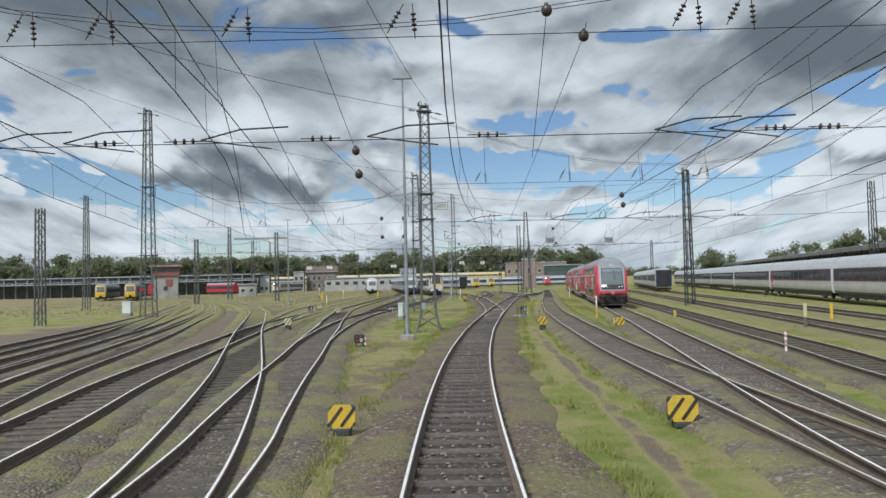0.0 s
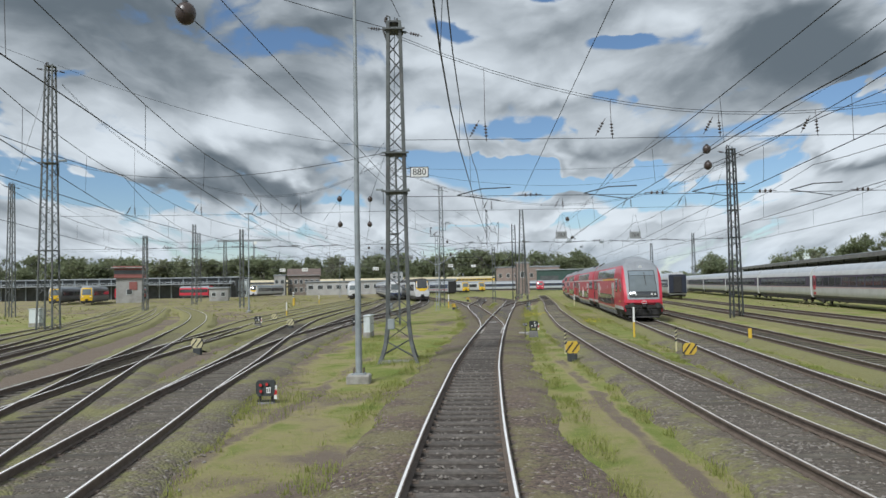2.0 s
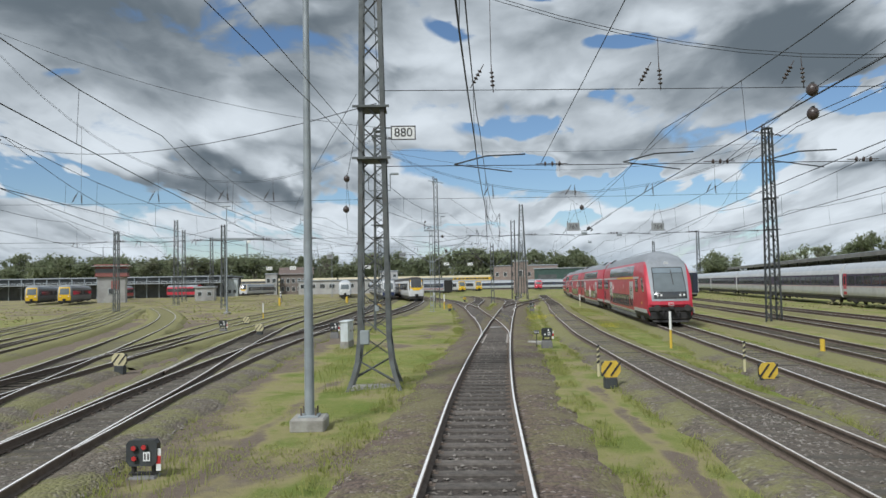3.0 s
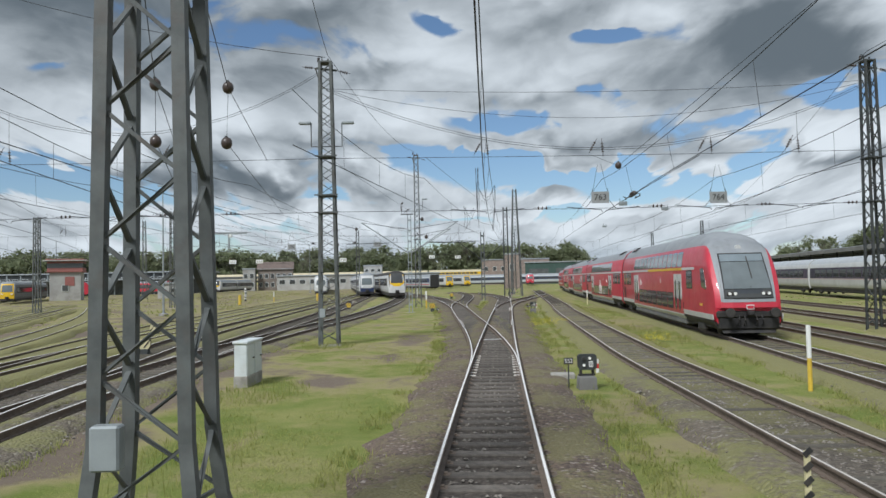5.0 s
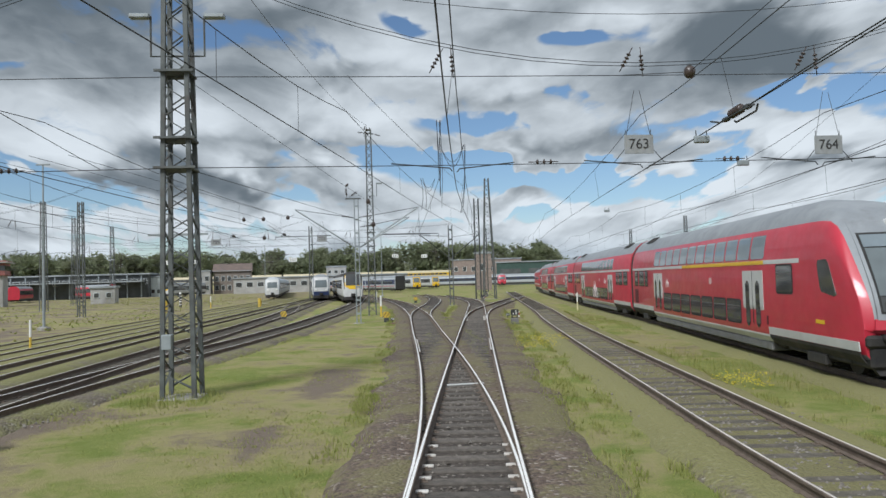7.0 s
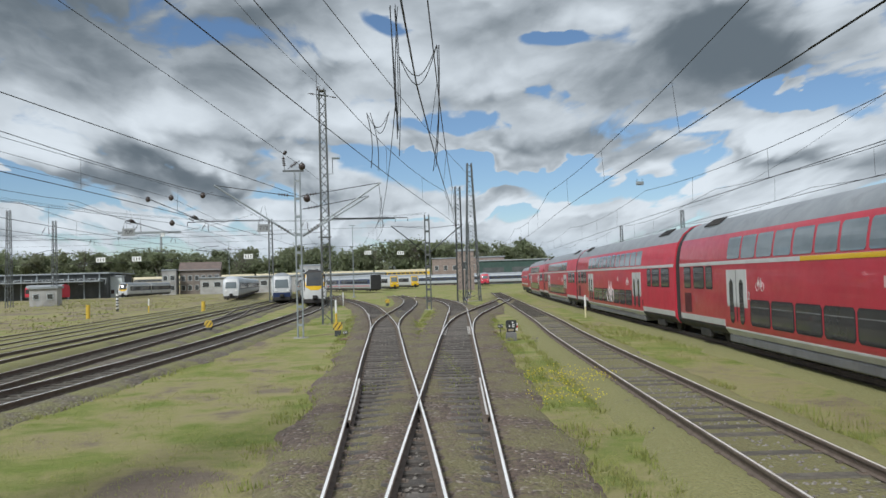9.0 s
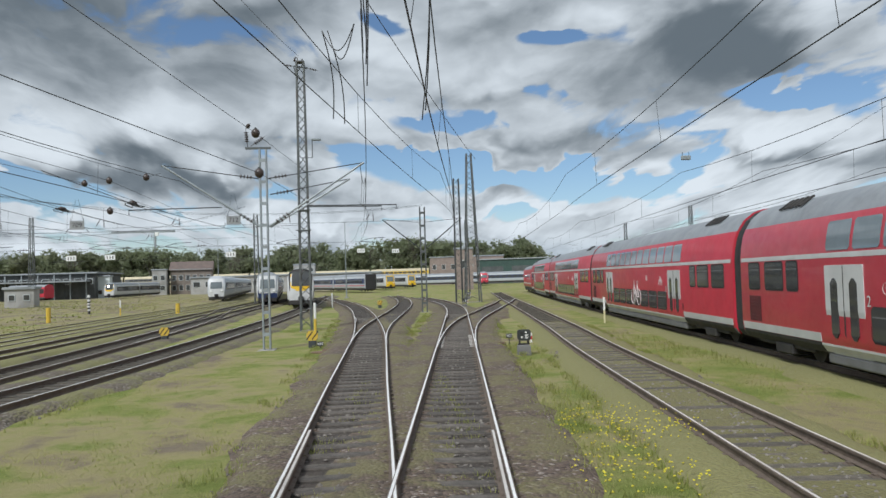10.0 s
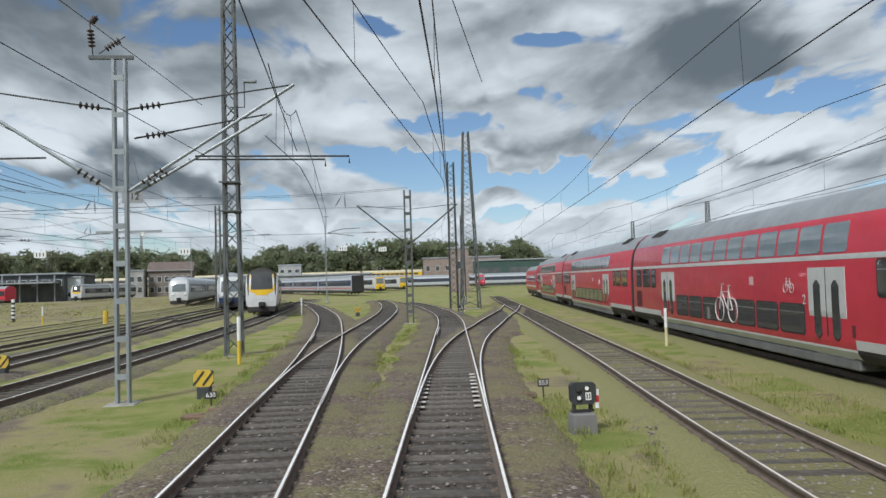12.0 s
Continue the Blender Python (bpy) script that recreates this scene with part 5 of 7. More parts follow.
lattice_mast(-27.5, 68.5, 19.6, 1.15, 0.5, "very tall steel lattice mast with a transformer box", collars=(6.0, 12.4), lamps=((0.9, 12.6),))
lattice_mast(-33.5, 61.0, 9.8, 0.6, 0.5, "short stout lattice mast beside the western sidings", cap=False)
lattice_mast(-32.0, 17.5, 19.3, 1.2, 0.5)
lattice_mast(26.0, 17.5, 19.3, 1.2, 0.5)
lattice_mast(71.1, 212.4, 15.9, 0.9, 0.5, "distant dark lattice mast behind the silver train", dark=True, cap=False)
lattice_mast(71.0, 250.0, 15.3, 0.9, 0.5, "distant dark lattice mast behind the silver train", dark=True, cap=False)
lattice_mast(60.5, 103.1, 15.6, 0.9, 0.6, "dark lattice mast beyond the silver train", dark=True, cap=False)
lattice_mast(-39.0, 116.0, 10.5, 0.6, 0.45, "short lattice mast among the western points", cap=False)
lattice_mast(-51.2, 105.3, 16.3, 0.8, 0.45, "slim lattice mast beyond the western sidings", cap=True)
lattice_mast(-57.3, 197.0, 17.0, 0.9, 0.5, "distant lattice mast before the workshop", cap=False)
lattice_mast(-53.4, 206.0, 15.8, 0.9, 0.5, "distant lattice mast before the workshop", cap=False)
lattice_mast(-46.8, 160.9, 16.0, 0.85, 0.5, "distant lattice mast among the sidings", cap=False)
lattice_mast(-9.0, 168.0, 12.0, 0.6, 0.45, "distant lattice mast among the parked trains", cap=False)
lattice_mast(24.0, 205.0, 13.5, 0.7, 0.45, "distant dark lattice mast beyond the points", cap=False, dark=True)


def light_pole(x, y, h, label):
    p = empty("light_pole", pose(x, y, GROUND_Z), label, "light pole")
    part("shaft", Shape().tube([(0, 0, 0.1), (0, 0, h * 0.35), (0, 0, h)], [0.105, 0.085, 0.045], 12), STEEL_LIGHT, p, smooth=40)
    base = part("base_plate", Shape().box((0, 0, 0.26), (0.42, 0.42, 0.05), 0, None, 0.01), STEEL_LIGHT, p)
    for i in (-1, 1):
        for j in (-1, 1):
            part("anchor_bolt", Shape().tube([(0.15 * i, 0.15 * j, 0.2), (0.15 * i, 0.15 * j, 0.44)], 0.018, 6), RAIL_SIDE, base)
    part("footing", Shape().box((0, 0, 0.1), (0.72, 0.72, 0.3), 0, None, 0.04), CONCRETE, p)
    part("lamp_head", Shape().box((0, 0, h + 0.04), (1.0, 0.14, 0.1), 0, None, 0.03), STEEL_LIGHT, p)
    return p


light_pole(-1.9, 37.5, 13.4, "slender grey tapered steel light pole on a concrete base")
light_pole(-22.6, 107.0, 12.4, "slender grey light pole among the western tracks")
light_pole(2.0, 190.0, 12.4, "slender grey light pole beyond the points")
light_pole(-28.0, 240.0, 13.0, "slender grey light pole beside the pale train")

cross_span(17.5, -32.0, 26.0, 18.9, 18.9, 6.12, 8.6, 10.1, (-9.8, -7.9, -4.6, -0.6, 6.3, 7.6))
cross_span(43.4, -0.82, 28.5, 12.6, 12.6, 6.15, 8.4, 3.3, (2.6, 7.6, 11.9, 15.8))
cross_span(70.2, -27.5, -2.5, 18.5, 12.6, 5.85, 8.35, 5.5, (-22, -17, -12.5, -9.5), flat=True)
cross_span(70.2, -2.5, 23.55, 11.65, 11.75, 5.85, 8.35, 3.05, (4.96, 10.4, 15.6, 19.8), stays=(0.35, 1.6), flat=True)
cross_span(132.2, -30, 10.2, 11.5, 8.9, 5.9, 7.6, 1.5, (-24, -16, -10, -1, 6))
lattice_mast(-30.0, 132.2, 12.5, 0.6, 0.45, "slim lattice mast carrying a cross span", cap=False)
cross_span(160.0, -60, -9, 15.0, 12.0, 5.9, 8.2, 4.5, (-50, -40, -30, -20))
cross_span(116.0, -51, -22.5, 15.0, 11.8, 5.9, 8.2, 4.0, (-44, -36, -29))
for track_line, start, stop in (("main", -25, 165), ("right_one", -20, 180), ("right_two", 3, 180), ("right_three", -5, 180), ("right_four", 0, 175), ("left_points", -5, 180), ("left_two", -5, 180), ("left_slip", 5, 120), ("left_three", 5, 120), ("left_branch", 44, 200), ("branch", 98, 170)):
    overhead(LINES[track_line], start, stop, stagger=([0, 26, 38, 48, 62, 74, 84, 96, 120], [-0.15, -0.1, 0.02, -0.06, -0.25, -0.36, -0.25, 0.0, 0.1]) if track_line == "main" else ([0, 48, 63.5, 74, 100], [0.0, 0.15, 0.39, 0.25, 0.0]) if track_line == "right_one" else None)
# the wire run that crosses from the western road to the running line
overhead(spline([(-1.6, 53.0), (2.0, 70.2), (4.15, 80.9), (6.05, 90.0), (9.84, 107.6), (10.4, 112.0)], 0.65), 54, 111, 5.98, 7.35, ([0, 200], [0.0, 0.0]))


def feeders():
    """High feeder wires that run from mast to mast over the whole yard."""
    t = empty("feeder_line", None, "thin dark feeder wires strung between the mast heads", "feeder line", "feeder lines")
    for a, b, d in (((-0.9, 43.3, 13.3), (-2.4, 70.15, 13.2), 0.7), ((-2.4, 70.15, 13.2), (1.6, 114.2, 16.3), 0.9), ((-0.7, 43.3, 13.3), (-4.5, 2.0, 13.0), 0.9), ((23.55, 70.5, 13.2), (26.0, 17.5, 19.3), 0.9), ((23.55, 70.5, 13.2), (71.1, 212.4, 15.9), 2.2), ((-27.5, 68.5, 19.4), (-32.0, 17.5, 19.3), 1.0), ((-27.5, 68.5, 19.4), (-51.2, 105.3, 16.3), 0.9), ((-27.0, 68.5, 19.4), (-2.5, 70.15, 13.1), 1.0), ((-51.2, 105.3, 16.3), (-57.3, 197, 17), 1.4), ((-0.8, 43.3, 8.0), (-27.5, 68.5, 12.5), 1.3), ((-1.0, 43.3, 12.8), (-32.0, 17.5, 18.0), 1.4)):
        part("feeder_wire", wire(sag(a, b, d, 12), 0.013), WIRE, t)


feeders()


def line_weight(x, y, z, start, end):
    t = empty("line_weight", pose(x, y, z), "dark rounded marker clamped on an overhead wire", "wire marker", "wire markers")
    part("marker_body", Shape().ball((0, 0, 0), 0.135, 0.135, 0.15, 12, 8), INSULATOR, t, smooth=True)
    part("clamp", Shape().box((0, 0, 0.14), (0.06, 0.12, 0.06), 0, None, 0.01), STEEL_DARK, t)
    here = Vector((x, y, z))
    part("carrying_wire", wire([Vector(start) - here, Vector((0, 0, 0)), Vector(end) - here], 0.009, 4), WIRE, t)


for spot, start, end in (((-2.8, 24.1, 7.0), (-3.0, 17.5, 8.5), (-0.9, 43.3, 6.4)), ((-2.7, 24.0, 6.2), (-2.9, 17.5, 6.12), (-0.9, 43.3, 6.2)),
                         ((-4.40, 53.16, 7.28), (-1.4, 43.4, 8.3), (-6.6, 62.0, 6.9)), ((-4.37, 53.08, 5.93), (-4.40, 53.16, 7.2), (-6.6, 62.0, 5.65)),
                         ((-2.83, 53.56, 7.29), (-1.2, 43.4, 8.3), (-3.6, 62.0, 6.9)), ((-2.86, 53.5, 5.95), (-2.83, 53.56, 7.2), (-4.6, 70.2, 5.85)),
                         ((9.4, 38.2, 6.9), (9.2, 17.5, 8.5), (9.5, 43.4, 6.15)), ((9.5, 38.4, 6.4), (9.0, 17.5, 6.12), (9.6, 43.4, 6.15)),
                         ((9.92, 65.8, 7.13), (9.5, 43.4, 8.4), (9.9, 70.2, 8.3)), ((2.6, 17.2, 9.0), (2.6, 17.5, 9.3), (3.0, 24.0, 6.6)), ((3.6, 17.9, 8.6), (3.6, 17.5, 8.8), (4.0, 43.4, 6.15)),
                         ((2.03, 92.65, 7.28), (-2.4, 70.15, 8.35), (3.0, 102.2, 7.3)), ((2.31, 91.25, 5.83), (-2.4, 70.15, 5.85), (3.2, 102.2, 5.9)),
                         ((-3.73, 101.27, 7.21), (-9.5, 80.0, 8.0), (-3.4, 102.2, 7.5)), ((-5.56, 102.29, 7.24), (-11.0, 80.0, 8.0), (-5.3, 115.0, 6.9)), ((-7.29, 104.25, 7.40), (-13.0, 80.0, 8.0), (-6.6, 116.0, 7.1)), ((-5.5, 102.17, 5.91), (-10.4, 80.0, 5.7), (-4.6, 115.0, 5.8))):
    line_weight(*spot, start, end)


def section_insulator(x, y, z, turn):
    """A section insulator in a contact wire: a dark core with runners and end fittings."""
    t = empty("section_insulator", pose(x, y, z, 0, 0, turn), "dark section insulator with curved runners in a contact wire", "section insulator", "section insulators")
    core = Shape()
    for k in range(5):
        core.tube([(0, -0.22 + 0.11 * k - 0.03, 0.09), (0, -0.22 + 0.11 * k, 0.09), (0, -0.22 + 0.11 * k + 0.03, 0.09)], [0.045, 0.10, 0.045], 8)
    core.tube([(0, -0.5, 0.07), (0, 0.5, 0.07)], 0.03, 6)
    part("insulator_core", core, INSULATOR, t, smooth=True)
    for side in (-1, 1):
        part("runner", Shape().tube([(side * 0.03, -0.95, 0.0), (side * 0.16, -0.55, -0.03), (side * 0.16, 0.45, -0.03), (side * 0.24, 0.75, 0.06)], 0.02, 5), STEEL_DARK, t)
    part("contact_wire", wire([(0, -9.0, 0.05), (0, -0.5, 0.06)], 0.012), WIRE, t)
    part("contact_wire", wire([(0, 0.5, 0.06), (0, 9.0, 0.05)], 0.012), WIRE, t)
    part("end_fitting", Shape().box((0, -0.55, 0.05), (0.12, 0.2, 0.08), 0, None, 0.02).box((0, 0.55, 0.05), (0.12, 0.2, 0.08), 0, None, 0.02), STEEL_DARK, t)


for sx, sy, sz, turn in ((9.79, 63.45, 5.60, -6.0), (-3.76, 99.6, 5.85, 2.0), (-7.81, 103.1, 6.05, 2.0)):
    section_insulator(sx, sy, sz, turn)


def wire_tag(x, y, z):
    t = thing("wire_tag", Shape().box((0, 0, 0), (0.34, 0.10, 0.16), 0, None, 0.03), STEEL_LIGHT, "small pale grey box clamped under an overhead wire", "wire fitting", "wire fittings", m=pose(x, y, z))
    part("clip", Shape().tube([(-0.12, 0, 0.05), (-0.12, 0, 0.2)], 0.012, 4).tube([(0.12, 0, 0.05), (0.12, 0, 0.2)], 0.012, 4), STEEL_DARK, t)


for sx, sy, sz in ((16.66, 94.31, 6.57), (13.3, 70.2, 5.72), (9.95, 65.4, 5.52)):
    wire_tag(sx, sy, sz)


def jumper_cables():
    """Slack cables that drop in long bundles and hang in loops between the wires of the crossing runs."""
    r = random.Random(3)
    t = empty("jumper_cables", pose(5.36, 80.9, 0), "slack dark jumper cables hanging in loops from the wires", "jumper cable", "jumper cables")

    def strand(a, b, bow, out):
        a, b = Vector(a), Vector(b)
        part("jumper", wire([a + (b - a) * (k / 12) + Vector((out * math.sin(math.pi * k / 12), 0, -bow * math.sin(math.pi * k / 12))) for k in range(13)], 0.011), WIRE, t)
    # the long bundle
    for k in range(5):
        x = r.uniform(-0.16, 0.16)
        strand((x, r.uniform(-0.2, 0.2), 9.4), (x * 0.4 + 0.05, 0.3 * k, r.uniform(5.7, 6.9)), 0.0, r.uniform(-0.10, 0.10))
    strand((0.0, 0.4, 7.0), (0.02, 21.5, 6.1), 0.0, 0.05)
    # loops over to the western wire
    for k, drop in ((0, 0.0), (1, 0.16)):
        strand((-0.72 + 0.1 * k, 2.2, 7.25), (-0.12, 1.4, 7.1), 0.42 + drop, 0.0)
        strand((-0.72 + 0.1 * k, 2.2, 7.25), (-0.62 + 0.22 * k, 3.9 + 0.5 * k, 5.98), 0.0, 0.09)
    # loops over to the running line's wires
    for k, drop in ((0, 0.0), (1, 0.22)):
        strand((0.1, -0.2, 8.1), (1.0, -0.6, 8.25), 0.62 + drop, 0.0)
        strand((1.0 + 0.05 * k, -0.6, 8.25), (1.12, 1.8 + 0.8 * k, 5.66), 0.0, 0.07)
    part("carrying_wire", wire(sag((-3.3, -10.7, 8.35), (5.0, 21.3, 7.9), 0.25), 0.010), WIRE, t)


jumper_cables()


def channel_mast():
    """A mast of two channels with batten plates that carries cantilevers on both sides."""
    t = empty("channel_mast", pose(0.95, 102.25, GROUND_Z), "light grey battened channel mast carrying cantilevers on both sides", "overhead line mast", "overhead line masts")
    for x in (-0.14, 0.14):
        part("column", Shape().box((x, 0, 4.4), (0.075, 0.2, 8.8), 0, None, 0.01), STEEL_LIGHT, t)
    for i in range(9):
        part("batten", Shape().box((0, -0.1, 0.7 + i * 0.95), (0.25, 0.02, 0.14)), STEEL_LIGHT, t)
    part("footing", Shape().box((0, 0, -0.16), (0.8, 0.8, 0.4), 0, None, 0.05), CONCRETE, t)
    dz = -GROUND_Z
    for side, tip, dy in ((1, 4.4, 0.0), (1, 3.75, 0.5), (-1, 4.3, 0.0)):
        up = 7.85 if dy == 0.0 else 7.2
        c = part("cantilever", Shape().tube([(side * 0.2, dy, 5.1 + dz), (side * tip, dy, up + dz)], 0.045, 8), STEEL_LIGHT, t, "slanting cantilever tube")
        part("tie_rod", Shape().tube([(side * 0.2, dy, up - 0.65 + dz), (side * tip, dy, up + dz)], 0.022, 6), STEEL_DARK, c)
        part("registration_tube", Shape().tube([(side * tip * 0.42, dy, 5.98 + dz), (side * (tip + 1.4), dy, 5.94 + dz), (side * (tip + 1.4), dy, 5.75 + dz)], 0.026, 6), STEEL_DARK, c)
        s = Shape()
        insulator_string(s, (side * 0.25, dy, 5.15 + dz), (side * 1.25, dy, 5.78 + dz), 0.1, 4)
        part("cantilever_insulator", s, INSULATOR, c, smooth=True)
        s = Shape()
        insulator_string(s, (side * 0.25, dy, up - 0.62 + dz), (side * 1.2, dy, up - 0.5 + dz), 0.1, 4)
        part("tie_insulator", s, INSULATOR, c, smooth=True)
    head = Shape().bar((-0.75, 0, 8.85), (0.35, 0, 8.85), 0.09)
    part("crosshead", head, STEEL, t)
    for a, b in (((-0.65, 0, 8.9), (-0.72, 0, 9.75)), ((-0.5, 0, 8.95), (0.15, 0, 9.4)), ((-0.72, 0, 9.7), (-0.52, 0, 9.95))):
        s = Shape()
        insulator_string(s, a, b, 0.1, 5)
        part("post_insulator", s, INSULATOR, t, smooth=True)


channel_mast()


def small_cantilever_mast():
    t = empty("cantilever_mast", pose(10.2, 132.2, GROUND_Z), "short grey battened mast with cantilevers spread to both sides", "overhead line mast", "overhead line masts")
    for x in (-0.2, 0.2):
        part("column", Shape().box((x, 0, 4.5), (0.11, 0.24, 9.0), 0, None, 0.01), STEEL, t)
    for i in range(8):
        part("batten", Shape().box((0, -0.1, 0.8 + i * 1.1), (0.36, 0.02, 0.2)), STEEL, t)
    for side in (-1, 1):
        c = part("cantilever", Shape().tube([(side * 0.2, 0, 5.4), (side * 3.4, 0, 8.0)], 0.045, 8), STEEL_DARK, t)
        part("tie_rod", Shape().tube([(side * 0.2, 0, 7.7), (side * 3.4, 0, 8.0)], 0.022, 6), STEEL_DARK, c)
    part("footing", Shape().box((0, 0, -0.16), (0.8, 0.8, 0.4), 0, None, 0.05), CONCRETE, t)


small_cantilever_mast()

# ---- signs, signals and ground equipment ----
RENDER_GREY = material("grey_rendered_wall", (0.40, 0.39, 0.37), (0.32, 0.31, 0.29), 0.5, 0.9, 0.0, 0.2, 12.0, (0.18, 0.17, 0.15), 0.5, 0.25)
RENDER_DARK = material("sooty_rendered_wall", (0.22, 0.215, 0.205), (0.16, 0.155, 0.15), 0.5, 0.9, 0.0, 0.2, 12.0, (0.12, 0.11, 0.10), 0.5, 0.25)
WHITE_SIGN = material("white_enamel_sign", (0.80, 0.80, 0.78), (0.74, 0.74, 0.71), 4.0, 0.45, 0.0, 0.0, 1, (0.45, 0.40, 0.33), 0.3, 3.0)
GREY_PLATE = material("weathered_grey_plate", (0.30, 0.31, 0.31), (0.25, 0.26, 0.26), 5.0, 0.6, 0.0, 0.0, 1, (0.28, 0.25, 0.22), 0.3, 3.0)
BLACK_PAINT = material("black_painted_metal", (0.022, 0.022, 0.022), (0.04, 0.038, 0.036), 6.0, 0.6, 0.0, 0.1, 30.0, (0.12, 0.10, 0.08), 0.35, 4.0)
YELLOW_BOARD = material("yellow_enamel_board", (0.66, 0.45, 0.05), (0.58, 0.39, 0.05), 5.0, 0.5, 0.0, 0.0, 1, (0.32, 0.25, 0.10), 0.4, 3.0)
PALE_BOARD = material("faded_cream_board", (0.62, 0.56, 0.33), (0.52, 0.47, 0.28), 5.0, 0.6)
RED_PAINT = material("red_enamel", (0.50, 0.03, 0.03), (0.42, 0.03, 0.03), 5.0, 0.5)
FADED_RED = material("faded_red_paint", (0.42, 0.16, 0.14), (0.5, 0.3, 0.27), 6.0, 0.7)
CABINET = material("pale_grey_cabinet", (0.62, 0.66, 0.66), (0.54, 0.58, 0.58), 2.0, 0.5, 0.0, 0.0, 1, (0.36, 0.35, 0.30), 0.35, 1.5)
LAMP_WHITE = material("white_signal_lens", (0.92, 0.92, 0.88), (0.85, 0.85, 0.80), 8.0, 0.2)


def number_plate(text, x, y, z, w, h, black, post, label):
    t = empty("number_sign", pose(x, y, z), label, "number sign")
    part("plate", Shape().box((0, 0, 0), (w, 0.02, h), 0, None, 0.006), BLACK_PAINT if black else (WHITE_SIGN if w < 0.8 else GREY_PLATE), t)
    if not black and z > 6.8 and w < 0.8:
        for k in (-1, 1):
            part("border", Shape().box((0, -0.012, k * (h / 2 - 0.018)), (w, 0.008, 0.03)), BLACK_PAINT, t)
            part("border", Shape().box((k * (w / 2 - 0.018), -0.0125, 0), (0.03, 0.008, h - 0.06)), BLACK_PAINT, t)
    lettering(text, h * (0.86 if w < 0.8 else 0.74), pose(0, -0.018, 0, 90, 0, 0), t, WHITE_SIGN if black else BLACK_PAINT)
    if post:
        part("post", Shape().tube([(0, 0.02, -post), (0, 0.02, 0)], 0.018, 6), STEEL_DARK, t)
    return t


sign = number_plate("880", -0.02, 43.0, 7.05, 0.72, 0.42, False, 0, "white number sign 880 with black border on a mast")
part("bracket", Shape().bar((-0.75, 0.05, 0.16), (0.3, 0.05, 0.16), 0.03).bar((-0.75, 0.05, -0.16), (0.3, 0.05, -0.16), 0.03), STEEL_DARK, sign)
for text, sx, sy, sz in (("763", 10.24, 70.15, 6.3), ("764", 15.86, 70.15, 6.2), ("709", -11.88, 115.6, 6.46), ("712", -2.64, 115.3, 6.52)):
    s_ = number_plate(text, sx, sy, sz, 0.84, 0.54, False, 0, "white number sign %s standing on a cross span wire" % text)
    for k in (-1, 1):
        part("strut", Shape().tube([(k * 0.36, 0.03, 0.42), (k * 0.38, 0.03, -0.1), (k * 0.72, 0.03, -0.50)], 0.012, 4).tube([(k * 0.36, 0.03, 0.2), (k * 0.08, 0.03, 1.55)], 0.008, 4), STEEL_DARK, s_)
low_span = empty("cross_span_wire", None, "thin dark cross wire carrying number signs", "overhead wire")
part("span_wire", wire(sag((-22.6, 116.0, 6.15), (1.6, 114.9, 6.1), 0.12), 0.012), WIRE, low_span)
part("span_wire", wire(sag((-9.0, 168.0, 6.9), (24.0, 205.0, 6.9), 0.1), 0.014), WIRE, low_span)
for sx, sy, sz in ((4.57, 183.2, 7.15), (10.15, 189.5, 7.2), (-10.82, 159.9, 6.2), (-24.75, 159.9, 6.25), (-29.15, 159.9, 6.25)):
    s_ = thing("number_sign", Shape().box((0, 0, 0), (1.15, 0.03, 0.62), 0, None, 0.01), WHITE_SIGN, "far white number sign with illegible dark figures", "number sign", m=pose(sx, sy, sz))
    for k in (-0.32, 0.0, 0.32):
        part("bar", Shape().box((k, -0.022, 0.0), (0.09, 0.012, 0.36)), BLACK_PAINT, s_)
    for k in (-1, 1):
        part("strut", Shape().tube([(k * 0.5, 0.03, 0.2), (k * 0.5, 0.03, -0.45)], 0.012, 4), STEEL_DARK, s_)
number_plate("552", 5.47, 55.2, 0.42, 0.24, 0.17, True, 0.92, "small black number plate 552 on a post")
number_plate("553", 11.15, 99.75, 0.12, 0.26, 0.18, True, 0.42, "small black number plate 553 on a post")
number_plate("630", 3.30, 101.2, -0.02, 0.26, 0.18, True, 0.28, "small black number plate 630 at the rail")


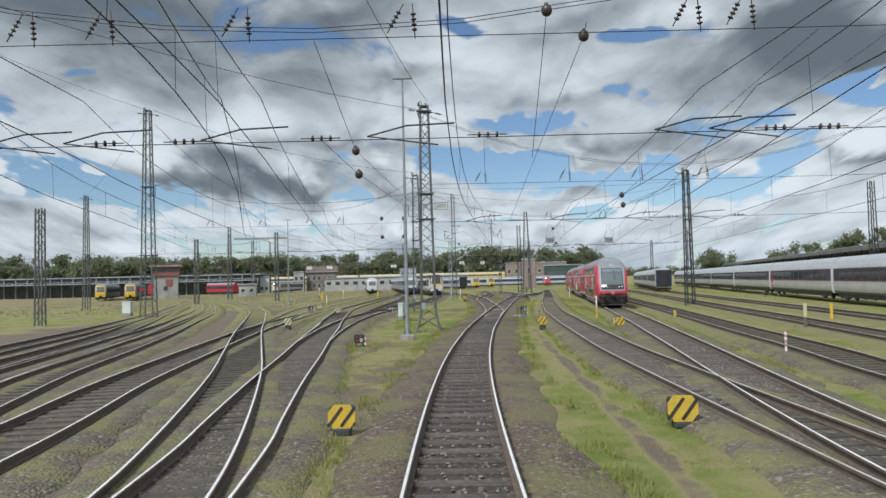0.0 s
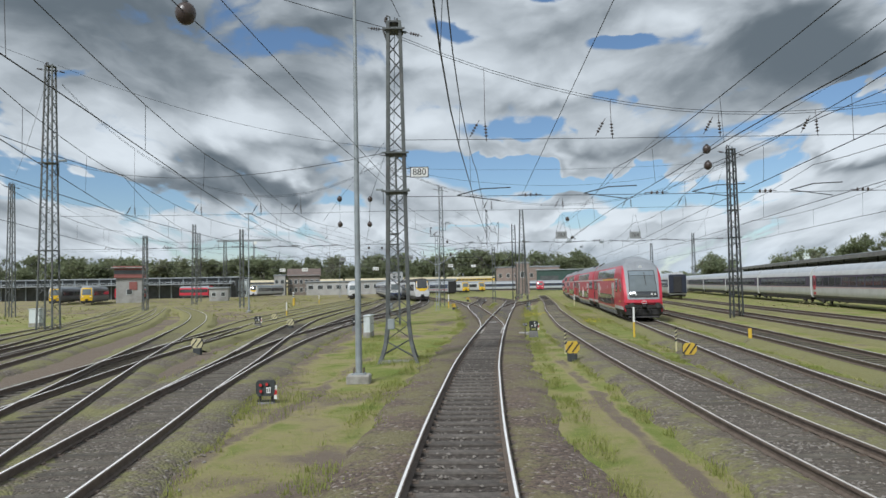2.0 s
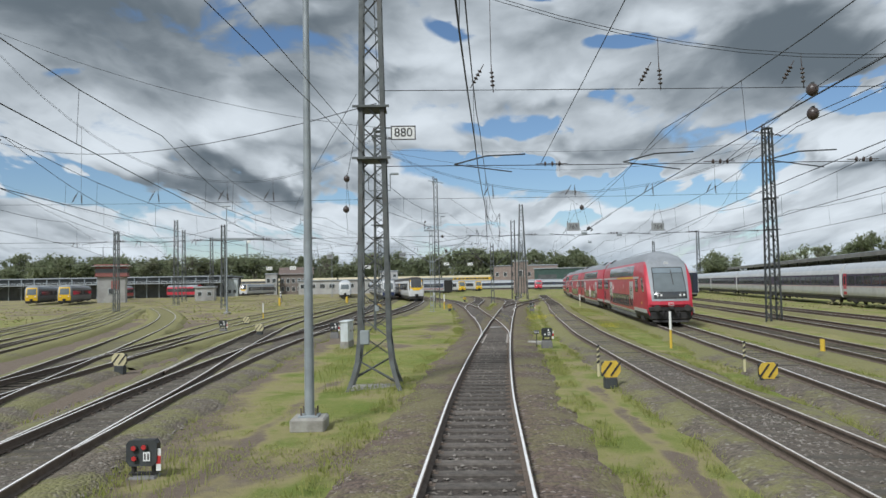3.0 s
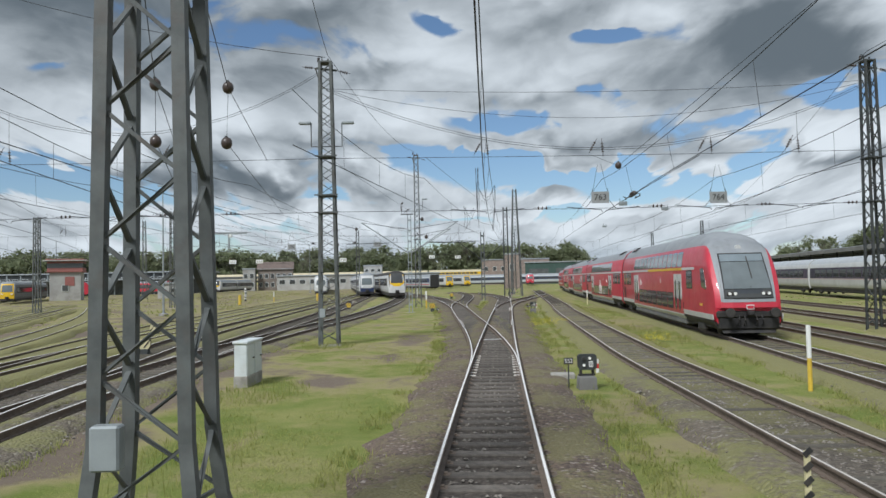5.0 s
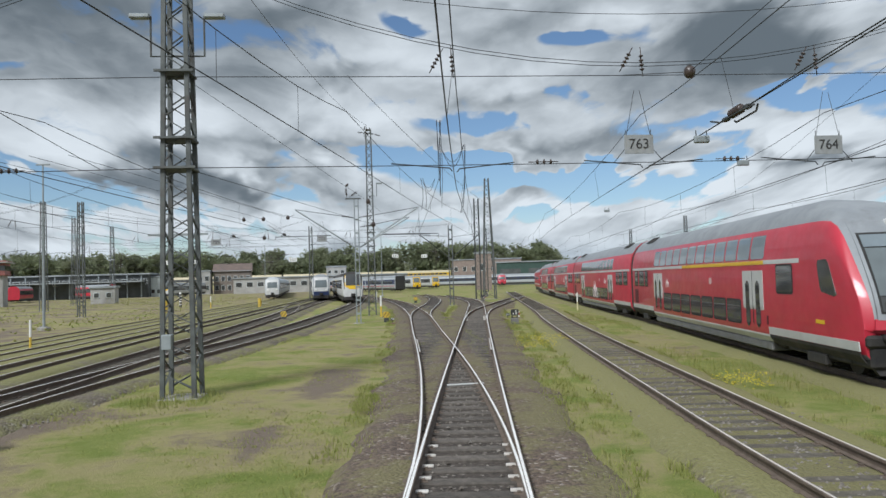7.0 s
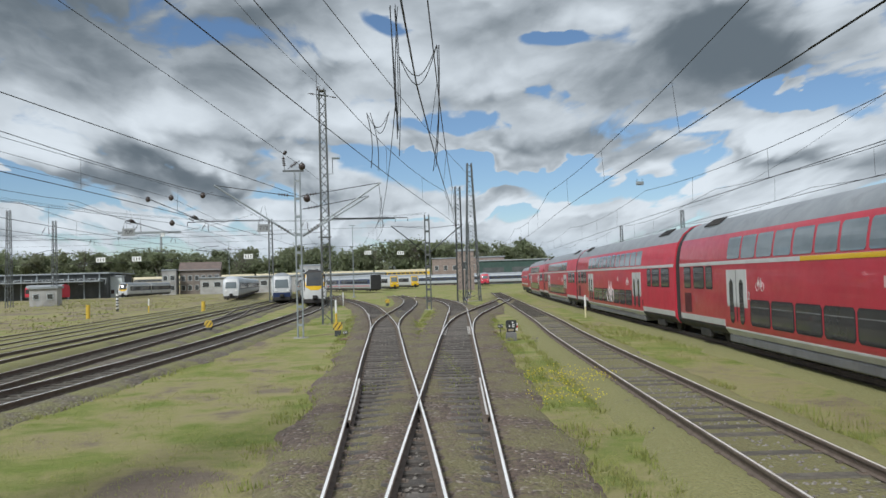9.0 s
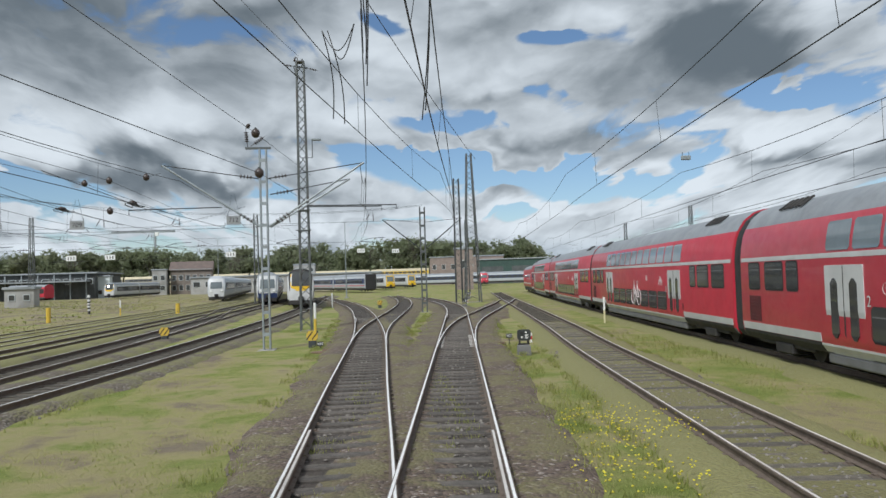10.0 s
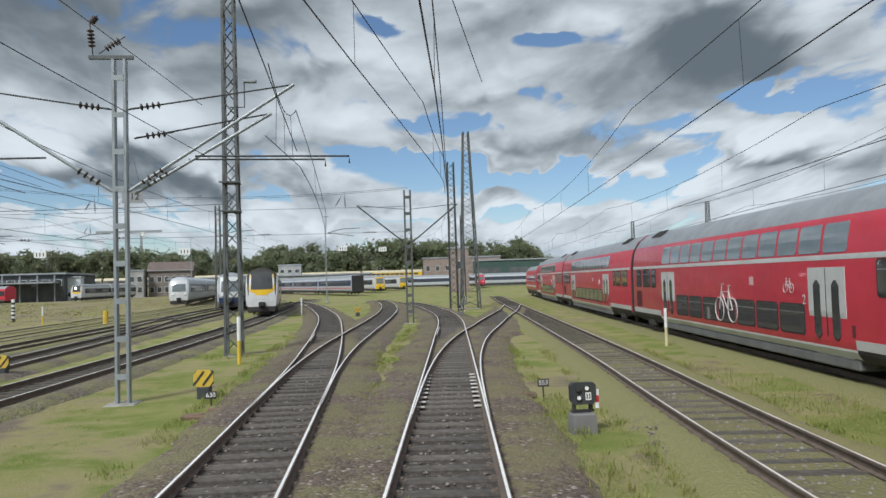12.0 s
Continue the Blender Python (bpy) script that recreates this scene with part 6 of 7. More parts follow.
def dwarf_signal(x, y, z=GROUND_Z, turn=0.0, red=True, lit=True, label=""):
    t = empty("dwarf_signal", pose(x, y, z + 0.19, 0, 0, turn) @ Matrix.Scale(0.72, 4), label or "low black shunting signal with white lamps on a dark iron foot", "shunting signal", "shunting signals")
    foot = Shape().loft([[(i * 0.36, j * 0.30 + 0.05, -0.9) for i, j in ((-1, -1), (1, -1), (1, 1), (-1, 1))], [(i * 0.30, j * 0.24 + 0.05, 0.18) for i, j in ((-1, -1), (1, -1), (1, 1), (-1, 1))], [(i * 0.26, j * 0.20 + 0.05, 0.22) for i, j in ((-1, -1), (1, -1), (1, 1), (-1, 1))]])
    part("pedestal", foot, RENDER_DARK, t, "dark grey tapered foot box")
    stand = Shape().box((0, 0.02, 0.27), (0.62, 0.10, 0.06), 0, None, 0.01)
    for k in (-0.22, 0.22):
        stand.box((k, 0.02, 0.36), (0.09, 0.12, 0.22), 0, None, 0.02)
    part("stand", stand, BLACK_PAINT, t)
    out = [(-0.32, -0.16), (-0.32, 0.21), (-0.25, 0.28), (0.25, 0.28), (0.32, 0.21), (0.32, -0.16), (0.24, -0.26), (-0.24, -0.26)]
    s = Shape()
    s.loft([[(a, -0.12, b + 0.72) for a, b in out], [(a, 0.12, b + 0.72) for a, b in out]])
    case = part("housing", s, BLACK_PAINT, t, "chamfered black lamp housing")
    rim = Shape()
    rim.loft([[(a * 1.04, -0.14, b * 1.04 + 0.72) for a, b in out], [(a * 1.04, -0.11, b * 1.04 + 0.72) for a, b in out]])
    part("rim", rim, STEEL_DARK, case)
    for a, b, on in ((-0.15, 0.13, False), (0.07, 0.15, lit), (-0.14, -0.09, lit)):
        part("hood", Shape().tube([(a, -0.2, b + 0.72), (a, -0.13, b + 0.72)], 0.07, 12), BLACK_PAINT, case, smooth=40)
        part("lens", Shape().tube([(a, -0.215, b + 0.72), (a, -0.2, b + 0.72)], 0.052, 12), LAMP_WHITE if on else (GLASS if lit else RED_PAINT), case, smooth=40)
    card = part("number_card", Shape().box((0.12, -0.155, 0.66), (0.15, 0.015, 0.2)), WHITE_SIGN, case)
    for k in (-0.035, 0.035):
        part("bar", Shape().box((0.12 + k, -0.166, 0.66), (0.028, 0.008, 0.13)), BLACK_PAINT, card)
    if red:
        b = part("side_board", Shape().box((0.36, -0.1, 0.58), (0.1, 0.02, 0.48)), WHITE_SIGN, t, "white board with a red field")
        part("red_field", Shape().box((0.36, -0.114, 0.58), (0.1, 0.012, 0.17)), RED_PAINT, b)
    return t


dwarf_signal(5.90, 55.0)
dwarf_signal(11.02, 96.24)
dwarf_signal(-3.92, 33.8, GROUND_Z - 0.33, lit=False, label="low black shunting signal with red lamps and a red-white board")
dwarf_signal(-12.6, 69.5)
dwarf_signal(-4.75, 63.8)
dwarf_signal(18.5, 165.0)
dwarf_signal(14.4, 138.0)


def striped_board(x, y, z=GROUND_Z, h=0.55, size=0.52, faded=False, marker=False, turn=0.0):
    t = empty("striped_board", pose(x, y, z, 0, 0, turn), "%s octagonal board with black slanting stripes on a low stand" % ("faded cream" if faded else "yellow"), "hazard board", "hazard boards")
    a, c = size / 2, size * 0.3
    b = size * 0.43
    out = [(-a, -c * 0.55), (-a, c * 0.55), (-c, b), (c, b), (a, c * 0.55), (a, -c * 0.55), (c, -b), (-c, -b)]
    s = Shape().loft([[(p, -0.02, q + h) for p, q in out], [(p, 0.02, q + h) for p, q in out]])
    plate = part("board", s, PALE_BOARD if faded else YELLOW_BOARD, t)
    for k in (-0.12, 0.12):
        st = Shape().bar((k * size / 0.5 - b * 0.62, -0.026, h - b * 0.82), (k * size / 0.5 + b * 0.62, -0.026, h + b * 0.82), 0.012, size * 0.1, 0, (1, 0, -0.8))
        part("stripe", st, BLACK_PAINT, plate)
    part("backing_box", Shape().box((0, 0.1, h), (size * 0.92, 0.14, size * 0.74), 0, None, 0.03), BLACK_PAINT, t)
    part("stand", Shape().box((0, 0.1, (h - b) / 2), (0.34, 0.28, max(h - b, 0.1)), 0, None, 0.03), STEEL_DARK, t)
    if marker:
        m = part("marker_post", Shape().box((0.02, 1.6, 0.6), (0.06, 0.03, 0.9)), PALE_BOARD, t)
        for i in range(4):
            part("band", Shape().bar((-0.02, 1.58, 0.55 + i * 0.15), (0.06, 1.58, 0.62 + i * 0.15), 0.012, 0.06), BLACK_PAINT, m)
    return t


for bx, by, faded, marker, size in ((-2.02, 14.2, False, False, 0.52), (4.52, 14.2, False, False, 0.58), (5.59, 42.1, False, True, 0.52), (10.08, 42.4, False, True, 0.52), (2.88, 102.4, False, False, 0.5), (-10.2, 47.9, True, False, 0.5), (-9.65, 66.7, True, False, 0.5), (-5.3, 109.5, False, False, 0.5), (6.6, 145.4, False, False, 0.5), (-13.2, 78.0, True, False, 0.5)):
    striped_board(bx, by, faded=faded, marker=marker, size=size, h=0.38 if by < 20 or bx > 9 else 0.55)


def post(x, y, h, top, foot, label, r=0.07):
    t = empty("marker_post", pose(x, y, GROUND_Z), label, "marker post", "marker posts")
    part("post", Shape().tube([(0, 0, 0), (0, 0, h * 0.5)], r, 8), foot, t, smooth=40)
    part("post_head", Shape().tube([(0, 0, h * 0.5), (0, 0, h)], r * 1.02, 8), top, t, smooth=40)
    return t


post(11.11, 53.8, 1.6, WHITE_SIGN, YELLOW_BOARD, "white marker post with a yellow foot", 0.055)
post(-13.7, 85.8, 1.6, WHITE_SIGN, YELLOW_BOARD, "white marker post with a yellow foot", 0.055)
post(2.44, 110.7, 1.75, WHITE_SIGN, YELLOW_BOARD, "white marker post with a yellow foot")
post(18.9, 110.8, 1.5, WHITE_SIGN, PALE_BOARD, "white marker post beside the red train", 0.06)
faded = post(11.9, 25.8, 0.95, FADED_RED, WHITE_SIGN, "faded red and white banded marker post", 0.045)
for k in (0.12, 0.36, 0.6, 0.78):
    part("band", Shape().tube([(0, 0, k), (0, 0, k + 0.09)], 0.05, 8), FADED_RED if k < 0.5 else WHITE_SIGN, faded)
post(18.3, 37.4, 1.35, PALE_BOARD, RAIL_SIDE, "weathered grey wooden post between the tracks", 0.09)
post(24.1, 45.9, 1.0, YELLOW_BOARD, YELLOW_BOARD, "yellow painted post beside the eastern sidings", 0.10)
post(15.5, 49.6, 0.62, YELLOW_BOARD, YELLOW_BOARD, "short yellow cable post with a dark cap", 0.09)
post(-20.5, 150.0, 1.6, WHITE_SIGN, YELLOW_BOARD, "white marker post with a yellow foot")
post(1.5, 151.0, 1.6, WHITE_SIGN, WHITE_SIGN, "white painted marker post in the grass")


post(-12.8, 142.5, 1.25, YELLOW_BOARD, YELLOW_BOARD, "stout yellow painted post between the sidings", 0.20)
post(-22.9, 138.3, 1.35, YELLOW_BOARD, YELLOW_BOARD, "stout yellow painted post between the sidings", 0.20)
banded = post(-26.9, 159.0, 2.2, WHITE_SIGN, BLACK_PAINT, "black and white banded post among the western sidings", 0.16)
for k in (0.35, 0.75, 1.25, 1.7):
    part("band", Shape().tube([(0, 0, k), (0, 0, k + 0.2)], 0.17, 8), WHITE_SIGN if k < 1.1 else BLACK_PAINT, banded)


def cabinet(x, y, w, d, h, turn, label):
    t = empty("relay_cabinet", pose(x, y, GROUND_Z, 0, 0, turn), label, "equipment cabinet", "equipment cabinets")
    part("plinth", Shape().box((0, 0, 0.16), (w + 0.04, d + 0.04, 0.36), 0, None, 0.02), CONCRETE, t, "concrete plinth")
    part("case", Shape().box((0, 0, 0.32 + h / 2), (w, d, h), 0, None, 0.015), CABINET, t)
    part("roof", Shape().box((0, 0, 0.35 + h), (w + 0.08, d + 0.08, 0.07), 0, None, 0.02), CABINET, t)
    for k in (-d / 4, d / 4):
        door = part("door", Shape().box((w / 2 + 0.006, k, 0.32 + h / 2), (0.012, d / 2 - 0.05, h - 0.1)), CABINET, t)
        part("door_handle", Shape().box((w / 2 + 0.03, k + d * 0.14, 0.35 + h * 0.5), (0.04, 0.12, 0.03)), BLACK_PAINT, door)
    return t


cabinet(-3.35, 57.6, 0.36, 1.45, 0.92, -4, "pale grey relay cabinet on a concrete plinth in the grass")
cabinet(-34.0, 79.0, 0.9, 0.7, 1.2, 0, "pale grey relay cabinet beside the western tracks")
trough = thing("cable_trough_cover", Shape().box((0, 0, 0.12), (0.68, 0.42, 0.3), 0, None, 0.03), CONCRETE, "pale concrete cable trough cover in the grass", "cable cover", m=pose(5.68, 57.1, GROUND_Z - 0.10, 0, 0, -6))

# ---- buildings ----
RED_CLAD = material("faded_red_cladding", (0.31, 0.11, 0.095), (0.25, 0.10, 0.085), 0.6, 0.7, 0.0, 0.0, 1, (0.16, 0.07, 0.05), 0.4, 0.3)
SHED_ROOF = material("pale_shed_roof", (0.33, 0.35, 0.36), (0.25, 0.27, 0.28), 0.3, 0.8, 0.0, 0.0, 1, (0.15, 0.15, 0.14), 0.4, 0.15)
SHED_WALL = material("dim_shed_wall", (0.11, 0.115, 0.115), (0.07, 0.075, 0.075), 0.4, 0.85)
GREEN_CLAD = material("dark_green_cladding", (0.045, 0.085, 0.07), (0.035, 0.065, 0.055), 0.6, 0.6)
BRICK = material("old_brick_wall", (0.30, 0.235, 0.205), (0.22, 0.175, 0.15), 1.5, 0.9, 0.0, 0.3, 14.0, (0.14, 0.09, 0.075), 0.5, 0.4)
STONE_WALL = material("sooty_stone_wall", (0.24, 0.20, 0.17), (0.17, 0.145, 0.125), 0.8, 0.9, 0.0, 0.3, 14.0, (0.10, 0.085, 0.075), 0.5, 0.4)
ROOF_BROWN = material("weathered_tile_roof", (0.17, 0.125, 0.105), (0.12, 0.095, 0.085), 0.8, 0.9, 0.0, 0.3, 8.0)
CREAM = material("cream_train_paint", (0.55, 0.48, 0.32), (0.48, 0.42, 0.28), 0.6, 0.5)


def building(name, x, y, w, d, h, turn, wall, roof, label, rows=1, cols=6, win=(1.4, 1.3), over=0.4, first=1.6, doors=0):
    t = empty(name, pose(x, y, GROUND_Z, 0, 0, turn), label, "building")
    part("wall", Shape().box((0, 0, h / 2), (w, d, h)), wall, t)
    part("roof", Shape().box((0, 0, h + 0.2), (w + 2 * over, d + 2 * over, 0.45), 0, None, 0.05), roof, t)
    for j in range(rows):
        for i in range(cols):
            cx = -w / 2 + w * (i + 0.5) / cols
            cz = first + j * (h - first) / rows + win[1] / 2
            f = part("window", Shape().box((cx, -d / 2 - 0.03, cz), (win[0] + 0.2, 0.12, win[1] + 0.2)), CABINET, t)
            part("pane", Shape().box((cx, -d / 2 - 0.08, cz), (win[0], 0.06, win[1])), GLASS, f)
    for i in range(doors):
        cx = -w / 2 + w * (i + 0.5) / doors
        part("gate", Shape().box((cx, -d / 2 - 0.05, h * 0.36), (w / doors * 0.72, 0.14, h * 0.72)), SHED_WALL, t)
    return t


box_ = building("signal_box", -77.0, 204.0, 6.2, 6.2, 6.3, 18, RENDER_GREY, RED_CLAD, "tall grey signal box with a red glazed upper storey", 1, 1, (1.2, 1.2), 0.5, 2.2)
part("upper_storey", Shape().box((0, 0, 7.6), (7.0, 7.0, 2.2)), RED_CLAD, box_)
part("glazing", Shape().box((0, 0, 7.75), (7.1, 7.1, 1.0)), GLASS, box_)
part("upper_roof", Shape().box((0, 0, 8.85), (8.6, 8.6, 0.26), 0, None, 0.06), RENDER_GREY, box_)
part("roof_edge", Shape().box((0, 0, 9.10), (7.6, 7.6, 0.3), 0, None, 0.06), RED_CLAD, box_)
part("wall_panel", Shape().box((0.9, -3.14, 4.3), (1.9, 0.12, 2.0)), RED_CLAD, box_)
part("aerial", Shape().tube([(-2.2, 0, 9.2), (-2.2, 0, 13.6)], 0.06, 6), STEEL_DARK, box_)
hall = building("workshop", -140.0, 305.0, 130.0, 30.0, 7.4, 4, SHED_WALL, SHED_ROOF, "long low dark workshop with glazed gates and a flat pale roof", 1, 44, (1.9, 1.5), 0.9, 4.4, doors=18)
for i in range(30):
    part("column", Shape().box((-63 + i * 4.35, -16.4, 3.6), (0.3, 0.3, 7.2)), STEEL_LIGHT, hall)
part("canopy", Shape().box((0, -17.5, 5.2), (128, 4.5, 0.35)), SHED_ROOF, hall)
building("workshop", -20.0, 318.0, 60.0, 18.0, 5.2, -2, RENDER_GREY, SHED_ROOF, "low grey workshop with a row of windows", 1, 16, (2.0, 1.5), 0.4, 2.4)
building("office_block", -64.8, 330.0, 4.6, 9.0, 8.4, 8, RENDER_GREY, SHED_ROOF, "narrow pale two-storey stair block with dark windows", 2, 2, (1.3, 1.6), 0.2, 1.6)
house = building("office_block", -55.6, 336.0, 13.5, 10.0, 8.2, 8, STONE_WALL, SHED_ROOF, "old brown two-storey yard office with a pitched roof", 2, 6, (1.2, 1.7), 0.3, 1.4)
part("pitched_roof", Shape().loft([[(-7.2, -5.6, 8.3), (-7.2, 0, 11.4), (-7.2, 5.6, 8.3)], [(7.2, -5.6, 8.3), (7.2, 0, 11.4), (7.2, 5.6, 8.3)]]), ROOF_BROWN, house)
building("roof_hut", -15.5, 322.0, 7.0, 5.0, 8.6, 0, RENDER_GREY, SHED_ROOF, "small pale cabin rising above the low workshop", 1, 3, (1.2, 1.0), 0.2, 6.4)
building("hut", -54.6, 205.0, 4.6, 3.4, 3.2, 8, RENDER_GREY, SHED_ROOF, "small pale flat-roofed hut", 1, 2, (0.9, 0.9), 0.3, 1.3)
building("hut", -74.0, 300.0, 5.4, 4.0, 6.4, 8, CABINET, SHED_ROOF, "small white flat-roofed hut with dark windows", 1, 3, (1.0, 1.2), 0.3, 1.2)
building("brick_building", 28.0, 240.0, 4.2, 8.0, 9.2, -8, BRICK, SHED_ROOF, "narrow tall old brick building beside the points", 1, 1, (1.0, 1.6), 0.2, 5.0)
building("engine_shed", 66.0, 352.0, 34.0, 20.0, 9.0, -12, GREEN_CLAD, SHED_ROOF, "dark green engine shed with open doorways", 0, 1, doors=3)
building("warehouse", 47.0, 372.0, 30.0, 14.0, 11.0, -10, BRICK, SHED_ROOF, "broad old brick warehouse behind the sidings", 2, 8, (1.4, 1.8), 0.3, 1.5)


def canopy():
    t = empty("platform_canopy", pose(62.0, 95.0, GROUND_Z, 0, 0, -13.8), "long grey platform canopy on slim columns", "platform canopy")
    part("roof", Shape().box((4.5, 100, 6.9), (9.0, 215, 0.5), 0, None, 0.05), SHED_ROOF, t)
    part("fascia", Shape().box((0.0, 100, 6.7), (0.2, 215, 0.7)), RENDER_DARK, t)
    part("platform", Shape().box((4.5, 100, 0.5), (8.0, 215, 1.0), 0, None, 0.03), CONCRETE, t)
    part("back_wall", Shape().box((8.5, 100, 3.6), (0.3, 215, 6.2)), SHED_WALL, t)
    for i in range(24):
        part("column", Shape().box((1.6, -5 + i * 9, 3.8), (0.25, 0.25, 5.7)), STEEL_DARK, t)


canopy()


def high_line():
    """The bank across the far end of the yard with a long cream train on it."""
    t = empty("embankment", pose(0, 400, GROUND_Z), "low grassy railway embankment behind the yard", "embankment", kind="structure")
    s = Shape()
    s.loft([[(-260, -9, -0.2), (-260, -3, 3.4), (-260, 6, 3.4), (-260, 12, -0.2)], [(240, -9, -0.2), (240, -3, 3.4), (240, 6, 3.4), (240, 12, -0.2)]])
    part("bank", s, GROUND, t)


high_line()
for i in range(7):
    m = pose(60 - i * 26.6, 401.5, 3.1, 0, 0, 90)
    coach(m, 26.0, CREAM, TRAIN_YELLOW if i < 4 else TRAIN_SKIRT, "cream and yellow coach standing on the embankment", "cream train on the embankment", TRAIN_YELLOW if i < 4 else None, None, CREAM)


def crane():
    t = empty("tower_crane", pose(-145, 615, GROUND_Z), "far red and white tower crane above the trees", "tower crane")
    part("tower", Shape().box((0, 0, 21), (1.3, 1.3, 42)), STEEL_LIGHT, t)
    part("jib", Shape().box((-8, 0, 42.5), (44, 1.4, 1.6)), STEEL_LIGHT, t)
    part("cab", Shape().box((1.5, -1.2, 40.5), (2.4, 2.2, 2.6)), WHITE_SIGN, t)


crane()

# ---- woods, grass, stones ----
LEAF = material("spring_foliage", (0.19, 0.225, 0.125), (0.265, 0.29, 0.175), 0.12, 0.85, 0.0, 0.0, 1, (0.19, 0.17, 0.125), 0.6, 0.03, space="World")
leaf_tree = LEAF.node_tree
leaf_bsdf = leaf_tree.nodes["Principled BSDF"]
through_leaf = leaf_tree.nodes.new("ShaderNodeBsdfTranslucent")
through_leaf.inputs[0].default_value = (0.30, 0.33, 0.19, 1.0)
leaf_mix = leaf_tree.nodes.new("ShaderNodeMixShader")
leaf_mix.inputs[0].default_value = 0.5
leaf_tree.links.new(leaf_bsdf.outputs[0], leaf_mix.inputs[1])
leaf_tree.links.new(through_leaf.outputs[0], leaf_mix.inputs[2])
leaf_tree.links.new(leaf_mix.outputs[0], leaf_tree.nodes["Material Output"].inputs[0])
BARK = material("grey_brown_bark", (0.17, 0.15, 0.125), (0.11, 0.095, 0.08), 3.0, 0.9)
TUFT = material("grass_blades", (0.24, 0.275, 0.065), (0.38, 0.37, 0.135), 0.45, 0.8, 0.0, 0.0, 1, (0.30, 0.26, 0.13), 0.6, 0.9, space="World")
blade_tree = TUFT.node_tree
through_blade = blade_tree.nodes.new("ShaderNodeBsdfTranslucent")
through_blade.inputs[0].default_value = (0.33, 0.36, 0.10, 1.0)
blade_mix = blade_tree.nodes.new("ShaderNodeMixShader")
blade_mix.inputs[0].default_value = 0.5
blade_tree.links.new(blade_tree.nodes["Principled BSDF"].outputs[0], blade_mix.inputs[1])
blade_tree.links.new(through_blade.outputs[0], blade_mix.inputs[2])
blade_tree.links.new(blade_mix.outputs[0], blade_tree.nodes["Material Output"].inputs[0])
SCRUB = material("dry_weeds", (0.22, 0.22, 0.08), (0.33, 0.29, 0.15), 0.3, 0.9, 0.0, 0.0, 1, (0.24, 0.18, 0.09), 0.6, 0.5, space="World")
STONE = material("loose_stone", (0.27, 0.245, 0.215), (0.10, 0.085, 0.07), 14.0, 0.9, space="World")
FLOWER = material("yellow_flowers", (0.62, 0.52, 0.03), (0.50, 0.44, 0.04), 9.0, 0.7, space="World")


def clump(s, c, k, rng):
    a = rng.uniform(0, 6.28)
    vs = []
    for i in range(4):
        r = k * rng.uniform(0.7, 1.3)
        vs.append((c[0] + r * math.cos(a + i * 1.571), c[1] + r * math.sin(a + i * 1.571), c[2] + k * rng.uniform(-0.35, 0.35)))
    vs.append((c[0], c[1], c[2] + k * rng.uniform(0.5, 0.95)))
    vs.append((c[0], c[1], c[2] - k * rng.uniform(0.5, 0.9)))
    s.add(vs, [(0, 1, 4), (1, 2, 4), (2, 3, 4), (3, 0, 4), (1, 0, 5), (2, 1, 5), (3, 2, 5), (0, 3, 5)])


def spray(s, c, k, rng):
    """A spray of leaves: three ragged blades turned every way."""
    for _ in range(3):
        p = [(c[0] + k * rng.uniform(-1, 1), c[1] + k * rng.uniform(-1, 1), c[2] + k * rng.uniform(-0.9, 0.9)) for _ in range(4)]
        s.add(p, [(0, 1, 2), (1, 3, 2)] if rng.random() < 0.6 else [(0, 1, 2)])


def woods(spots, label, seed=1, n=110, name="far_woods"):
    rng = random.Random(seed)
    s, b = Shape(), Shape()
    for x, y, z, h, w in spots:
        lean = [(rng.uniform(-0.62, 0.62) * w, rng.uniform(-0.4, 0.4) * w, rng.uniform(0.42, 0.88) * h, rng.uniform(0.26, 0.52) * w) for _ in range(9)]
        bare = rng.random() < 0.16

        def anywhere(lo, hi):
            ox, oy, oz, r = rng.choice(lean)
            d = Vector((rng.gauss(0, 1), rng.gauss(0, 1), rng.gauss(0, 1))).normalized() * r * rng.uniform(lo, hi)
            return (x + ox + d.x, y + oy + d.y, z + max(0.6, oz + d.z * 0.85))
        for _ in range(n // (4 if bare else 1)):
            spray(s, anywhere(0.6, 1.12), rng.uniform(0.028, 0.065) * w, rng)
        for _ in range(n // (9 if bare else 2)):
            spray(s, anywhere(0.1, 0.88), rng.uniform(0.08, 0.14) * w, rng)
        for ox, oy, oz, r in lean:
            b.tube([(x, y, z), (x + ox * 0.3, y + oy * 0.3, z + oz * 0.5), (x + ox, y + oy, z + oz)], [0.03 * w, 0.02 * w, 0.005 * w], 4)
            for _ in range(14 if bare else 3):
                d = Vector((rng.gauss(0, 1), rng.gauss(0, 1), rng.uniform(0, 1.4))).normalized() * r * rng.uniform(0.8, 1.2)
                b.tube([(x + ox * 0.8, y + oy * 0.8, z + oz * 0.85), (x + ox + d.x, y + oy + d.y, z + oz + d.z)], [0.008 * w, 0.003 * w], 3, caps=False)
        for _ in range(n // 5):
            spray(s, (x + rng.uniform(-w, w), y - rng.uniform(0, w * 0.5), z + rng.uniform(0.2, 0.5 * h)), rng.uniform(0.08, 0.15) * w, rng)
    t = thing(name, s, LEAF, label, "woods", kind="stuff")
    part("trunks", b, BARK, t, kind="stuff")
    return t


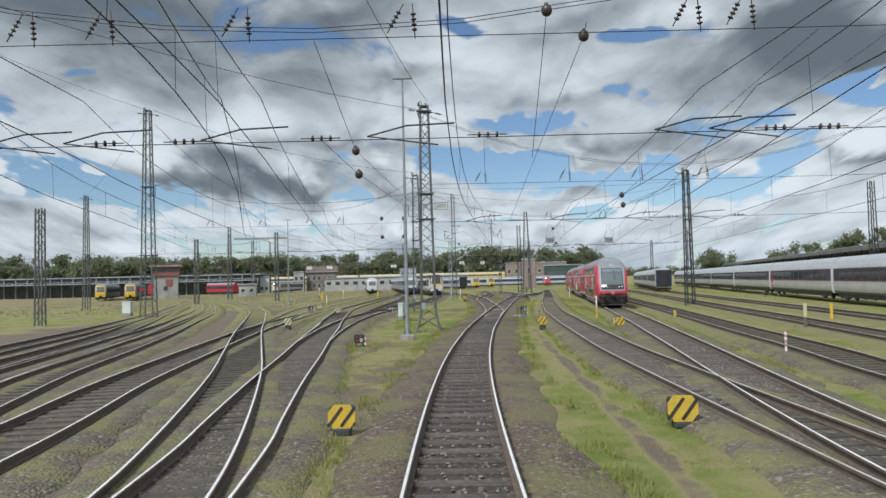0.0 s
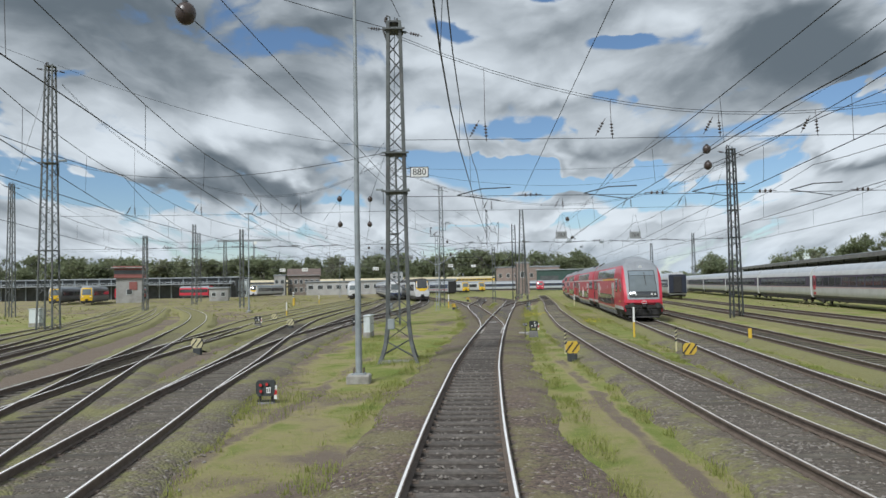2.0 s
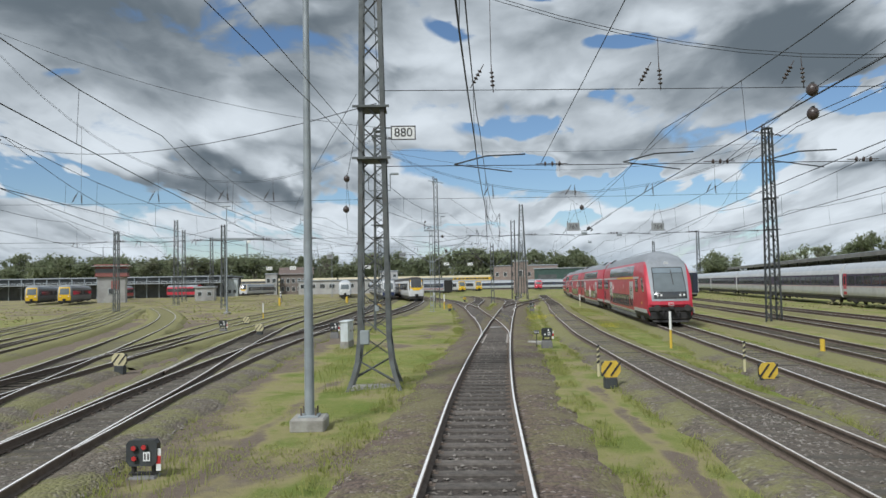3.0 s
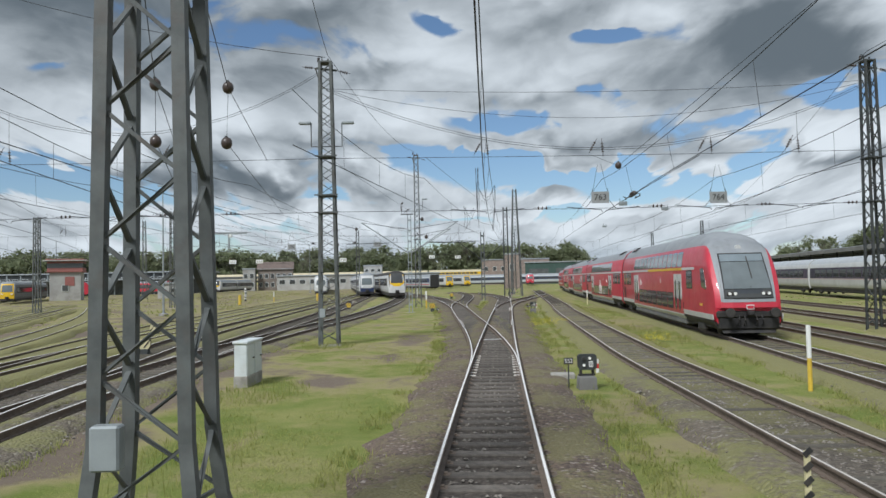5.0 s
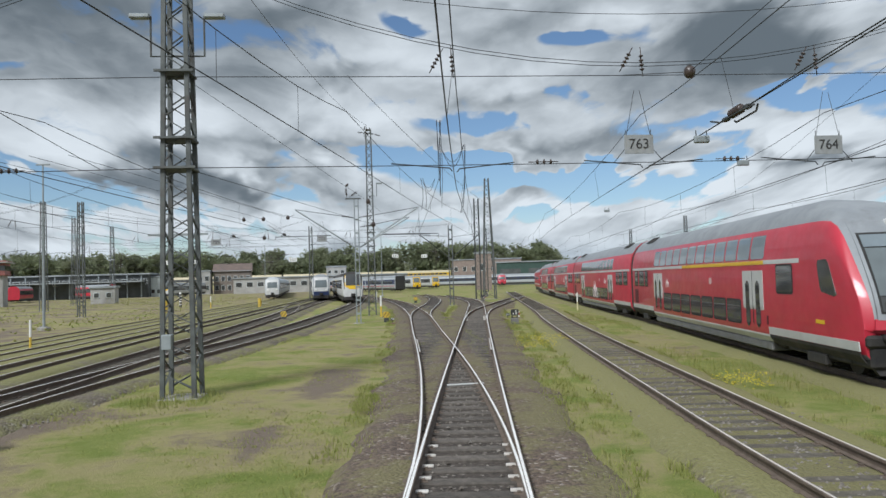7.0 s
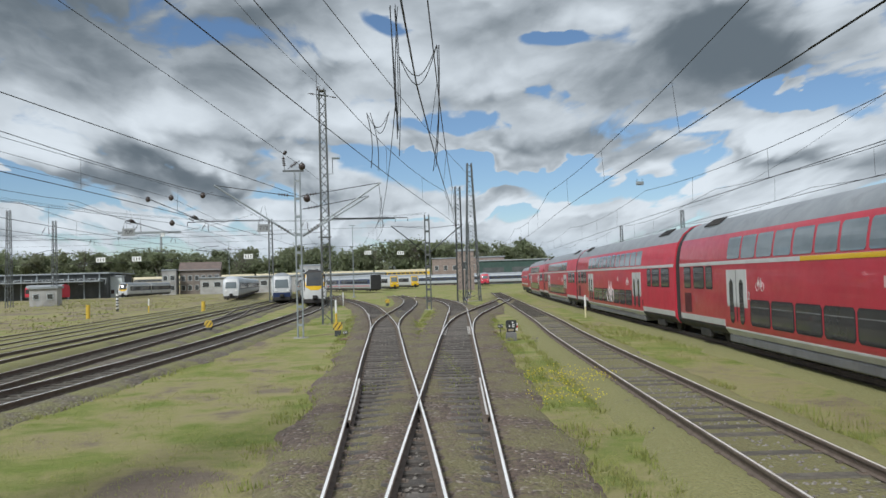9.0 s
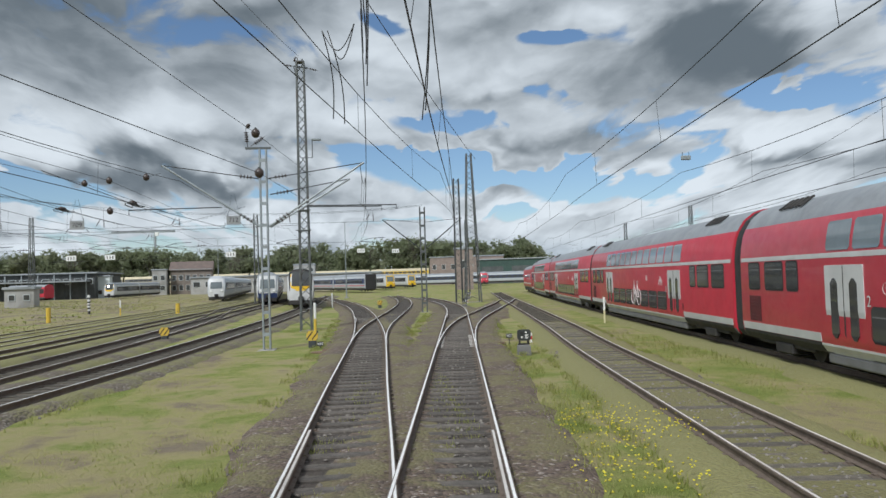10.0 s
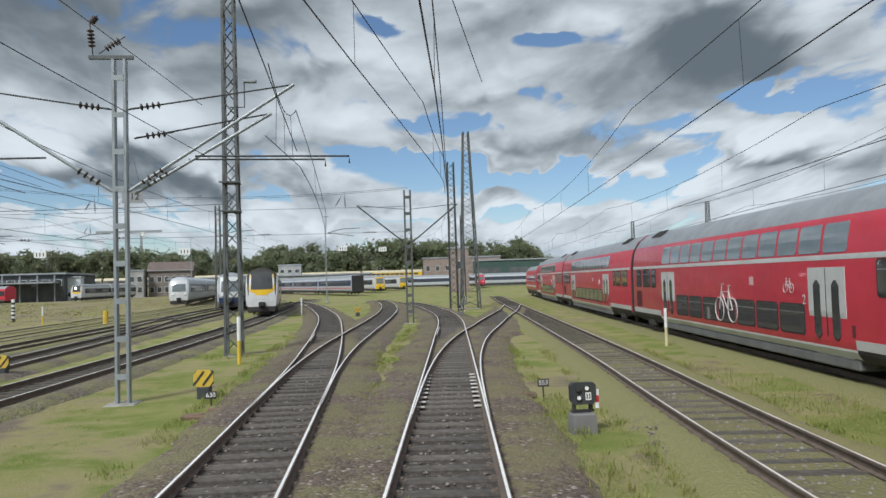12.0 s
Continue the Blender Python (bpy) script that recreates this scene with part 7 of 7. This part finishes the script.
rng = random.Random(5)
belt = []
for row in range(2):
    for i in range(76):
        x = -420 + 6.8 * i + rng.uniform(-4, 4)
        belt.append((x, 432 + row * 26 + rng.uniform(-8, 8) - abs(x) * 0.12, GROUND_Z, rng.uniform(17, 21.5) + (3 if row else 0) + 5.0 * noise.noise((x * 0.012, row, 0)), rng.uniform(8, 12)))
woods(belt, "belt of spring trees behind the yard", 1, 420)
slope = [(131 + rng.uniform(-4, 4) + i * 2.5, 292 - i * 1.9 + rng.uniform(-14, 14), GROUND_Z, 11 + i * 0.80 + rng.uniform(-1.5, 1.5), rng.uniform(5, 7.5)) for i in range(34)]
slope += [(95 + 4.4 * i + rng.uniform(-2, 2), 420 + rng.uniform(-10, 10), GROUND_Z, rng.uniform(5, 9), rng.uniform(5, 7)) for i in range(34)]
woods(slope, "wooded slope rising beyond the station canopy", 2, 380, "hillside_woods")
copse = [(111 + rng.uniform(-9, 9), 292 + rng.uniform(-6, 6), GROUND_Z, rng.uniform(10, 14), 6.0) for i in range(5)]
woods(copse, "rounded copse of trees behind the platforms", 3, 380, "copse")


def off_tracks(x, y, reach):
    """True where no track's bed lies within reach."""
    for name, line in LINES.items():
        pts = NEAR.get((name, int(y // 4)), ())
        for q in pts:
            if abs(q.x - x) < reach + (0.5 if name in SHOULDER else 0.0):
                return False
    return True


NEAR = {}
for name_, line_ in LINES.items():
    for q in line_[::3]:
        NEAR.setdefault((name_, int(q.y // 4)), []).append(q)


def turf():
    r = random.Random(11)
    s, f = Shape(), Shape()
    made = 0
    while made < 60000:
        y = 11 + 95 * r.random() ** 1.25
        x = r.uniform(-9, 17) + 0.07 * y
        g = noise.noise((x * 0.5, y * 0.5, 4.0)) + 0.5 * noise.noise((x * 1.7, y * 1.7, 9.0))
        if g < -0.22 or not off_tracks(x, y, 1.45 + 0.25 * g):
            made += 0.2
            continue
        if x < -3.5 - 0.05 * y and y < 45:
            made += 0.5
            continue
        made += 1
        h = r.uniform(0.01, 0.045) * (1.5 if g > 0.35 else 1.0)
        z = GROUND_Z - 0.02
        for _ in range(3):
            a, l, w = r.uniform(0, 6.28), r.uniform(0.03, 0.12), r.uniform(0.005, 0.012)
            ox, oy = x + r.uniform(-0.09, 0.09), y + r.uniform(-0.09, 0.09)
            s.add([(ox - w * math.sin(a), oy + w * math.cos(a), z), (ox + w * math.sin(a), oy - w * math.cos(a), z), (ox + l * math.cos(a), oy + l * math.sin(a), z + h + r.uniform(0, 0.04))], [(0, 1, 2)])
    # weeds that creep over the edges of the stone beds
    for name, lo, hi, n, inner, outer in (("main", 9, 128, 9000, 1.5, 2.5), ("branch", 66, 128, 4200, 1.35, 2.3), ("right_one", 14, 112, 7500, 0.95, 1.9), ("right_two", 14, 64, 3600, 1.0, 1.9), ("left_points", 10, 62, 2600, 1.2, 1.9), ("left_branch", 45, 90, 1500, 1.2, 1.9)):
        pts = [p for p in LINES[name] if lo < p.y < hi]
        rt = sides(pts)
        for _ in range(n):
            i = int(len(pts) * r.random() ** 1.2)
            side = r.choice((-1, 1))
            p = pts[i] + rt[i] * side * (outer - (outer - inner) * r.random() ** 2.0)
            x, y = p.x + r.uniform(-0.1, 0.1), p.y + r.uniform(-0.4, 0.4)
            if noise.noise((x * 0.6, y * 0.6, 14.0 + side)) < -0.05:
                continue
            z = -0.24 if name not in SHOULDER else -0.20
            for _ in range(4):
                b, l, w = r.uniform(0, 6.28), r.uniform(0.02, 0.10), r.uniform(0.006, 0.014)
                ox, oy = x + r.uniform(-0.08, 0.08), y + r.uniform(-0.08, 0.08)
                s.add([(ox - w * math.sin(b), oy + w * math.cos(b), z - 0.05), (ox + w * math.sin(b), oy - w * math.cos(b), z - 0.05), (ox + l * math.cos(b), oy + l * math.sin(b), z + r.uniform(0.02, 0.10))], [(0, 1, 2)])
    # longer clumps of grass that stand up beside posts and cabinets
    for cx, cy, rx, ry, n in ((-2.6, 56.0, 1.2, 2.2, 700), (-0.8, 42.6, 1.6, 0.9, 500), (-2.5, 69.5, 1.3, 1.2, 500), (-2.3, 48.0, 1.0, 4.0, 600), (13.2, 70.0, 0.8, 8.0, 900), (16.8, 96.0, 0.7, 10.0, 900), (1.6, 113.5, 1.3, 1.2, 300), (10.4, 84.0, 0.8, 4.0, 500), (-3.6, 33.0, 0.9, 2.5, 400)):
        for _ in range(n):
            a, d = r.uniform(0, 6.28), r.random() ** 0.5
            x, y = cx + rx * d * math.cos(a), cy + ry * d * math.sin(a)
            if not off_tracks(x, y, 1.5):
                continue
            h, l, w, b = r.uniform(0.08, 0.26), r.uniform(0.02, 0.12), r.uniform(0.006, 0.013), r.uniform(0, 6.28)
            s.add([(x - w * math.sin(b), y + w * math.cos(b), GROUND_Z - 0.02), (x + w * math.sin(b), y - w * math.cos(b), GROUND_Z - 0.02), (x + l * math.cos(b), y + l * math.sin(b), GROUND_Z + h)], [(0, 1, 2)])
    thing("grass", s, TUFT, "tufts of short spring grass and dry stalks", "grass", kind="stuff")
    for cx, cy, rad, n in ((11.9, 68.0, 0.7, 160), (9.9, 82.5, 1.3, 260), (9.0, 79.5, 0.9, 120)):
        for _ in range(n):
            a, d = r.uniform(0, 6.28), rad * r.random() ** 0.6
            x, y, h = cx + d * math.cos(a), cy + d * math.sin(a) * 1.4, r.uniform(0.08, 0.34)
            clump(f, (x, y, GROUND_Z + h), 0.022, r)
    thing("wild_flowers", f, FLOWER, "yellow wild flowers among the grass", "flowers", kind="stuff")


turf()


def scrub():
    r = random.Random(31)
    s = Shape()
    for cx, cy, rx, ry, n, h in ((-12, 142, 3.0, 9, 420, 0.9), (-18, 120, 4, 10, 380, 0.7), (-28, 165, 8, 10, 500, 1.0), (-40, 190, 14, 12, 600, 1.0), (9, 165, 3, 8, 240, 0.6), (38, 120, 6, 16, 500, 0.7), (27, 95, 3, 12, 300, 0.5), (-34, 90, 5, 12, 380, 0.4)):
        for _ in range(n):
            a, d = r.uniform(0, 6.28), r.random() ** 0.5
            k = r.uniform(0.02, 0.06) * (0.5 + h)
            clump(s, (cx + rx * d * math.cos(a), cy + ry * d * math.sin(a), GROUND_Z + r.random() ** 2 * h), k, r)
    green = Shape()
    for _ in range(150):
        cy = r.uniform(85, 265)
        cx = r.uniform(-75, -12) - 0.12 * (cy - 85) if r.random() < 0.75 else r.uniform(20, 42) + 0.2 * (cy - 85)
        sheet = green if r.random() < 0.6 else s
        for _ in range(45):
            a, d = r.uniform(0, 6.28), r.random() ** 0.5
            x, y = cx + 3.5 * d * math.cos(a), cy + 5.0 * d * math.sin(a)
            if off_tracks(x, y, 1.2):
                clump(sheet, (x, y, GROUND_Z + r.random() ** 2 * 0.4), r.uniform(0.04, 0.13), r)
    thing("tall_grass", green, TUFT, "patches of taller green grass among the sidings", "grass", kind="stuff")
    thing("scrub", s, SCRUB, "low tangle of dry weeds and young shoots", "weeds", kind="stuff")


scrub()


def loose_stones():
    r = random.Random(21)
    s = Shape()
    line = LINES["main"]
    for name, lo, hi, n in (("main", 8, 105, 5200), ("branch", 66, 110, 1500), ("right_one", 16, 112, 6500), ("right_two", 16, 62, 2600), ("left_points", 12, 60, 2500), ("left_branch", 45, 90, 1200)):
        pts = [p for p in LINES[name] if lo < p.y < hi]
        rt = sides(pts)
        for _ in range(n):
            i = int(len(pts) * r.random() ** 1.3)
            o = r.choice((-1, 1)) * r.uniform(0.95, 1.55 if name.startswith("right") else 1.9) if r.random() < (0.45 if name.startswith("right") else 0.7) else r.uniform(-0.6, 0.6)
            p = pts[i] + rt[i] * o
            z = (-0.185 if abs(o) < 0.7 else -0.20) if abs(o) < 1.3 else -0.20 - (abs(o) - 1.3) * 0.16
            k = r.uniform(0.018, 0.05)
            clump(s, (p.x, p.y + r.uniform(-0.4, 0.4), z), k, r)
    thing("loose_stones", s, STONE, "loose broken stones scattered along the tracks", "stones", kind="stuff")


loose_stones()


# check rails and slide chairs of the points
def point_details():
    t = empty("check_rails", None, "short bright check rails beside the crossings of the points", "check rail")
    for name, y0, y1, off in (("main", 76.5, 82.5, 0.69), ("branch", 77.0, 83.0, -0.69), ("main", 117, 123, -0.69), ("branch", 116, 122, -0.69), ("left_points", 46, 51, -0.69)):
        pts = [p for p in LINES[name] if y0 < p.y < y1]
        part("check_rail", rail_shape(pts, sides(pts), off - 0.02 if off > 0 else off + 0.02), [RAIL_SIDE, RAIL_DULL], t)
    c = empty("slide_chairs", None, "row of greased steel slide chairs under the switch blades", "slide chair")
    for name, y0 in (("main", 57.0), ("main", 98.7)):
        for i in range(9):
            p, turn = along(LINES[name], y0 + i * 0.65)
            for side in (-0.62, 0.62):
                q = p + Vector((math.cos(radians(turn)), math.sin(radians(turn)), 0)) * side
                part("chair_plate", Shape().box((0, 0, 0), (0.17, 0.10, 0.03), 0, None, 0.008), RAIL_DULL, c, m=pose(q.x, q.y, -0.14, 0, 0, turn))


point_details()
thing("fallen_board", Shape().box((0, 0, 0), (1.0, 0.12, 0.03), 0, Matrix.Rotation(0.12, 3, "Z"), 0.006), TRAIN_WHITE, "pale broken board lying between the rails", "plank", m=pose(5.0, 69.3, -0.14))

def timbers():
    """Old timbers lying beside the points."""
    r = random.Random(41)
    for x, y, z, l, w, turn in ((3.45, 99.75, -0.26, 0.95, 0.16, 4), (3.9, 100.0, -0.24, 0.9, 0.14, -9), (3.6, 99.45, -0.27, 1.2, 0.12, 2), (10.55, 100.3, -0.25, 1.1, 0.20, -5), (10.2, 101.2, -0.26, 0.9, 0.15, 8)):
        thing("old_timber", Shape().box((0, 0, 0), (l, w, 0.12), 0, None, 0.02), SLEEPER_BROWN, "weathered brown timber lying in the weeds beside the points", "timber", "old timbers", m=pose(x, y, z + 0.01, r.uniform(-3, 3), r.uniform(-3, 3), turn))
    s = Shape()
    for _ in range(420):
        a, d = r.uniform(0, 6.28), r.random() ** 0.7
        x, y = 10.5 + 0.55 * d * math.cos(a), 101.2 + 0.7 * d * math.sin(a)
        b, l, h = r.uniform(0, 6.28), r.uniform(0.05, 0.22), r.uniform(0.02, 0.16) * (1.1 - d)
        s.add([(x, y, GROUND_Z + h), (x + 0.015, y + 0.015, GROUND_Z + h), (x + l * math.cos(b), y + l * math.sin(b), GROUND_Z + h + r.uniform(-0.02, 0.10))], [(0, 1, 2)])
    thing("straw_heap", s, SCRUB, "low heap of dry straw and weeds", "weeds", kind="stuff")


SLEEPER_BROWN = material("weathered_brown_timber", (0.20, 0.13, 0.09), (0.13, 0.09, 0.065), 4.0, 0.9, 0.0, 0.6, 20.0)
timbers()

# ---- the tracks, sleeper by sleeper ----
for track_name in TRACKS:
    track(track_name)
